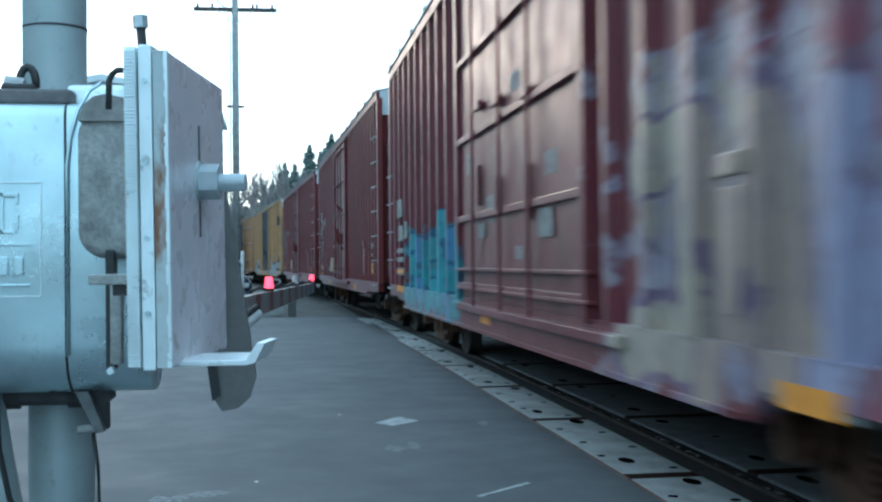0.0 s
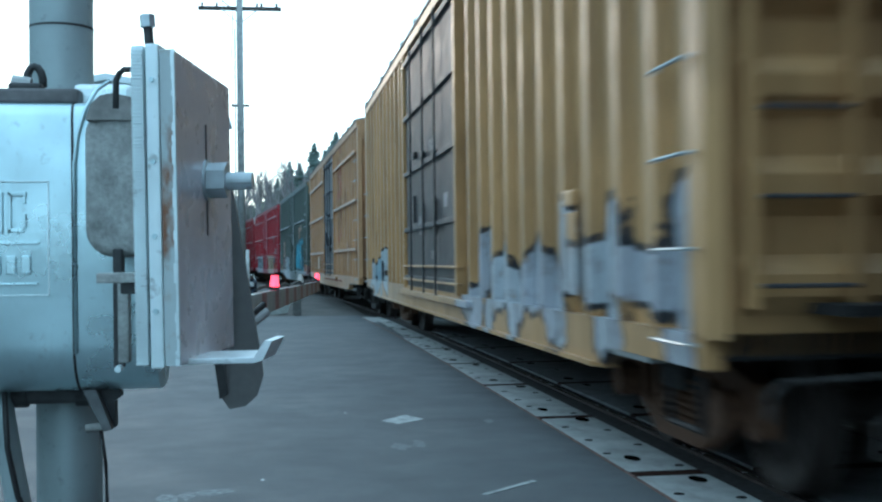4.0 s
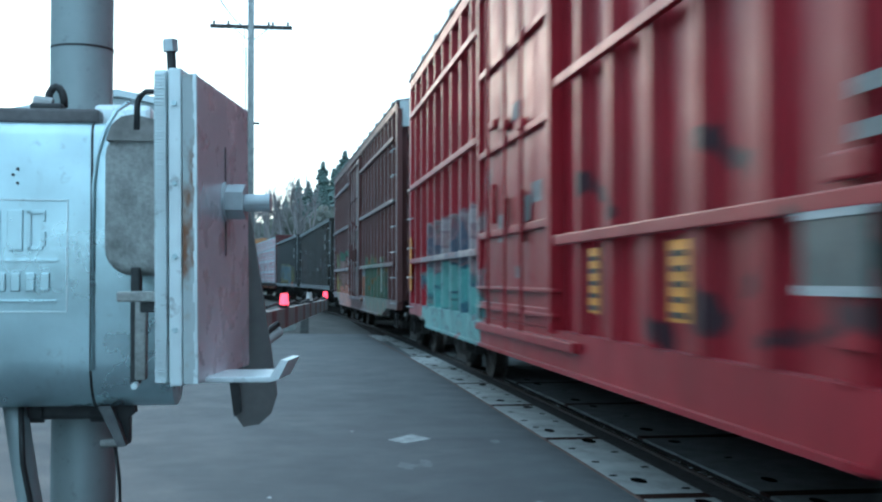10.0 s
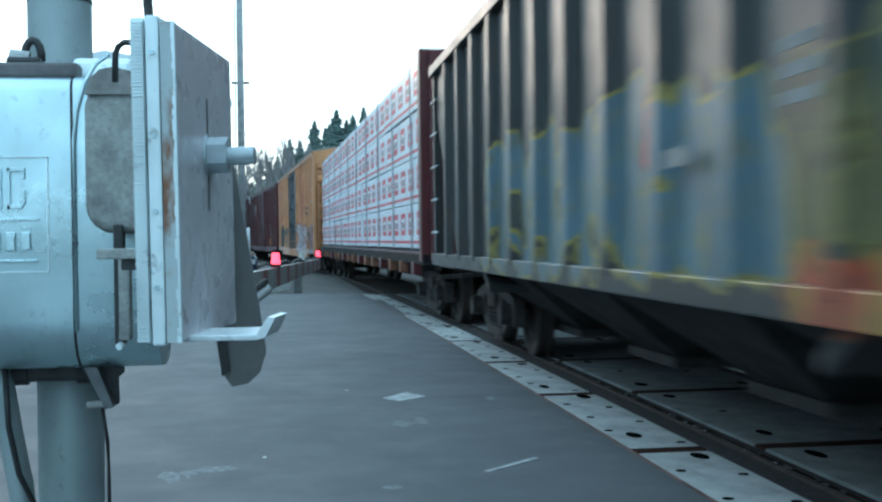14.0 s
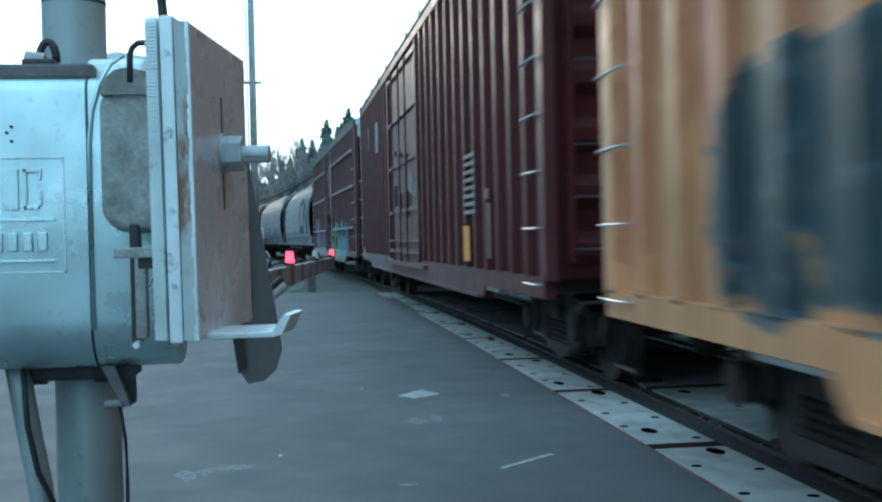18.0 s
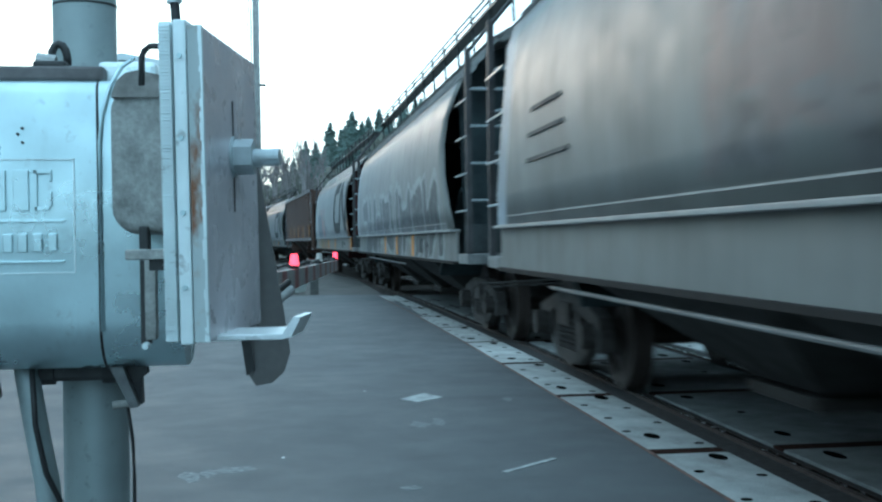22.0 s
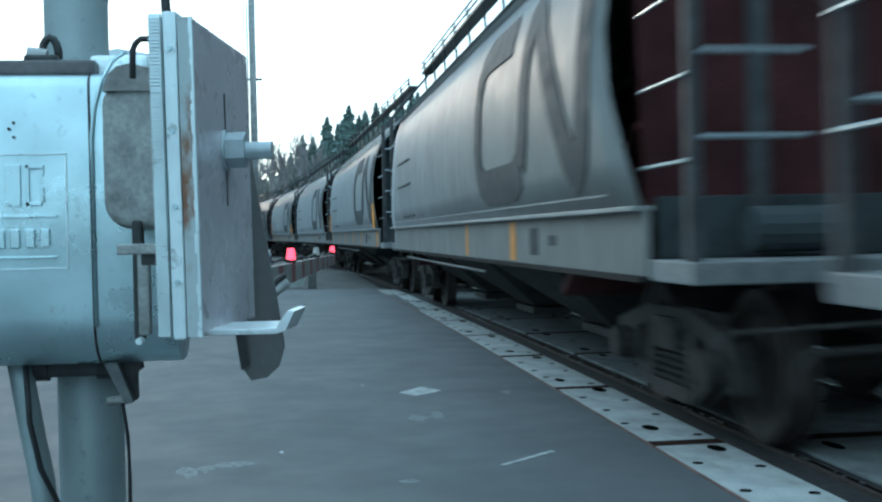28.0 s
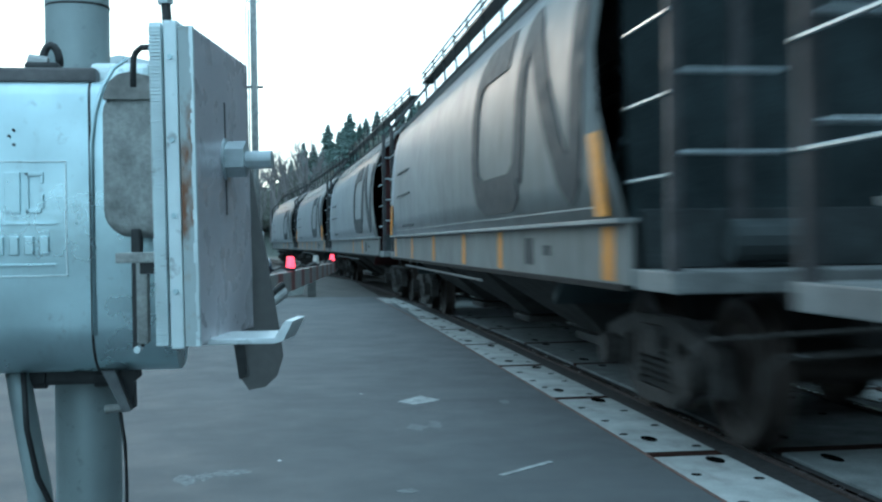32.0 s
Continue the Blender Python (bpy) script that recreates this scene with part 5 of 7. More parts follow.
        part("brake_wheel" if s < 0 else "end_ladder", shape(rod, (0.45, s * (hb + 0.12), 2.4), (0.45, s * (hb + 0.16), 2.4), 0.28, 20) if s < 0 else shape(box, 0.9, 1.3, hb + 0.1, hb + 0.13, 1.2, 2.4), M_UNDER, c)
    y = -hb + 2.3
    part("side_bracket", shape(box, -1.640, -1.595, y - 0.22, y + 0.02, 1.62, 1.72, 0.012), mat, c, "square bracket on the side")
    part("side_hatch", shape(box, -1.618, -1.600, y - 0.20, y + 0.03, 1.05, 1.58, 0.006), mat, c)
    for s in (-1, 1):
        for z in (1.15, 1.55, 1.95, 2.6, 3.2):
            part("end_rung", shape(rod, (-1.38, s * (hb + 0.14), z), (-0.92, s * (hb + 0.14), z), 0.011, 6), M_ENDFRAME, c)
        for x in (-1.40, -0.90):
            part("ladder_rail", shape(box, x - 0.02, x + 0.02, min(s * (hb + 0.06), s * (hb + 0.15)), max(s * (hb + 0.06), s * (hb + 0.15)), 1.05, 3.3), mat, c)
    roof = part("roof", shape(prism, [(-1.62, eave), (1.62, eave), (1.62, eave + 0.03), (0, eave + 0.30), (-1.62, eave + 0.03)], "y", -hb - 0.02, hb + 0.02), M_ROOF, c, "ribbed metal roof")
    for i in range(12):
        y = -hb + 0.5 + i * (2 * hb - 1.0) / 11
        part("roof_rib", shape(prism, [(-1.64, eave - 0.01), (1.64, eave - 0.01), (1.64, eave + 0.06), (0, eave + 0.33), (-1.64, eave + 0.06)], "y", y - 0.04, y + 0.04), M_ROOF, roof)
    part("underframe", shape(box, -0.35, 0.35, -hb, hb, 0.62, 1.0), M_UNDER, c)
    part("floor", shape(box, -1.5, 1.5, -hb, hb, sill - 0.02, sill + 0.1), M_UNDER, c)
    for y in (-2.6, 2.2):
        part("brake_tank", shape(rod, (-0.9, y, 0.72), (-0.9, y + 1.1, 0.72), 0.17, 14), M_UNDER, c)
    rungs(c, (-hb + 0.30,), sill + 0.05, eave - 0.6, 1.60, 0.44)
    rungs(c, (hb - 0.30,), sill + 0.05, sill + 1.9, 1.60, 0.44)
    for s in (-1, 1):
        part("stirrup", shape(tube, [(-1.57, s * (hb - 0.08), sill - 0.1), (-1.57, s * (hb - 0.08), 0.48), (-1.57, s * (hb - 0.5), 0.48), (-1.57, s * (hb - 0.5), sill - 0.1)], 0.018, 6), M_UNDER, c)
    if reflectors:
        for y in reflectors:
            part("reflector", shape(box, -1.606, -1.602, y - 0.23, y + 0.23, sill - 0.10, sill + 0.0), M_YELLOW, c, "yellow reflective strip")
    lettering(c, bars, 1.604, M_DULL_WHITE)
    running_gear(c, length, 2 * hb - 3.6, rusty)
    return c


def hopper_profile(extra=0.0):
    """Half outline of the rounded hopper body: offset and height."""
    return [(1.55, 1.40), (1.585, 1.7), (1.60, 2.1), (1.585, 2.5), (1.54, 2.85), (1.47, 3.10), (1.38, 3.33)]


def covered_hopper(name, label, length, mat, ring=True, tags=(), stripes=(), reflect=(), logo=True, end=None):
    c = thing(name, label, "hopper car", "cars of the freight train")
    hb = length / 2 - 1.25
    end = end or M_ENDDARK
    ht, hn = hb - 0.42, hb - 0.20  # the body stops short of its end platforms
    half = hopper_profile()
    for s in (-1, 1):
        bm = bmesh.new()
        n = 28
        cols = []
        for j in range(n + 1):
            u = -1 + 2 * j / n
            col = []
            for off, z in half:
                k = max(0.0, min(1.0, (z - 1.40) / 1.93))
                short = 0.62 * math.sin(math.pi * min(1, 0.15 + 0.85 * (1 - k))) ** 1.2 * (0.9 if z < 3 else 0.5)
                col.append(bm.verts.new((s * off, u * ((ht if u > 0 else hn) - short), z)))
            cols.append(col)
        for j in range(n):
            for k in range(len(half) - 1):
                bm.faces.new((cols[j][k], cols[j + 1][k], cols[j + 1][k + 1], cols[j][k + 1]))
        bmesh.ops.recalc_face_normals(bm, faces=bm.faces)
        if sum(f.normal.x * s for f in bm.faces) < 0:
            bmesh.ops.reverse_faces(bm, faces=bm.faces)
        bmesh.ops.solidify(bm, geom=list(bm.faces), thickness=0.01)
        part("side_sheet", bm, mat, c, "rounded grey side", True)
        # stepped roof edge
        for i, (o, z) in enumerate(((1.40, 3.33), (1.30, 3.46), (1.19, 3.59), (1.06, 3.72))):
            part("roof_step", shape(prism, [(s * o, z), (s * (o - 0.15), z + 0.14), (s * (o - 0.17), z + 0.08), (s * (o - 0.03), z - 0.03)], "y", -hn, ht), M_STEP, c, "pale stepped roof edge")
        part("roof_sheet", shape(prism, [(s * 1.06, 3.78), (s * 0.5, 4.10), (0, 4.16), (0, 4.0), (s * 0.9, 3.74)], "y", -hn, ht), mat, c)
        # side sill with its ledge
        part("side_sill", shape(box, min(s * 1.49, s * 1.52), max(s * 1.49, s * 1.52), -hn + 0.02, ht - 0.02, 1.00, 1.39), mat, c)
        part("ledge", shape(box, min(s * 1.47, s * 1.60), max(s * 1.47, s * 1.60), -hn + 0.02, ht - 0.02, 1.375, 1.405, 0.006), M_STEP, c, "pale ledge above the sill")
        part("seam_bead", shape(box, min(s * 1.550, s * 1.567), max(s * 1.550, s * 1.567), -hn + 0.65, ht - 0.65, 1.480, 1.492), M_STEP, c, "thin weld bead along the side")
        part("sill_flange", shape(box, min(s * 1.42, s * 1.56), max(s * 1.42, s * 1.56), -hn + 0.02, ht - 0.02, 0.97, 1.005), M_UNDER, c)
        # running board with a handrail
        part("running_board", shape(box, min(s * 0.66, s * 0.86), max(s * 0.66, s * 0.86), -hb - 0.3, hb + 0.3, 4.36, 4.40), M_GRATE, c, "steel running board")
        for i in range(13):
            y = -hb + i * 2 * hb / 12
            part("board_bracket", shape(rod, (s * 0.80, y, 3.95), (s * 0.84, y, 4.56), 0.02, 6), M_GRATE, c)
        for z in (4.47, 4.56):
            part("board_rail", shape(rod, (s * 0.86, -hb - 0.3, z), (s * 0.86, hb + 0.3, z), 0.014, 6), M_GRATE, c)
        # end frame: platform, posts, ladder and slope sheet
        y0, y1 = s * ((ht if s > 0 else hn) - 0.02), s * (hb + 0.48)
        be = ht if s > 0 else hn
        part("end_platform", shape(box, -1.5, 1.5, min(y0, y1), max(y0, y1), 0.98, 1.10, 0.01), M_ENDSILL, c, "end platform")
        for x in (-1.46, 1.46):
            part("end_post", shape(box, x - 0.035, x + 0.035, min(s * (hb + 0.36), s * (hb + 0.44)), max(s * (hb + 0.36), s * (hb + 0.44)), 1.10, 3.55), M_ENDFRAME, c)
            part("end_post", shape(box, x * 0.55 - 0.05, x * 0.55 + 0.05, s * (be - 0.1) - 0.04, s * (be - 0.1) + 0.04, 1.10, 3.7), M_ENDFRAME, c)
            part("end_stay", shape(rod, (x, s * (hb + 0.40), 3.5), (x * 0.5, s * (hb + 0.2), 4.36), 0.022, 6), M_ENDFRAME, c)
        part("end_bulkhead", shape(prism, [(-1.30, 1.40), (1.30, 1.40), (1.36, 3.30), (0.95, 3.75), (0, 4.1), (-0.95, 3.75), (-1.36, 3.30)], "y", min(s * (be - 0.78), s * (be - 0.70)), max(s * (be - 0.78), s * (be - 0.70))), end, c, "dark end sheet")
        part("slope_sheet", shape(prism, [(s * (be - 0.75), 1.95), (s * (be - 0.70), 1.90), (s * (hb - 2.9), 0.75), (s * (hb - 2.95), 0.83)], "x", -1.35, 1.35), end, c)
        for z in (1.62, 2.06, 2.50, 2.94):
            part("grab_bar", shape(rod, (-1.50, s * (hb + 0.42), z), (-1.50, s * (be - 0.12), z), 0.012, 6), M_GALV, c)
            part("grab_bar", shape(rod, (-1.44, s * (hb + 0.44), z + 0.12), (-0.85, s * (hb + 0.44), z + 0.12), 0.014, 6), M_GALV, c)
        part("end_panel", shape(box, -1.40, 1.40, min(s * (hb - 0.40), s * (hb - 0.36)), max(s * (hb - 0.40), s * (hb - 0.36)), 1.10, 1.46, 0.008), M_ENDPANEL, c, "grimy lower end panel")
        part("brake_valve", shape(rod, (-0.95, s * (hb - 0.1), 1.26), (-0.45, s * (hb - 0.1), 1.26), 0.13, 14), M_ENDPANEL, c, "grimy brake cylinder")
        part("draft_sill", shape(box, -0.3, 0.3, min(s * (hb - 2.9), s * (hb + 0.4)), max(s * (hb - 2.9), s * (hb + 0.4)), 0.66, 1.0), M_UNDER, c)
    for k in range(3):
        y = (k - 1) * 3.3
        bin_ = part("hopper_bin", bin_bm(y, 1.62, 1.0, 1.42), M_BIN, c, "dark discharge bin")
        part("outlet_gate", shape(box, -0.62, 0.62, y - 0.5, y + 0.5, 0.28, 0.36, 0.01), M_TRUCK, bin_)
    if logo:
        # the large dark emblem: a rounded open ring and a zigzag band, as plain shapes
        for pts in EMBLEM:
            bm = shape(emblem_band, pts)
            part("emblem", bm, M_EMBLEM, c, "large dark grey emblem on the side")
    part("brake_pipe", shape(rod, (-1.46, -2.0, 0.86), (-1.46, 5.8, 0.88), 0.016, 8), M_ENDSILL, c, "dull grey brake pipe below the sill")
    lettering(c, [(-4.75, 1.08, 0.30, 0.22), (-5.4, 1.16, 0.25, 0.08)], 1.522, M_EMBLEM)
    for y, w in reflect:
        part("reflector", shape(box, -1.526, -1.522, y - w / 2, y + w / 2, 1.02, 1.36), M_YELLOW, c, "yellow reflective strip")
    for y, z, l, h in stripes:
        part("lettering_bar", shape(box, -hopper_off(z) - 0.016, -hopper_off(z) - 0.004, y - l / 2, y + l / 2, z, z + h), M_EMBLEM, c)
    running_gear(c, length, 2 * hb - 2.4)
    return c


def hopper_off(z):
    half = hopper_profile()
    for (o0, z0), (o1, z1) in zip(half, half[1:]):
        if z0 <= z <= z1:
            return o0 + (o1 - o0) * (z - z0) / (z1 - z0)
    return half[0][0] if z < half[0][1] else half[-1][0]


EMBLEM = [  # centre lines of the open ring and of the zigzag band: place along the car, height
    [(-4.15, 2.98), (-2.95, 2.98), (-2.66, 2.88), (-2.56, 2.65), (-2.55, 1.98), (-2.66, 1.78), (-2.95, 1.70), (-4.30, 1.70), (-4.60, 1.80)],
    [(-4.62, 1.82), (-4.76, 2.10), (-4.82, 2.70), (-4.92, 2.95), (-5.08, 2.99), (-5.28, 2.85), (-6.22, 1.80), (-6.42, 1.68), (-6.58, 1.78), (-6.66, 2.05), (-6.70, 3.05)],
]


def emblem_band(bm, line, w=0.17):
    """A painted band that follows a line over the bulging side."""
    pts = []
    for (y0, z0), (y1, z1) in zip(line, line[1:]):
        n = max(2, int(math.hypot(y1 - y0, z1 - z0) / 0.12))
        pts += [Vector((y0 + (y1 - y0) * k / n, z0 + (z1 - z0) * k / n)) for k in range(n)]
    pts.append(Vector(line[-1]))
    prev, ks = None, (-1, -0.33, 0.33, 1)
    for i, p in enumerate(pts):
        d = (pts[min(i + 1, len(pts) - 1)] - pts[max(i - 1, 0)]).normalized()
        q = Vector((-d.y, d.x)) * w
        ring = [bm.verts.new((-hopper_off(p.y + q.y * k) - o, p.x + q.x * k, p.y + q.y * k)) for o, seq in ((0.014, ks), (0.006, ks[::-1])) for k in seq]
        if prev:
            for k in range(8):
                bm.faces.new((prev[k], prev[(k + 1) % 8], ring[(k + 1) % 8], ring[k]))
        else:
            bm.faces.new(ring[::-1])
        prev = ring
    bm.faces.new(prev)
    bmesh.ops.recalc_face_normals(bm, faces=bm.faces)


def bin_bm(y, reach, top, wide):
    """A funnel: an upturned pyramid from the sill down to its outlet."""
    bm = bmesh.new()
    a = [bm.verts.new((px, y + py, top)) for px, py in ((-wide, -reach), (wide, -reach), (wide, reach), (-wide, reach))]
    b = [bm.verts.new((px, y + py, 0.38)) for px, py in ((-0.58, -0.48), (0.58, -0.48), (0.58, 0.48), (-0.58, 0.48))]
    bm.faces.new(a)
    bm.faces.new(b[::-1])
    for q in range(4):
        bm.faces.new((a[q], b[q], b[(q + 1) % 4], a[(q + 1) % 4]))
    bmesh.ops.recalc_face_normals(bm, faces=bm.faces)
    return bm


def open_hopper(name, label, length, mat, top=3.45, low=1.05, bays=16, yellow=False, tags=None, slope=True):
    c = thing(name, label, "hopper car", "cars of the freight train")
    hb = length / 2 - 0.9
    for s in (-1, 1):
        part("side_sheet", shape(prism, [(-hb + 1.7, low), (hb - 1.7, low), (hb - 1.6, low + 0.05), (hb, top - 0.45), (hb, top), (-hb, top), (-hb, top - 0.45), (-hb + 1.6, low + 0.05)], "x", min(s * 1.50, s * 1.53), max(s * 1.50, s * 1.53)) if slope else
             shape(box, min(s * 1.50, s * 1.53), max(s * 1.50, s * 1.53), -hb + 1.2, hb - 1.2, low, top), mat, c)
        part("top_chord", shape(box, min(s * 1.46, s * 1.62), max(s * 1.46, s * 1.62), -hb, hb, top - 0.06, top + 0.06, 0.01), mat, c)
        part("side_sill", shape(box, min(s * 1.42, s * 1.60), max(s * 1.42, s * 1.60), -hb, hb, low - 0.10, low + 0.04, 0.01), mat, c)
        for i in range(bays + 1):
            y = -hb + 1.25 + (2 * hb - 2.5) * i / bays
            prof = [(s * 1.53, y - 0.10), (s * 1.61, y - 0.06), (s * 1.61, y + 0.06), (s * 1.53, y + 0.10)]
            part("side_stake", shape(prism, prof, "z", low, top - 0.05), mat, c)
        # end: slope sheet, corner posts, ladder rails
        part("slope_sheet", shape(prism, [(s * hb, top - 0.5), (s * hb, top - 0.58), (s * (hb - 3.4), 0.75), (s * (hb - 3.4), 0.83)], "x", -1.5, 1.5), mat, c)
        part("end_sheet", shape(box, -1.5, 1.5, min(s * (hb - 0.04), s * hb), max(s * (hb - 0.04), s * hb), top - 0.55, top), mat, c)
        for x in (-1.52, 1.52):
            part("corner_post", shape(box, x - 0.05, x + 0.05, s * (hb - 0.06) - 0.06, s * (hb - 0.06) + 0.06, 1.0, top), mat, c)
        for x in (-0.5, 0.5):
            part("end_strut", shape(box, x - 0.06, x + 0.06, s * (hb - 0.25) - 0.06, s * (hb - 0.25) + 0.06, 1.0, top - 0.6), mat, c)
        part("end_platform", shape(box, -1.5, 1.5, min(s * (hb - 1.2), s * (hb + 0.02)), max(s * (hb - 1.2), s * (hb + 0.02)), 0.92, 1.02), mat, c)
        part("draft_sill", shape(box, -0.3, 0.3, min(0, s * (hb + 0.1)), max(0, s * (hb + 0.1)), 0.66, 0.95), M_UNDER, c)
        for z in (1.35, 1.75, 2.15, 2.55, 2.95):
            part("grab_bar", shape(rod, (-1.60, s * (hb - 0.02), z), (-1.60, s * (hb - 0.55), z), 0.013, 6), M_GALV, c)
    # flat black slab spans the inside below the top chord
    part("load", shape(box, -1.46, 1.46, -hb + 0.8, hb - 0.8, top - 0.7, top - 0.5), M_UNDER, c, "black slab inside the open top")
    for y, reach in ((4.6, 2.2), (0.6, 1.9), (-3.2, 1.9)) if yellow else ((3.9, 1.5), (1.2, 1.2), (-1.2, 1.2), (-3.9, 1.5)):
        bin_ = part("hopper_bin", bin_bm(y, reach, low - 0.05, 1.45), M_BROWN_BIN if yellow else M_BIN, c, "sloping discharge bin")
        part("outlet_gate", shape(box, -0.62, 0.62, y - 0.55, y + 0.55, 0.30, 0.38, 0.01), M_GATE_RED if yellow else M_TRUCK, bin_, "rust red outlet gate" if yellow else "")
    if yellow:
        for i, y in enumerate((-7.15, -4.0, -1.28, 1.5, 4.3)):
            part("reflector", shape(box, -1.618, -1.612, y - 0.07, y + 0.07, low + 0.05, low + 0.62), M_YELLOW, c, "yellow reflective strip")
        lettering(c, [(-4.64, 1.58 + 0.09 * k, 0.30, 0.035) for k in range(4)], 1.614, M_WHITE)
    else:
        lettering(c, [(-hb + 3.3, 1.75 + 0.10 * k, 0.30, 0.05) for k in range(3)] + [(-hb + 4.6, 1.6, 0.3, 0.09), (-hb + 1.6, 2.6, 0.35, 0.2), (-hb + 1.6, 2.3, 0.35, 0.2)], 1.614, M_DULL_WHITE)
    running_gear(c, length, 2 * hb - 2.6)
    return c


def lumber_car(name, label, length):
    c = thing(name, label, "flatcar", "cars of the freight train")
    hb = length / 2 - 0.9
    part("deck", shape(box, -1.45, 1.45, -hb, hb, 0.95, 1.08, 0.01), M_FLATCAR, c)
    for s in (-1, 1):
        part("side_sill", shape(box, min(s * 1.35, s * 1.5), max(s * 1.35, s * 1.5), -hb, hb, 0.90, 1.05, 0.01), M_UNDER, c)
        for q in range(16):
            y = -hb + 0.9 + q * (2 * hb - 1.8) / 15
            part("winch", shape(box, min(s * 1.40, s * 1.53), max(s * 1.40, s * 1.53), y - 0.13, y + 0.13, 0.74, 0.93, 0.015), M_WINCH if q % 3 else M_FLATCAR, c, "small strap winch under the deck")
        e = part("bulkhead", shape(box, -1.52 if s < 0 else -1.22, 1.52 if s < 0 else 1.22, min(s * (hb - 0.28), s * (hb - 0.02)), max(s * (hb - 0.28), s * (hb - 0.02)), 0.95, 3.95, 0.02), M_FLATCAR, c, "dark red end bulkhead")
        for x in (-1.3, -0.45, 0.45, 1.3) if s < 0 else (-1.1, -0.4, 0.4, 1.1):
            part("bulkhead_post", shape(box, x - 0.09, x + 0.09, min(s * (hb - 0.02), s * (hb + 0.12)), max(s * (hb - 0.02), s * (hb + 0.12)), 0.95, 3.9, 0.01), M_FLATCAR, e)
        part("draft_sill", shape(box, -0.3, 0.3, min(0, s * (hb + 0.1)), max(0, s * (hb + 0.1)), 0.62, 0.95), M_UNDER, c)
    part("centre_beam", shape(box, -0.06, 0.06, -hb + 0.3, hb - 0.3, 1.08, 3.85), M_FLATCAR, c)
    part("belly", shape(prism, [(-hb * 0.75, 0.95), (-hb * 0.62, 0.5), (hb * 0.62, 0.5), (hb * 0.75, 0.95)], "x", -0.45, 0.45), M_UNDER, c)
    rr = random.Random(5)
    tiers, cols = 4, 5
    bl = (2 * hb - 0.44) / cols
    for s in (-1, 1):
        for k in range(cols):
            for j in range(tiers):
                y0 = -hb + 0.42 + k * bl
                z0 = 1.13 + j * 0.69
                jx = rr.uniform(-0.02, 0.02)
                b = part("lumber_pack", shape(box, min(s * (0.1 if k < cols - 1 else 1.24), s * 1.42 + jx), max(s * (0.1 if k < cols - 1 else 1.24), s * 1.42 + jx), y0 + rr.uniform(0.002, 0.012), y0 + bl - 0.006, z0, z0 + 0.672, 0.012), M_WRAP, c, "lumber pack in white wrap with red marks")
                if s < 0:
                    xo = -1.42 + jx - 0.004
                    part("print_band", shape(box, xo, xo + 0.006, y0 + 0.08, y0 + bl - 0.06, z0 + 0.07, z0 + 0.115), M_WRAP_RED, b)
                    m = 5
                    for q in range(m):
                        yy = y0 + bl * (q + 0.5) / m
                        for zz in (0.20, 0.47):
                            part("print_block", shape(box, xo, xo + 0.006, yy - 0.26, yy + 0.26, z0 + zz, z0 + zz + 0.085), M_WRAP_RED, b)
                        part("print_text", shape(box, xo, xo + 0.006, yy - 0.16, yy + 0.16, z0 + 0.31, z0 + 0.41), M_WRAP_GREY, b)
                        part("print_block", shape(box, xo, xo + 0.006, yy - 0.26, yy - 0.21, z0 + 0.28, z0 + 0.48), M_WRAP_RED, b)
                        part("print_block", shape(box, xo, xo + 0.006, yy + 0.21, yy + 0.26, z0 + 0.28, z0 + 0.48), M_WRAP_RED, b)
            for y in (y0 + bl * 0.25, y0 + bl * 0.75):
                part("strap", shape(box, min(s * 1.425, s * 1.45), max(s * 1.425, s * 1.45), y - 0.012, y + 0.012, 1.1, 3.9), M_STRAP, c)
    running_gear(c, length, 2 * hb - 3.8)
    return c


M_ROOF = plain("boxcar_roof", (0.30, 0.29, 0.28), 0.6, 0.2, 0.3, 1.5)
# roof steps, ledge and weld bead set paler than the grey body
M_STEP = plain("pale_edge_grey", (0.31, 0.31, 0.30), 0.5, 0.0, 0.3, 1.5)
M_GRATE = plain("running_board_steel", (0.06, 0.065, 0.065), 0.6, 0.3, 0.3, 5)
M_ENDSILL = plain("hopper_end_platform", (0.22, 0.22, 0.215), 0.6, 0.0, 0.4, 5)
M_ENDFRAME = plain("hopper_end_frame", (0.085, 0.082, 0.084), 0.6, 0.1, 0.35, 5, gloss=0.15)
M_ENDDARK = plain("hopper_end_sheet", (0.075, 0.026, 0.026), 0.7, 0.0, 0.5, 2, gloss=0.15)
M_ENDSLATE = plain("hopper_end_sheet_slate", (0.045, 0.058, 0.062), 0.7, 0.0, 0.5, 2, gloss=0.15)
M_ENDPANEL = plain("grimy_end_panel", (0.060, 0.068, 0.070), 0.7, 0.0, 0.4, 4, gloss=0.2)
M_BIN = plain("hopper_bin_grime", (0.052, 0.049, 0.046), 0.8, 0.0, 0.4, 3, gloss=0.15)
M_BROWN_BIN = plain("brown_bin_grime", (0.085, 0.066, 0.056), 0.8, 0.0, 0.4, 3, gloss=0.15)
M_GATE_RED = plain("rust_red_gate", (0.20, 0.055, 0.045), 0.7, 0.0, 0.4, 5)
M_EMBLEM = plain("emblem_dark_grey", (0.066, 0.071, 0.074), 0.65, 0.0, 0.3, 4, gloss=0.2)
M_DULL_WHITE = plain("dull_white_lettering", (0.26, 0.26, 0.25), 0.7, 0.0, 0.5, 7)
M_FAINT_WHITE = plain("faint_white_stencil", (0.30, 0.27, 0.27), 0.7, 0.0, 0.5, 9)
M_FLATCAR = car_paint("flatcar_paint", (0.11, 0.030, 0.032), 0.4, 0.2)
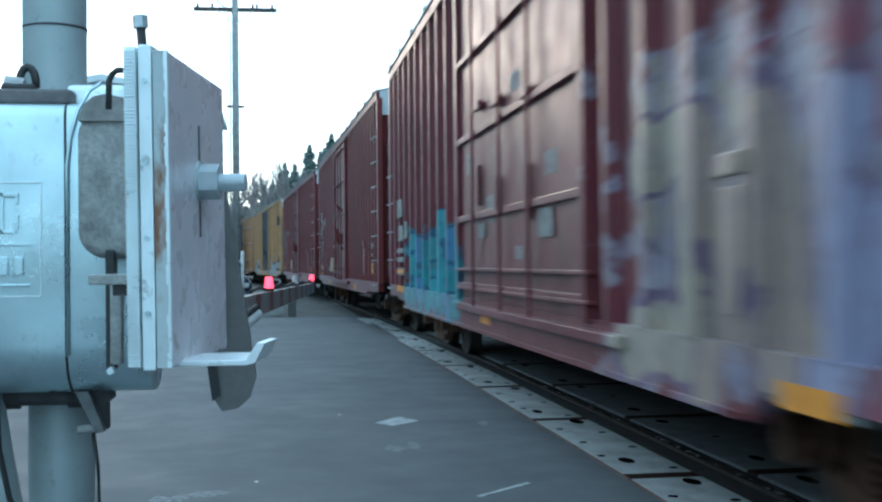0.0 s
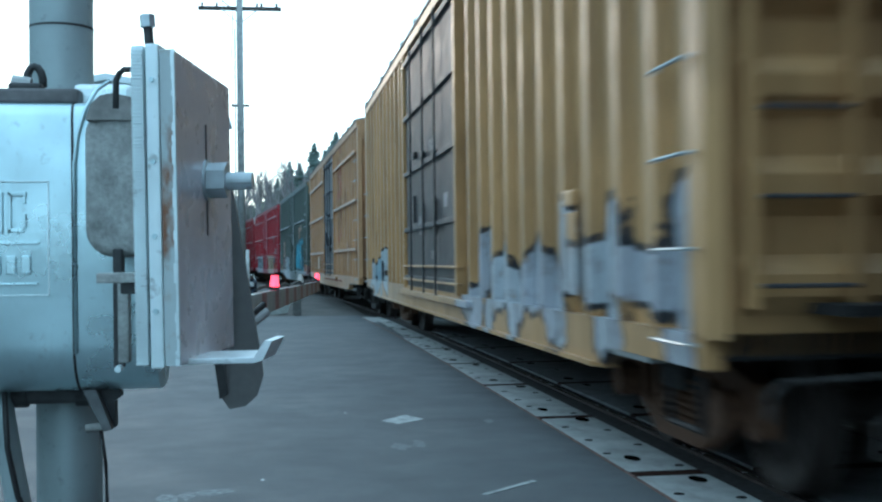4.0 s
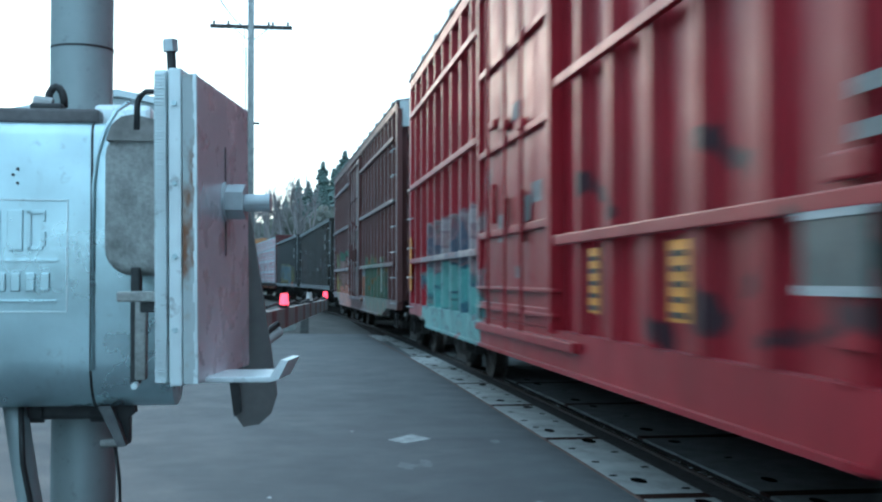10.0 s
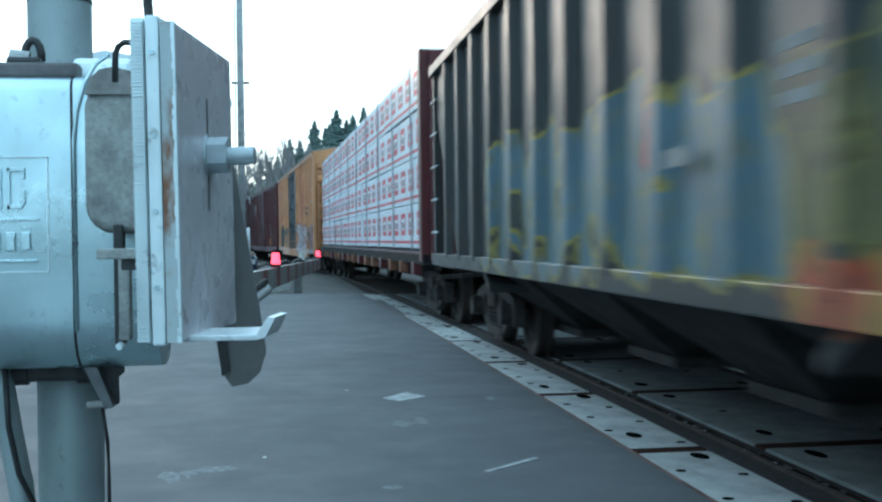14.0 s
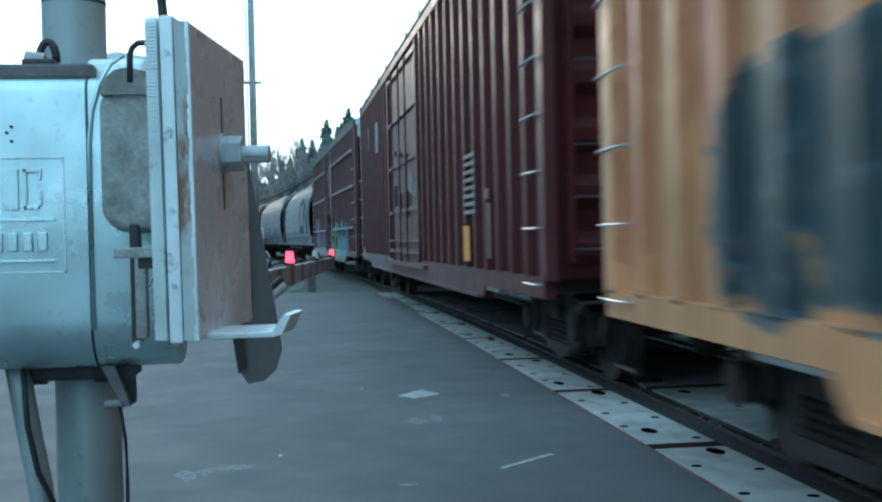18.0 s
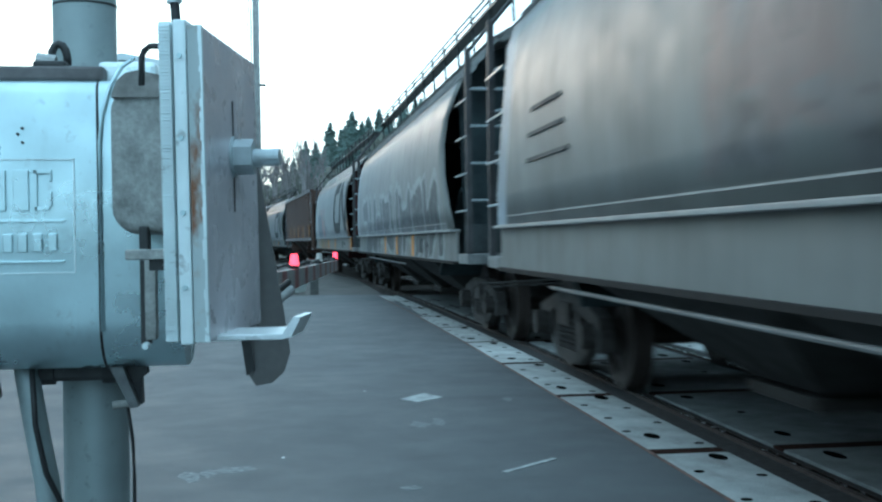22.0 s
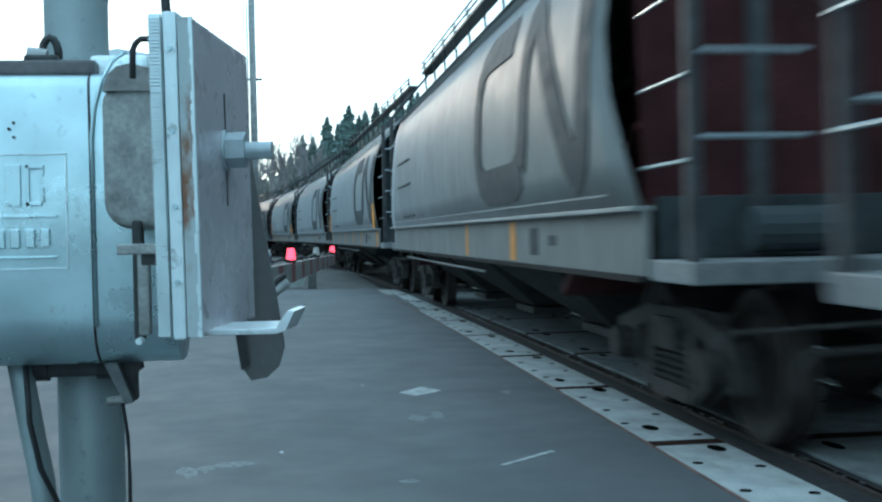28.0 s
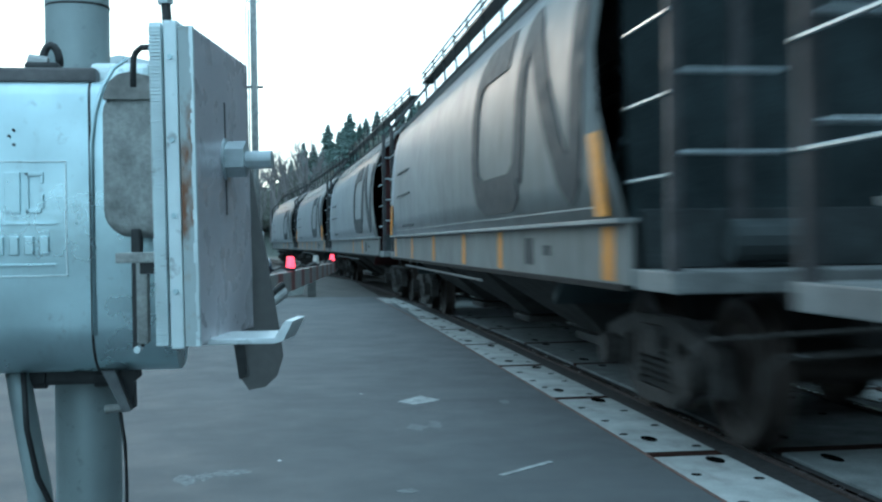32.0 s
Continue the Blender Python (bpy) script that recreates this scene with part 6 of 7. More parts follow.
M_WINCH = plain("rusty_winch", (0.22, 0.10, 0.055), 0.7, 0.1, 0.4, 8)
M_WRAP = plain("white_lumber_wrap", (0.76, 0.79, 0.83), 0.35, 0.0, 0.15, 4, 0.35, 14)
M_WRAP_RED = plain("wrap_red_print", (0.58, 0.055, 0.085), 0.45, 0.0, 0.25, 6)
M_WRAP_GREY = plain("wrap_grey_print", (0.32, 0.33, 0.34), 0.45, 0.0, 0.3, 8)
M_STRAP = plain("load_strap", (0.42, 0.43, 0.45), 0.6, 0.0, 0.2, 6)

MAROON, MAROON2, BROWN, YELLOW = (0.150, 0.034, 0.042), (0.140, 0.022, 0.023), (0.115, 0.045, 0.042), (0.46, 0.27, 0.11)
RED, TEAL, DARKHOP, GREY = (0.32, 0.013, 0.027), (0.080, 0.102, 0.088), (0.042, 0.044, 0.044), (0.245, 0.240, 0.228)
WHITE_T, BLUE_T, TEAL_T, PINK_T, CREAM_T, BLACK_T, GREEN_T, ORANGE_T = (0.46, 0.50, 0.52), (0.14, 0.22, 0.42), (0.07, 0.27, 0.29), (0.45, 0.24, 0.32), (0.46, 0.39, 0.28), (0.02, 0.02, 0.025), (0.075, 0.13, 0.07), (0.52, 0.20, 0.06)
# the places of the couplers along the line at the first moment, in metres
COUPLINGS = [1.3, 19.3, 36.9, 54.8, 75.1, 93.6, 110.7, 128.9, 146.9, 164.5, 181.0, 196.4, 221.2, 242.6, 263.7, 282.9, 301.7, 321.0, 338.7, 356.6, 375.2, 393.5, 411.5, 429.7, 447.8, 465.9, 484.0, 502.1]
LEN = [b - a for a, b in zip(COUPLINGS, COUPLINGS[1:])]
PAINTS = [
    car_paint("maroon_paint_a", MAROON, 0.25, 0.3, tags=[(-8.6, -4.1, 0.6, 2.3, [(0.37, 0.32, 0.36), (0.36, 0.29, 0.24), (0.31, 0.28, 0.36), (0.34, 0.27, 0.30), (0.38, 0.32, 0.27), (0.27, 0.25, 0.33), (0.36, 0.30, 0.27), (0.24, 0.07, 0.10)], (0.30, 0.26, 0.33)), (1.2, 5.9, 0.66, 1.72, [TEAL_T, (0.10, 0.26, 0.36), (0.09, 0.30, 0.34), (0.10, 0.17, 0.32), TEAL_T], (0.06, 0.24, 0.27))], seed=1, strokes=glyphs(-8.5, -4.3, 0.66, 2.0, 4, 0.17, [(0.40, 0.33, 0.26), (0.33, 0.31, 0.42), (0.36, 0.27, 0.22)], (0.16, 0.11, 0.17), 0.05, 3) + glyphs(1.0, 5.9, 0.70, 1.76, 6, 0.11, [TEAL_T, (0.13, 0.26, 0.42), (0.12, 0.36, 0.40)], (0.05, 0.13, 0.22), 0.035, 4)),
    car_paint("maroon_paint_b", MAROON2, 0.3, 0.25, seed=2),
    car_paint("maroon_paint_c", (0.15, 0.022, 0.023), 0.25, 0.3, seed=3),
    car_paint("yellow_paint_d", YELLOW, 0.2, 0.2, seed=4, strokes=glyphs(-9.0, -2.7, 0.66, 1.62, 5, 0.15, [(0.42, 0.42, 0.45), (0.46, 0.47, 0.49)], BLACK_T, 0.05, 5) + glyphs(5.0, 8.3, 0.68, 1.4, 3, 0.10, [WHITE_T, (0.3, 0.4, 0.46)], BLACK_T, 0.04, 6)),
    car_paint("yellow_paint_e", (0.47, 0.27, 0.13), 0.3, 0.3, tags=[(-4.4, -2.9, 1.6, 4.2, [(0.40, 0.17, 0.10), (0.38, 0.23, 0.11)], (0.38, 0.23, 0.11)), (2.2, 3.6, 0.9, 1.5, [(0.40, 0.19, 0.10), (0.38, 0.25, 0.14)], (0.38, 0.23, 0.11))], seed=5),
    car_paint("teal_paint_f", TEAL, 0.4, 0.3, tags=[(-5.4, -2.5, 0.95, 2.15, [(0.13, 0.37, 0.48), (0.13, 0.31, 0.40), (0.16, 0.39, 0.48), (0.14, 0.22, 0.24)], (0.10, 0.28, 0.38)), (1.0, 4.75, 0.5, 1.40, [(0.46, 0.53, 0.54), (0.38, 0.48, 0.52), (0.50, 0.55, 0.55), (0.14, 0.10, 0.11), (0.42, 0.49, 0.48)], (0.24, 0.10, 0.11)), (4.6, 5.5, 0.72, 1.46, [(0.22, 0.065, 0.08), (0.20, 0.08, 0.095), (0.36, 0.33, 0.33)], (0.22, 0.07, 0.08)), (3.9, 5.4, 1.5, 2.3, [(0.36, 0.25, 0.18), (0.26, 0.22, 0.17), (0.34, 0.34, 0.31)], (0.30, 0.22, 0.17)), (-4.7, -3.8, 2.25, 2.75, [(0.40, 0.27, 0.20), (0.36, 0.3, 0.25)], (0.40, 0.27, 0.20)), (-2.5, -2.0, 1.4, 2.0, [(0.42, 0.28, 0.08), (0.40, 0.26, 0.08)], (0.40, 0.26, 0.08)), (-8.3, -5.8, 0.6, 1.15, [(0.24, 0.09, 0.09), (0.3, 0.3, 0.3), (0.08, 0.12, 0.12)], (0.22, 0.10, 0.10))], seed=6, strokes=glyphs(1.1, 4.5, 0.56, 1.5, 4, 0.14, [(0.40, 0.45, 0.46), (0.30, 0.40, 0.44), (0.42, 0.46, 0.47)], (0.18, 0.09, 0.10), 0.04, 7) + [((0.50, 0.25, 0.07), (0.36, 0.20, 0.09), 0.12, 0.05, [(5.58, 1.20, 5.54, 1.52)])] + glyphs(-5.3, -2.6, 1.0, 2.1, 3, 0.16, [(0.13, 0.40, 0.52), (0.12, 0.33, 0.44)], (0.08, 0.20, 0.25), 0.04, 8)),
    car_paint("red_paint_g", RED, 0.12, 0.25, tags=[(-5.7, -1.8, 0.65, 1.68, [CREAM_T, (0.50, 0.46, 0.36), (0.46, 0.40, 0.30)], (0.42, 0.30, 0.24)), (1.6, 6.4, 0.6, 1.7, [WHITE_T, (0.34, 0.43, 0.47), WHITE_T, (0.05, 0.08, 0.09)], (0.38, 0.44, 0.47))], seed=7, strokes=glyphs(1.9, 5.9, 0.80, 1.62, 4, 0.07, [(0.10, 0.13, 0.15), (0.20, 0.27, 0.30)], (0.34, 0.42, 0.45), 0.03, 9) + glyphs(-5.4, -2.1, 0.85, 1.6, 4, 0.05, [(0.28, 0.22, 0.14), (0.34, 0.28, 0.20)], (0.42, 0.36, 0.27), 0.03, 10)),
    car_paint("red_paint_h", (0.31, 0.012, 0.025), 0.12, 0.3, tags=[(1.5, 6.2, 1.15, 2.05, [(0.30, 0.20, 0.21), (0.26, 0.17, 0.19), (0.33, 0.23, 0.23), (0.16, 0.11, 0.13)], (0.36, 0.28, 0.28)), (1.4, 6.5, 0.55, 1.38, [(0.19, 0.40, 0.37), (0.22, 0.43, 0.40), (0.17, 0.37, 0.35)], (0.12, 0.25, 0.25))],
              strokes=glyphs(1.6, 6.4, 0.64, 1.45, 5, 0.12, [(0.24, 0.47, 0.43), (0.19, 0.42, 0.39)], (0.06, 0.12, 0.16), 0.035, 11) + glyphs(1.8, 6.0, 1.5, 2.0, 4, 0.08, [(0.40, 0.33, 0.33), (0.10, 0.12, 0.17)], (0.24, 0.15, 0.17), 0.03, 12) + [((0.05, 0.02, 0.03), (0.10, 0.015, 0.025), 0.025, 0.02, [(-3.9, 1.36, -4.5, 1.10), (-4.5, 1.10, -4.9, 1.30), (-5.0, 1.02, -5.9, 1.16), (-4.2, 1.98, -4.8, 1.80), (-3.4, 1.2, -3.8, 0.95), (-5.4, 1.5, -6.2, 1.3), (-2.2, 1.9, -2.9, 1.7)])], seed=8),
    car_paint("brown_paint_i", BROWN, 0.4, 0.3, tags=[(-6.2, -1.6, 0.65, 1.75, [GREEN_T, (0.10, 0.05, 0.045), (0.11, 0.12, 0.10), (0.07, 0.11, 0.06), (0.11, 0.06, 0.05), (0.16, 0.15, 0.13)], (0.13, 0.10, 0.07)), (1.7, 6.7, 1.0, 1.66, [(0.40, 0.17, 0.13), (0.12, 0.055, 0.05), (0.24, 0.20, 0.12), (0.22, 0.18, 0.17)], (0.20, 0.08, 0.06)), (1.4, 6.1, 0.45, 1.16, [(0.60, 0.25, 0.17), (0.62, 0.27, 0.19), (0.58, 0.24, 0.16), (0.20, 0.14, 0.13)], (0.46, 0.20, 0.15)), (5.7, 6.7, 0.6, 2.0, [(0.20, 0.25, 0.12), (0.40, 0.30, 0.08), (0.22, 0.27, 0.13)], (0.2, 0.2, 0.1)), (-2.1, -1.4, 0.7, 1.5, [(0.40, 0.16, 0.10), (0.30, 0.32, 0.36)], (0.4, 0.35, 0.3))], seed=9, strokes=glyphs(2.2, 6.3, 1.16, 1.86, 4, 0.13, [(0.34, 0.22, 0.20), (0.28, 0.17, 0.15)], (0.14, 0.06, 0.05), 0.04, 13) + [((0.07, 0.17, 0.11), (0.05, 0.10, 0.08), 0.07, 0.03, [(2.5, 1.93, 3.4, 1.98), (3.5, 1.84, 4.2, 1.86), (4.2, 1.95, 4.9, 1.92), (5.0, 1.92, 5.6, 1.95)])] + glyphs(-6.3, -2.0, 0.66, 1.62, 4, 0.17, [(0.07, 0.13, 0.09), (0.09, 0.15, 0.10)], (0.17, 0.12, 0.05), 0.05, 14)),
    car_paint("dark_hopper_paint_j", (0.046, 0.044, 0.039), 0.7, 0.6, 0.5, tags=[(-6.0, -3.0, 1.4, 2.4, [(0.07, 0.068, 0.065), (0.045, 0.04, 0.037), (0.06, 0.045, 0.04)], (0.045, 0.045, 0.045)), (3.0, 6.5, 1.3, 2.6, [(0.075, 0.06, 0.055), (0.05, 0.045, 0.045)], (0.045, 0.045, 0.045))], seed=10),
    car_paint("dark_hopper_paint_k", (0.050, 0.052, 0.052), 0.3, 0.3, tags=[(-5.4, -3.2, 1.15, 1.95, [(0.07, 0.08, 0.06), (0.06, 0.07, 0.06), (0.15, 0.14, 0.06)], (0.22, 0.19, 0.06)), (-4.6, -3.3, 0.88, 1.22, [(0.38, 0.10, 0.05), (0.34, 0.20, 0.05)], (0.3, 0.12, 0.05))],
              strokes=glyphs(-3.2, 3.2, 1.02, 2.02, 7, 0.21, [(0.125, 0.18, 0.215), (0.14, 0.195, 0.235)], (0.30, 0.25, 0.07), 0.032, 15) + [((0.36, 0.06, 0.04), (0.05, 0.05, 0.05), 0.10, 0.02, [(-1.55, 1.72, -1.62, 2.0)]), ((0.07, 0.075, 0.07), (0.30, 0.25, 0.06), 0.07, 0.03, [(0.2, 1.35, 0.5, 1.55), (-0.7, 1.1, -0.4, 1.3), (1.6, 1.3, 1.8, 1.5)])], seed=11),
    None,
    car_paint("yellow_paint_m", (0.60, 0.30, 0.135), 0.3, 0.3, tags=[(-6.5, -2.4, 0.72, 1.95, [(0.56, 0.50, 0.49), (0.52, 0.45, 0.45), (0.52, 0.36, 0.22), (0.58, 0.53, 0.53), (0.30, 0.10, 0.12), (0.50, 0.45, 0.47), (0.54, 0.48, 0.46)], (0.26, 0.07, 0.10)), (-9.6, -7.2, 0.70, 1.75, [(0.40, 0.27, 0.26), (0.36, 0.30, 0.32), (0.24, 0.19, 0.16), (0.38, 0.20, 0.19)], (0.2, 0.15, 0.17)), (5.4, 7.9, 0.95, 1.85, [(0.06, 0.085, 0.095), (0.05, 0.08, 0.09), (0.34, 0.21, 0.10)], (0.08, 0.12, 0.13))], seed=12, strokes=glyphs(-6.4, -2.3, 0.74, 1.86, 5, 0.16, [(0.56, 0.52, 0.52), (0.50, 0.47, 0.48)], (0.28, 0.11, 0.13), 0.04, 16) + glyphs(6.3, 8.1, 0.95, 1.95, 2, 0.20, [(0.06, 0.085, 0.095), (0.05, 0.07, 0.08)], (0.09, 0.13, 0.14), 0.04, 17) + glyphs(3.2, 6.2, 1.0, 1.8, 3, 0.12, [(0.12, 0.15, 0.16), (0.20, 0.17, 0.12)], (0.30, 0.20, 0.10), 0.03, 18) + [((0.50, 0.16, 0.10), (0.54, 0.24, 0.12), 0.16, 0.14, [(8.1, 2.0, 8.1, 4.2), (9.3, 1.3, 9.2, 4.2), (7.0, 2.3, 7.0, 4.2), (-4.3, 2.2, -4.3, 4.2), (-5.2, 2.2, -5.2, 4.2)])]),
    car_paint("maroon_paint_n", (0.082, 0.016, 0.019), 0.35, 0.3, seed=13, gloss=0.14, strokes=[((0.17, 0.028, 0.028), (0.11, 0.02, 0.022), 0.06, 0.10, [(1.9, 1.0, 1.9, 3.9), (0.4, 1.2, 0.45, 3.8), (-1.1, 1.1, -1.1, 3.6), (-2.6, 1.0, -2.55, 3.9), (3.4, 1.2, 3.4, 3.6)]), ((0.10, 0.055, 0.055), (0.09, 0.04, 0.04), 0.13, 0.06, [(1.2, 1.35, 1.2, 1.75), (-0.3, 1.5, -0.3, 1.95), (-1.9, 1.3, -1.9, 1.8), (1.2, 2.4, 1.2, 2.7), (-0.3, 2.6, -0.3, 2.9)])]),
    car_paint("maroon_paint_o", (0.105, 0.036, 0.038), 0.35, 0.3, tags=[(1.8, 7.6, 0.6, 1.62, [(0.40, 0.34, 0.44), (0.36, 0.24, 0.30), (0.38, 0.33, 0.42), (0.20, 0.36, 0.38), (0.18, 0.10, 0.13), (0.38, 0.30, 0.34)], (0.20, 0.16, 0.22)), (5.4, 7.7, 1.6, 2.05, [(0.18, 0.33, 0.36), (0.36, 0.33, 0.33), (0.30, 0.18, 0.18)], (0.30, 0.22, 0.24))], seed=14, strokes=glyphs(-3.7, -1.4, 0.66, 1.70, 3, 0.17, [(0.27, 0.40, 0.24), (0.30, 0.42, 0.28)], (0.13, 0.22, 0.17), 0.04, 19) + [((0.50, 0.25, 0.09), (0.36, 0.08, 0.06), 0.20, 0.06, [(-5.7, 1.35, -6.0, 1.05)]), ((0.17, 0.40, 0.46), (0.08, 0.22, 0.30), 0.22, 0.04, [(-4.0, 0.85, -4.2, 1.55), (-4.9, 0.75, -5.2, 1.60), (-4.2, 1.1, -5.6, 1.0)])]),
] + [car_paint("grey_hopper_paint_" + k, (GREY[0] * s, GREY[1] * s, GREY[2] * s * 0.99), 0.25, 0.15, 0.44, tags=t, seed=20 + i, gloss=0.14, dents=0.018, strokes=g) for i, (k, s, t, g) in enumerate((
    ("p", 0.95, [(-5.0, -3.6, 1.6, 2.5, [(0.26, 0.17, 0.14), (0.23, 0.20, 0.19)], (0.22, 0.2, 0.19)), (0.0, 2.0, 1.5, 2.6, [(0.24, 0.18, 0.17), (0.21, 0.2, 0.2)], (0.21, 0.2, 0.19))], ()), ("q", 0.90, [], glyphs(-7.0, 5.6, 0.98, 2.16, 8, 0.21, [(0.040, 0.045, 0.047), (0.055, 0.060, 0.062)], (0.34, 0.35, 0.35), 0.12, 22)),
    ("r", 0.95, [(1.2, 6.2, 1.40, 2.15, [(0.05, 0.055, 0.06), (0.045, 0.05, 0.05), (0.06, 0.065, 0.07), (0.05, 0.055, 0.06), (0.22, 0.20, 0.21)], (0.03, 0.03, 0.035)), (0.4, 5.5, 0.9, 1.42, [(0.13, 0.19, 0.10), (0.14, 0.20, 0.13), (0.36, 0.09, 0.05), (0.20, 0.22, 0.10), (0.15, 0.20, 0.17), (0.12, 0.13, 0.13)], (0.30, 0.13, 0.06)), (4.9, 6.4, 1.0, 2.0, [(0.45, 0.22, 0.12), (0.26, 0.26, 0.26)], (0.26, 0.26, 0.26)), (1.5, 4.8, 2.1, 2.5, [(0.16, 0.18, 0.11), (0.34, 0.14, 0.11), (0.28, 0.22, 0.26)], (0.2, 0.2, 0.2)), (-8.3, -6.8, 1.0, 1.9, [(0.34, 0.17, 0.09), (0.24, 0.23, 0.22)], (0.24, 0.2, 0.18))], [((0.060, 0.068, 0.076), (0.04, 0.045, 0.05), 0.30, 0.03, [(5.0, 1.78, 3.2, 1.78), (5.0, 1.95, 3.2, 1.9)]), ((0.40, 0.40, 0.41), (0.32, 0.32, 0.33), 0.16, 0.06, [(6.3, 1.5, 6.0, 2.5), (5.7, 1.5, 5.6, 2.1)]), ((0.34, 0.10, 0.07), (0.20, 0.12, 0.08), 0.15, 0.03, [(3.0, 2.1, 2.6, 1.5), (2.4, 2.0, 2.1, 1.5)]), ((0.12, 0.19, 0.10), (0.3, 0.12, 0.06), 0.10, 0.03, [(2.3, 2.2, 1.8, 1.8), (4.6, 1.1, 4.2, 1.3), (3.1, 1.1, 3.0, 1.3)]), ((0.36, 0.11, 0.06), (0.2, 0.2, 0.1), 0.09, 0.03, [(3.7, 1.08, 3.6, 1.3), (2.6, 1.08, 2.5, 1.3), (2.0, 1.08, 1.9, 1.3)])])))] + [
    car_paint("brown_hopper_paint", (0.115, 0.070, 0.055), 0.35, 0.3, seed=30)] + [car_paint("grey_hopper_paint_" + str(i), (GREY[0] * s, GREY[1] * s, GREY[2] * s), 0.25, 0.15, 0.44, seed=40 + i, gloss=0.14, dents=0.018) for i, s in enumerate((0.95, 1.0, 0.9, 0.98))]
M_DOOR_BLACK = car_paint("black_door_paint", (0.035, 0.037, 0.04), 0.3, 0.25, 0.5, seed=50)
M_DOOR_BLUE = car_paint("dark_blue_door_paint", (0.04, 0.045, 0.055), 0.3, 0.25, 0.5, seed=51)

TRAIN = []


def placard(car, y, z, w=0.6, h=0.3):
    """A dark framed placard holder on the side."""
    p = part("placard", shape(box, -1.628, -1.60, y - w / 2, y + w / 2, z, z + h, 0.004), M_PLACARD, car, "grey placard in a pale frame")
    for dz in (0.0, h - 0.03):
        part("placard_rim", shape(box, -1.634, -1.626, y - w / 2 - 0.02, y + w / 2 + 0.02, z + dz, z + dz + 0.035), M_WHITE, p)


def labels(car, rows, off=1.604):
    for y, z, w, h in rows:
        part("warning_label", shape(box, -off - 0.005, -off + 0.001, y - w / 2, y + w / 2, z, z + h), M_YELLOW, car, "yellow painted label")


def plywood(car):
    part("plywood_patch", shape(box, -1.632, -1.60, 2.08, 2.72, 1.05, 1.42), M_PLY, car, "bare plywood patch")
    part("plywood_patch", shape(box, -1.630, -1.60, 2.724, 2.92, 1.14, 1.25), M_PLY, car)


M_PLY = plain("bare_plywood", (0.46, 0.33, 0.21), 0.7, 0, 0.2, 6)
M_PLACARD = plain("placard_grey", (0.10, 0.12, 0.115), 0.5, 0.1, 0.3, 8)
c = boxcar("boxcar", "maroon boxcar with large pale lilac graffiti and a teal tag", LEN[0], PAINTS[0], door=(-1.3, 4.8), bars=[(6.54, 1.95, 0.62, 0.26), (6.45, 1.60, 0.62, 0.22), (5.75, 1.62, 0.3, 0.24), (6.5, 1.42, 0.8, 0.07), (6.5, 1.29, 0.8, 0.07), (6.5, 1.185, 0.85, 0.02), (6.5, 1.10, 0.85, 0.02), (-2.6, 1.45, 0.4, 0.2), (-0.2, 1.5, 0.3, 0.12)], post=0.66, rusty=True, reflectors=(-0.3, -6.5))
labels(c, [(6.5, 1.125, 0.85, 0.055), (6.5, 0.85, 0.9, 0.09)])
TRAIN.append(c)
c = boxcar("boxcar", "dark red ribbed boxcar with a plywood patch and small white lettering", LEN[1], PAINTS[1], door=(-0.1, 3.2), belly=(6.2, 0.69, 0.1), post=0.50, cap=M_GALV_ROOF, rusty=True, reflectors=(3.5, -3.6),
           bars=[(-6.98, 1.55, 0.24, 0.10), (-6.98, 1.4, 0.24, 0.05)] + [(6.5, 2.5, 0.4, 0.28), (5.8, 2.3, 0.4, 0.22), (5.0, 2.35, 0.45, 0.24), (6.5, 2.1, 0.4, 0.24)] + [(6.5, 1.85 - 0.09 * k, 0.3, 0.045) for k in range(6)] + [(5.85, 2.0 - 0.12 * k, 0.35, 0.05) for k in range(5)] + [(5.85, 1.1 + 0.05 * k, 0.4, 0.03) for k in range(4)] + [(3.5, 1.06, 0.5, 0.1)])
plywood(c)
labels(c, [(6.4, 1.08, 0.3, 0.16), (6.4, 0.9, 0.3, 0.12), (-7.0, 1.08, 0.2, 0.2)])
TRAIN.append(c)
c = boxcar("boxcar", "dark red ribbed boxcar with a plywood patch and white lettering", LEN[2], PAINTS[2], door=(0.0, 3.3), belly=(5.6, 0.62, 0.1), post=0.50, cap=M_GALV_ROOF, reflectors=(3.4, 1.1, -3.8),
           bars=[(6.6, 2.7 - 0.2 * k, 0.35, 0.1) for k in range(5)] + [(5.5, 2.6 - 0.22 * k, 0.4, 0.12) for k in range(7)] + [(4.6, 2.45, 0.3, 0.16), (3.9, 2.5, 0.35, 0.2), (-6.9, 1.4, 0.2, 0.12), (-6.9, 1.25, 0.2, 0.06)])
plywood(c)
labels(c, [(6.5, 1.0, 0.25, 0.2), (-6.9, 1.0, 0.2, 0.14)])
TRAIN.append(c)
c = boxcar("boxcar", "yellow boxcar with a wide black door and grey graffiti", LEN[3], PAINTS[3], M_DOOR_BLACK, (-0.1, 4.8), belly=(7.6, 0.64, 0.12), post=0.60, cap=M_GALV_ROOF, rusty=True, eave=4.4)
lettering(c, [(-8.0, 3.15, 1.6, 0.10), (-8.0, 3.5, 1.6, 0.10), (-7.5, 3.25, 0.25, 0.25), (-8.1, 3.25, 0.25, 0.25), (-8.6, 3.25, 0.2, 0.25)], 1.604, M_BLACK)
TRAIN.append(c)
c = boxcar("boxcar", "faded yellow boxcar with a dark blue plug door", LEN[4], PAINTS[4], M_DOOR_BLUE, (-0.35, 3.7), belts=(1.56, 2.66, 3.74), post=0.62, eave=4.4, belly=(6.0, 0.61, 0.12))
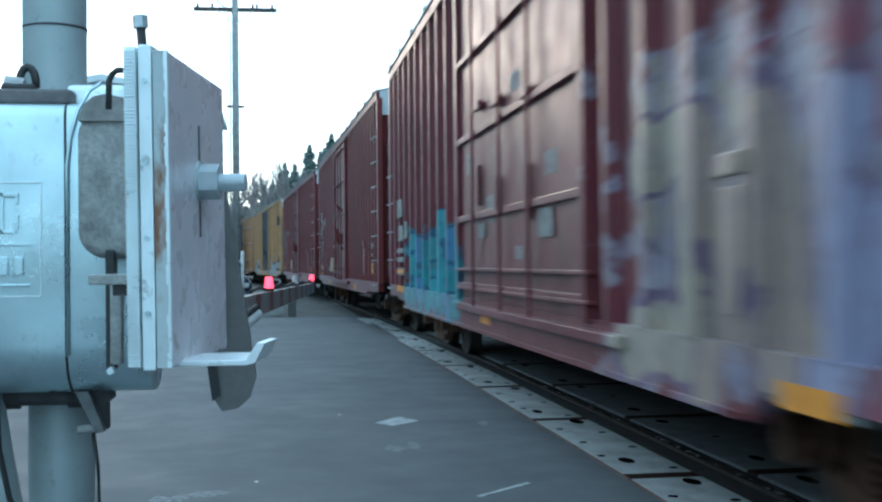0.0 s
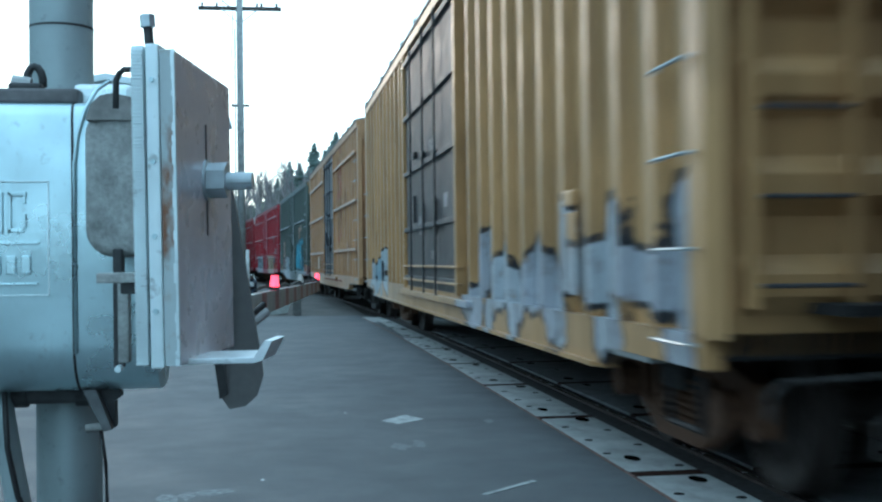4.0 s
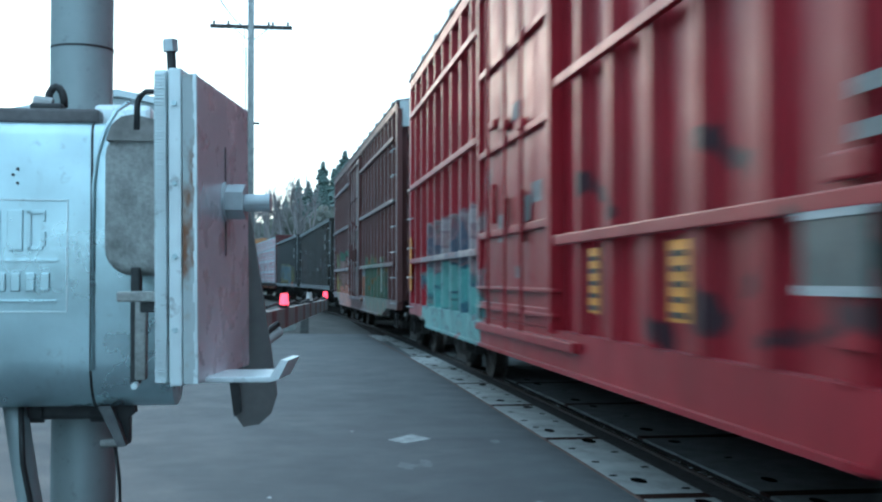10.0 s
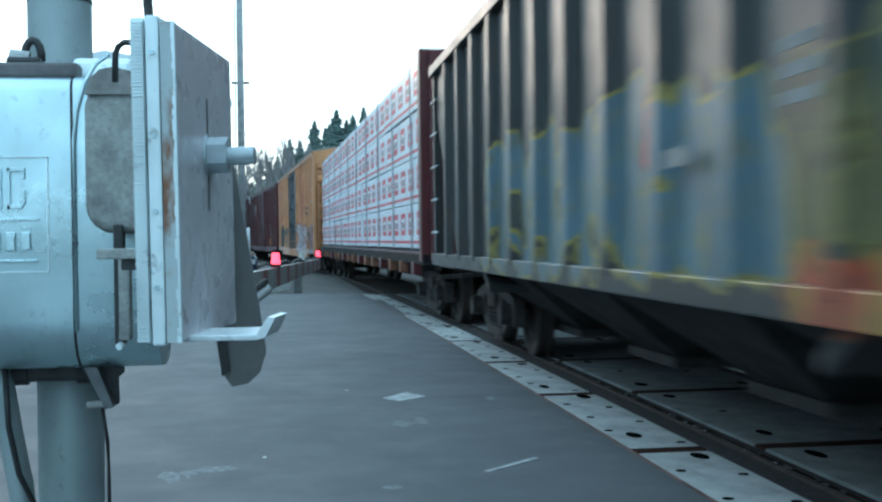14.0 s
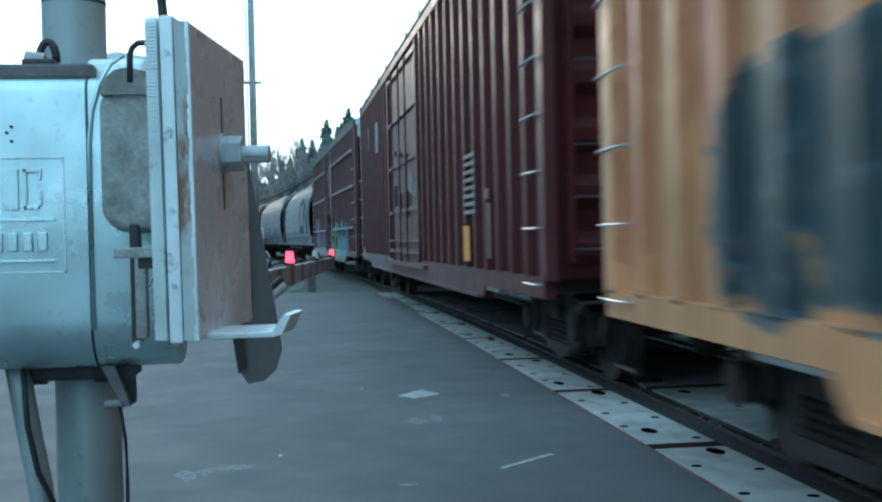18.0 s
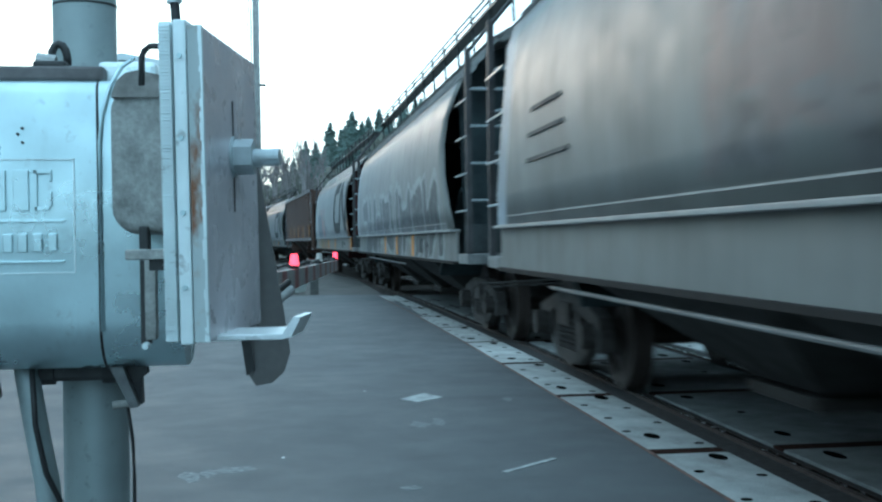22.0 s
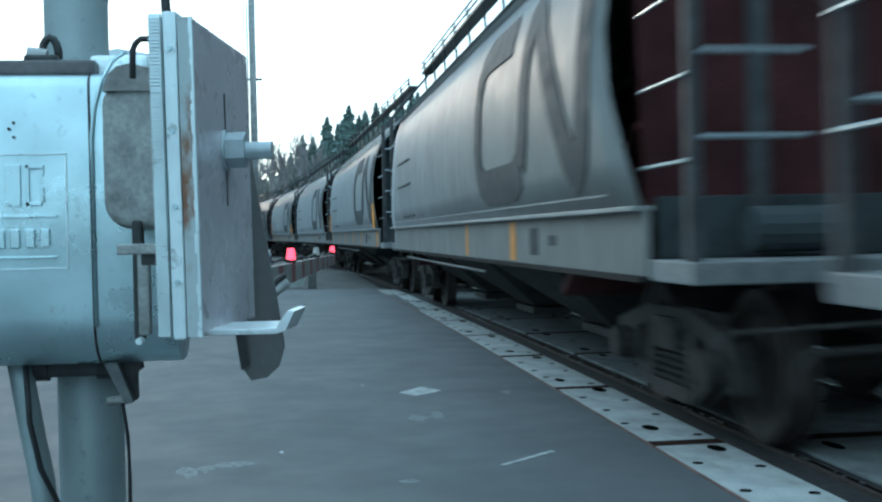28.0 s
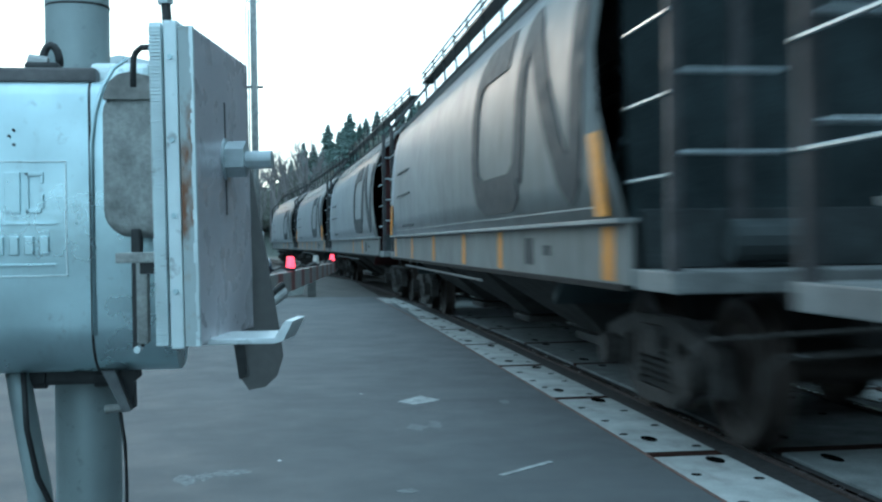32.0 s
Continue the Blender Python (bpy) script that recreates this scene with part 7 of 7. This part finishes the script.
part("placard", shape(box, -1.632, -1.60, 3.3, 3.9, 1.05, 1.45, 0.004), PAINTS[4], c)
part("rust_stripe", shape(box, -1.606, -1.600, -4.2, 1.6, 0.765, 0.80), plain("rust_red_stripe", (0.20, 0.045, 0.03), 0.7, 0, 0.3, 5), c, "rust red line along the sill")
lettering(c, [(-0.9, 2.05, 0.3, 0.24), (-0.9, 1.75, 0.3, 0.2), (-1.6, 1.4, 0.35, 0.1), (-0.4, 1.3, 0.5, 0.12), (-1.5, 1.2, 0.4, 0.1), (-0.8, 1.95, 0.4, 0.1)], 1.640, M_DULL_WHITE)
TRAIN.append(c)
c = boxcar("boxcar", "dark teal boxcar with blue and white graffiti", LEN[5], PAINTS[5], door=(-0.6, 2.7), belly=(3.3, 0.52, 2.2), belts=(2.9,), post=0.70, cap=car_paint("ochre_cap", (0.34, 0.22, 0.11), 0.2, 0.2))
labels(c, [(6.2, 1.04, 0.3, 0.09), (6.3, 0.92, 0.3, 0.08), (-7.3, 1.10, 0.35, 0.08), (-7.3, 0.95, 0.35, 0.08)])
TRAIN.append(c)
c = boxcar("boxcar", "bright red boxcar with cream and white graffiti", LEN[6], PAINTS[6], door=(-0.35, 2.9), belts=(1.56, 2.66, 3.74), post=0.72, rusty=True, belly=(6.0, 0.66, 0.12), bars=[(-6.95, 1.12, 0.5, 0.04), (-6.95, 1.0, 0.5, 0.04), (-5.6, 1.3, 0.3, 0.1), (-5.6, 1.15, 0.3, 0.1), (-6.9, 1.75, 0.45, 0.3), (-6.0, 1.75, 0.35, 0.08), (-6.0, 2.5, 0.4, 0.06), (-6.0, 2.35, 0.4, 0.06)])
placard(c, -6.17, 1.24)
labels(c, [(-6.95, 1.05, 0.5, 0.06)])
TRAIN.append(c)
c = boxcar("boxcar", "bright red boxcar with pale green graffiti", LEN[7], PAINTS[7], door=(0.0, 3.1), belts=(1.56, 2.66, 3.74), post=0.72, cap=M_GALV_ROOF, belly=(6.0, 0.65, 0.12), bars=[(-6.1, 1.9, 0.5, 0.06), (-6.1, 1.75, 0.5, 0.06), (-0.6, 1.75, 0.3, 0.2)])
placard(c, -5.75, 1.23, 0.5)
lettering(c, [(y, 1.10 + 0.075 * k, 0.2, 0.03) for y in (-2.62, -4.15) for k in range(5)], 1.611, M_BLACK)
labels(c, [(-2.62, 1.08, 0.22, 0.40), (-4.15, 1.08, 0.28, 0.40), (7.84, 1.12, 0.2, 0.80)])
TRAIN.append(c)
c = boxcar("boxcar", "weathered brown boxcar with green and salmon graffiti", LEN[8], PAINTS[8], door=(0.5, 2.9), belly=(5.4, 0.60, 0.9), belts=(1.56, 2.66, 3.74), post=0.62, cap=M_GALV_ROOF, bars=[(0.6, 1.7, 0.3, 0.35), (0.0, 1.5, 0.25, 0.4), (0.3, 0.98, 1.4, 0.03), (0.2, 2.1, 0.2, 0.3)])
TRAIN.append(c)
TRAIN.append(open_hopper("open_hopper", "grimy black open-top hopper car with worn lettering", LEN[9], PAINTS[9], top=3.22))
TRAIN.append(open_hopper("open_hopper", "grimy dark hopper car with blue and yellow graffiti", LEN[10], PAINTS[10], top=3.34, bays=12))
TRAIN.append(lumber_car("lumber_flatcar", "dark red centre-beam flatcar stacked with white-wrapped lumber", LEN[11]))
c = boxcar("boxcar", "yellow boxcar with a black door and pink-white graffiti", LEN[12], PAINTS[12], M_DOOR_BLACK, (0.2, 4.9), belly=(6.7, 0.61, 0.15), post=0.60, eave=4.4)
lettering(c, [(-6.6, 2.25, 0.5, 0.10), (-6.6, 2.45, 0.5, 0.10), (-7.4, 2.2, 0.45, 0.10), (-7.4, 2.4, 0.45, 0.12)], 1.604, plain("faded_brown_lettering", (0.22, 0.12, 0.07), 0.7, 0, 0.4, 6))
lettering(c, [(-0.3, 2.2, 0.35, 0.25), (-1.2, 1.9, 0.4, 0.4), (0.8, 1.7, 0.3, 0.5), (1.6, 1.6, 0.4, 0.6), (-0.4, 1.5, 0.6, 0.08), (-1.4, 1.4, 0.6, 0.1), (1.0, 1.2, 0.5, 0.08), (1.0, 1.0, 0.5, 0.08), (-2.0, 2.6, 0.4, 0.2), (0.6, 2.7, 0.4, 0.2)], 1.640, plain("scrawled_grey", (0.14, 0.15, 0.155), 0.6, 0, 0.5, 5))
placard(c, -7.63, 1.32, 0.5)
TRAIN.append(c)
c = boxcar("boxcar", "dark maroon boxcar with white lettering", LEN[13], PAINTS[13], door=(0.2, 4.3), belly=(6.9, 0.65, 0.15), post=0.60, bars=[(-6.2, 2.1 - 0.085 * k, 0.7, 0.04) for k in range(8)] + [(5.0, 3.0, 0.6, 0.6), (7.0, 3.2, 0.2, 0.5), (-0.9, 1.95, 0.4, 0.3), (-1.7, 1.9, 0.5, 0.2)])
labels(c, [(-6.0, 1.0, 0.38, 0.38), (8.9, 0.85, 0.35, 0.2)])
# black bars on the sill paint the shade inside its slots
for k in range(5):
    part("sill_slot", shape(box, -1.6055, -1.598, 3.1 - 1.02 * k, 3.6 - 1.02 * k, 0.80, 0.86), M_BLACK, c, "black bar standing in for the shade in a sill slot")
TRAIN.append(c)
c = boxcar("boxcar", "maroon boxcar with teal and lilac graffiti", LEN[14], PAINTS[14], door=(0.1, 2.9), belly=(5.2, 0.59, 0.5), belts=(1.56, 2.66, 3.6), post=0.62, cap=M_GALV_ROOF, bars=[(-0.4, 1.75, 0.5, 0.25), (0.3, 1.5, 0.5, 0.4)])
TRAIN.append(c)
GREY_LABEL = "grey rounded covered hopper car with a dark emblem"
TRAIN.append(covered_hopper("covered_hopper", GREY_LABEL, LEN[15], PAINTS[15], end=M_ENDSLATE, stripes=[(5.3, 1.9 + 0.2 * k, 1.4 - 0.2 * k, 0.03) for k in range(3)]))
TRAIN.append(covered_hopper("covered_hopper", "grey covered hopper with large white and black graffiti", LEN[16], PAINTS[16], logo=False, end=M_ENDSLATE, reflect=((0.97, 0.26), (-1.19, 0.26), (-3.65, 0.3))))
TRAIN.append(covered_hopper("covered_hopper", "grey covered hopper with dark and orange graffiti at its end", LEN[17], PAINTS[17], reflect=((3.72, 0.2), (0.94, 0.26), (-2.0, 0.3), (-7.5, 0.26))))
TRAIN.append(open_hopper("open_hopper", "brown ribbed hopper car with yellow reflective strips", LEN[18], PAINTS[18], top=3.52, low=1.42, bays=20, yellow=True))
for i in range(19, 27):
    strips = ((-7.13, 0.28), (-3.45, 0.22), (-1.20, 0.24), (1.51, 0.24), (4.24, 0.20), (7.01, 0.22)) if i in (21, 23, 25) else ((-3.87, 0.24), (-1.25, 0.16))
    lift = 0.4 if len(strips) == 6 else 0.0
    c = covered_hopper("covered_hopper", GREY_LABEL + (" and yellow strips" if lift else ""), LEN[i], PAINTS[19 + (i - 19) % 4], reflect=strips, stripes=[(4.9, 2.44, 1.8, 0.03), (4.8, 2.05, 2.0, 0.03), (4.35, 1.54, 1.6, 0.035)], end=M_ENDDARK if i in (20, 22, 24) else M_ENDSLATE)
    if lift:
        for s, e in ((-1, 7.42), (1, 7.02)):
            part("reflector", shape(prism, [(s * e, 1.42), (s * (e - 0.22), 1.42), (s * (e - 0.40), 1.95), (s * (e - 0.18), 1.95)], "x", -1.625, -1.60), M_YELLOW, c, "slanting yellow strip")
    TRAIN.append(c)


def travelled(t):
    """Metres that the train has rolled by t seconds."""
    return 12.6 * t + 0.025 * t * t if t < 19 else 248.425 + 13.55 * (t - 19)


def motions():
    for i, car in enumerate(TRAIN):
        mid, b = (COUPLINGS[i] + COUPLINGS[i + 1]) / 2, LEN[i] / 2 - 3.0
        rows = []
        for k in range(65):
            t = k / 2
            s = mid - travelled(t)
            p, q = on_track(s - b), on_track(s + b)
            m = (p + q) / 2
            d = q - p
            rows.append((t, pose(m.x, m.y, 0, 0, 0, math.degrees(math.atan2(-d.x, d.y)))))
        walk(car, rows)
    # each wheelset rolls while it is near the crossing
    for w in WHEELS:
        car = w.parent.parent
        i = TRAIN.index(car)
        s0 = (COUPLINGS[i] + COUPLINGS[i + 1]) / 2 + w.parent.location.y + w.location.y
        near = [k / 20 for k in range(641) if -12 < s0 - travelled(k / 20) < 55]
        if not near:
            continue
        rows = [(t, pose(0, w.location.y, w.location.z, math.degrees(travelled(t) / 0.455) % 360)) for t in near]
        if near[0] > 0:
            rows.insert(0, (0.0, rows[0][1]))
        if near[-1] < 32:
            rows.append((32.0, rows[-1][1]))
        walk(w, rows)


motions()
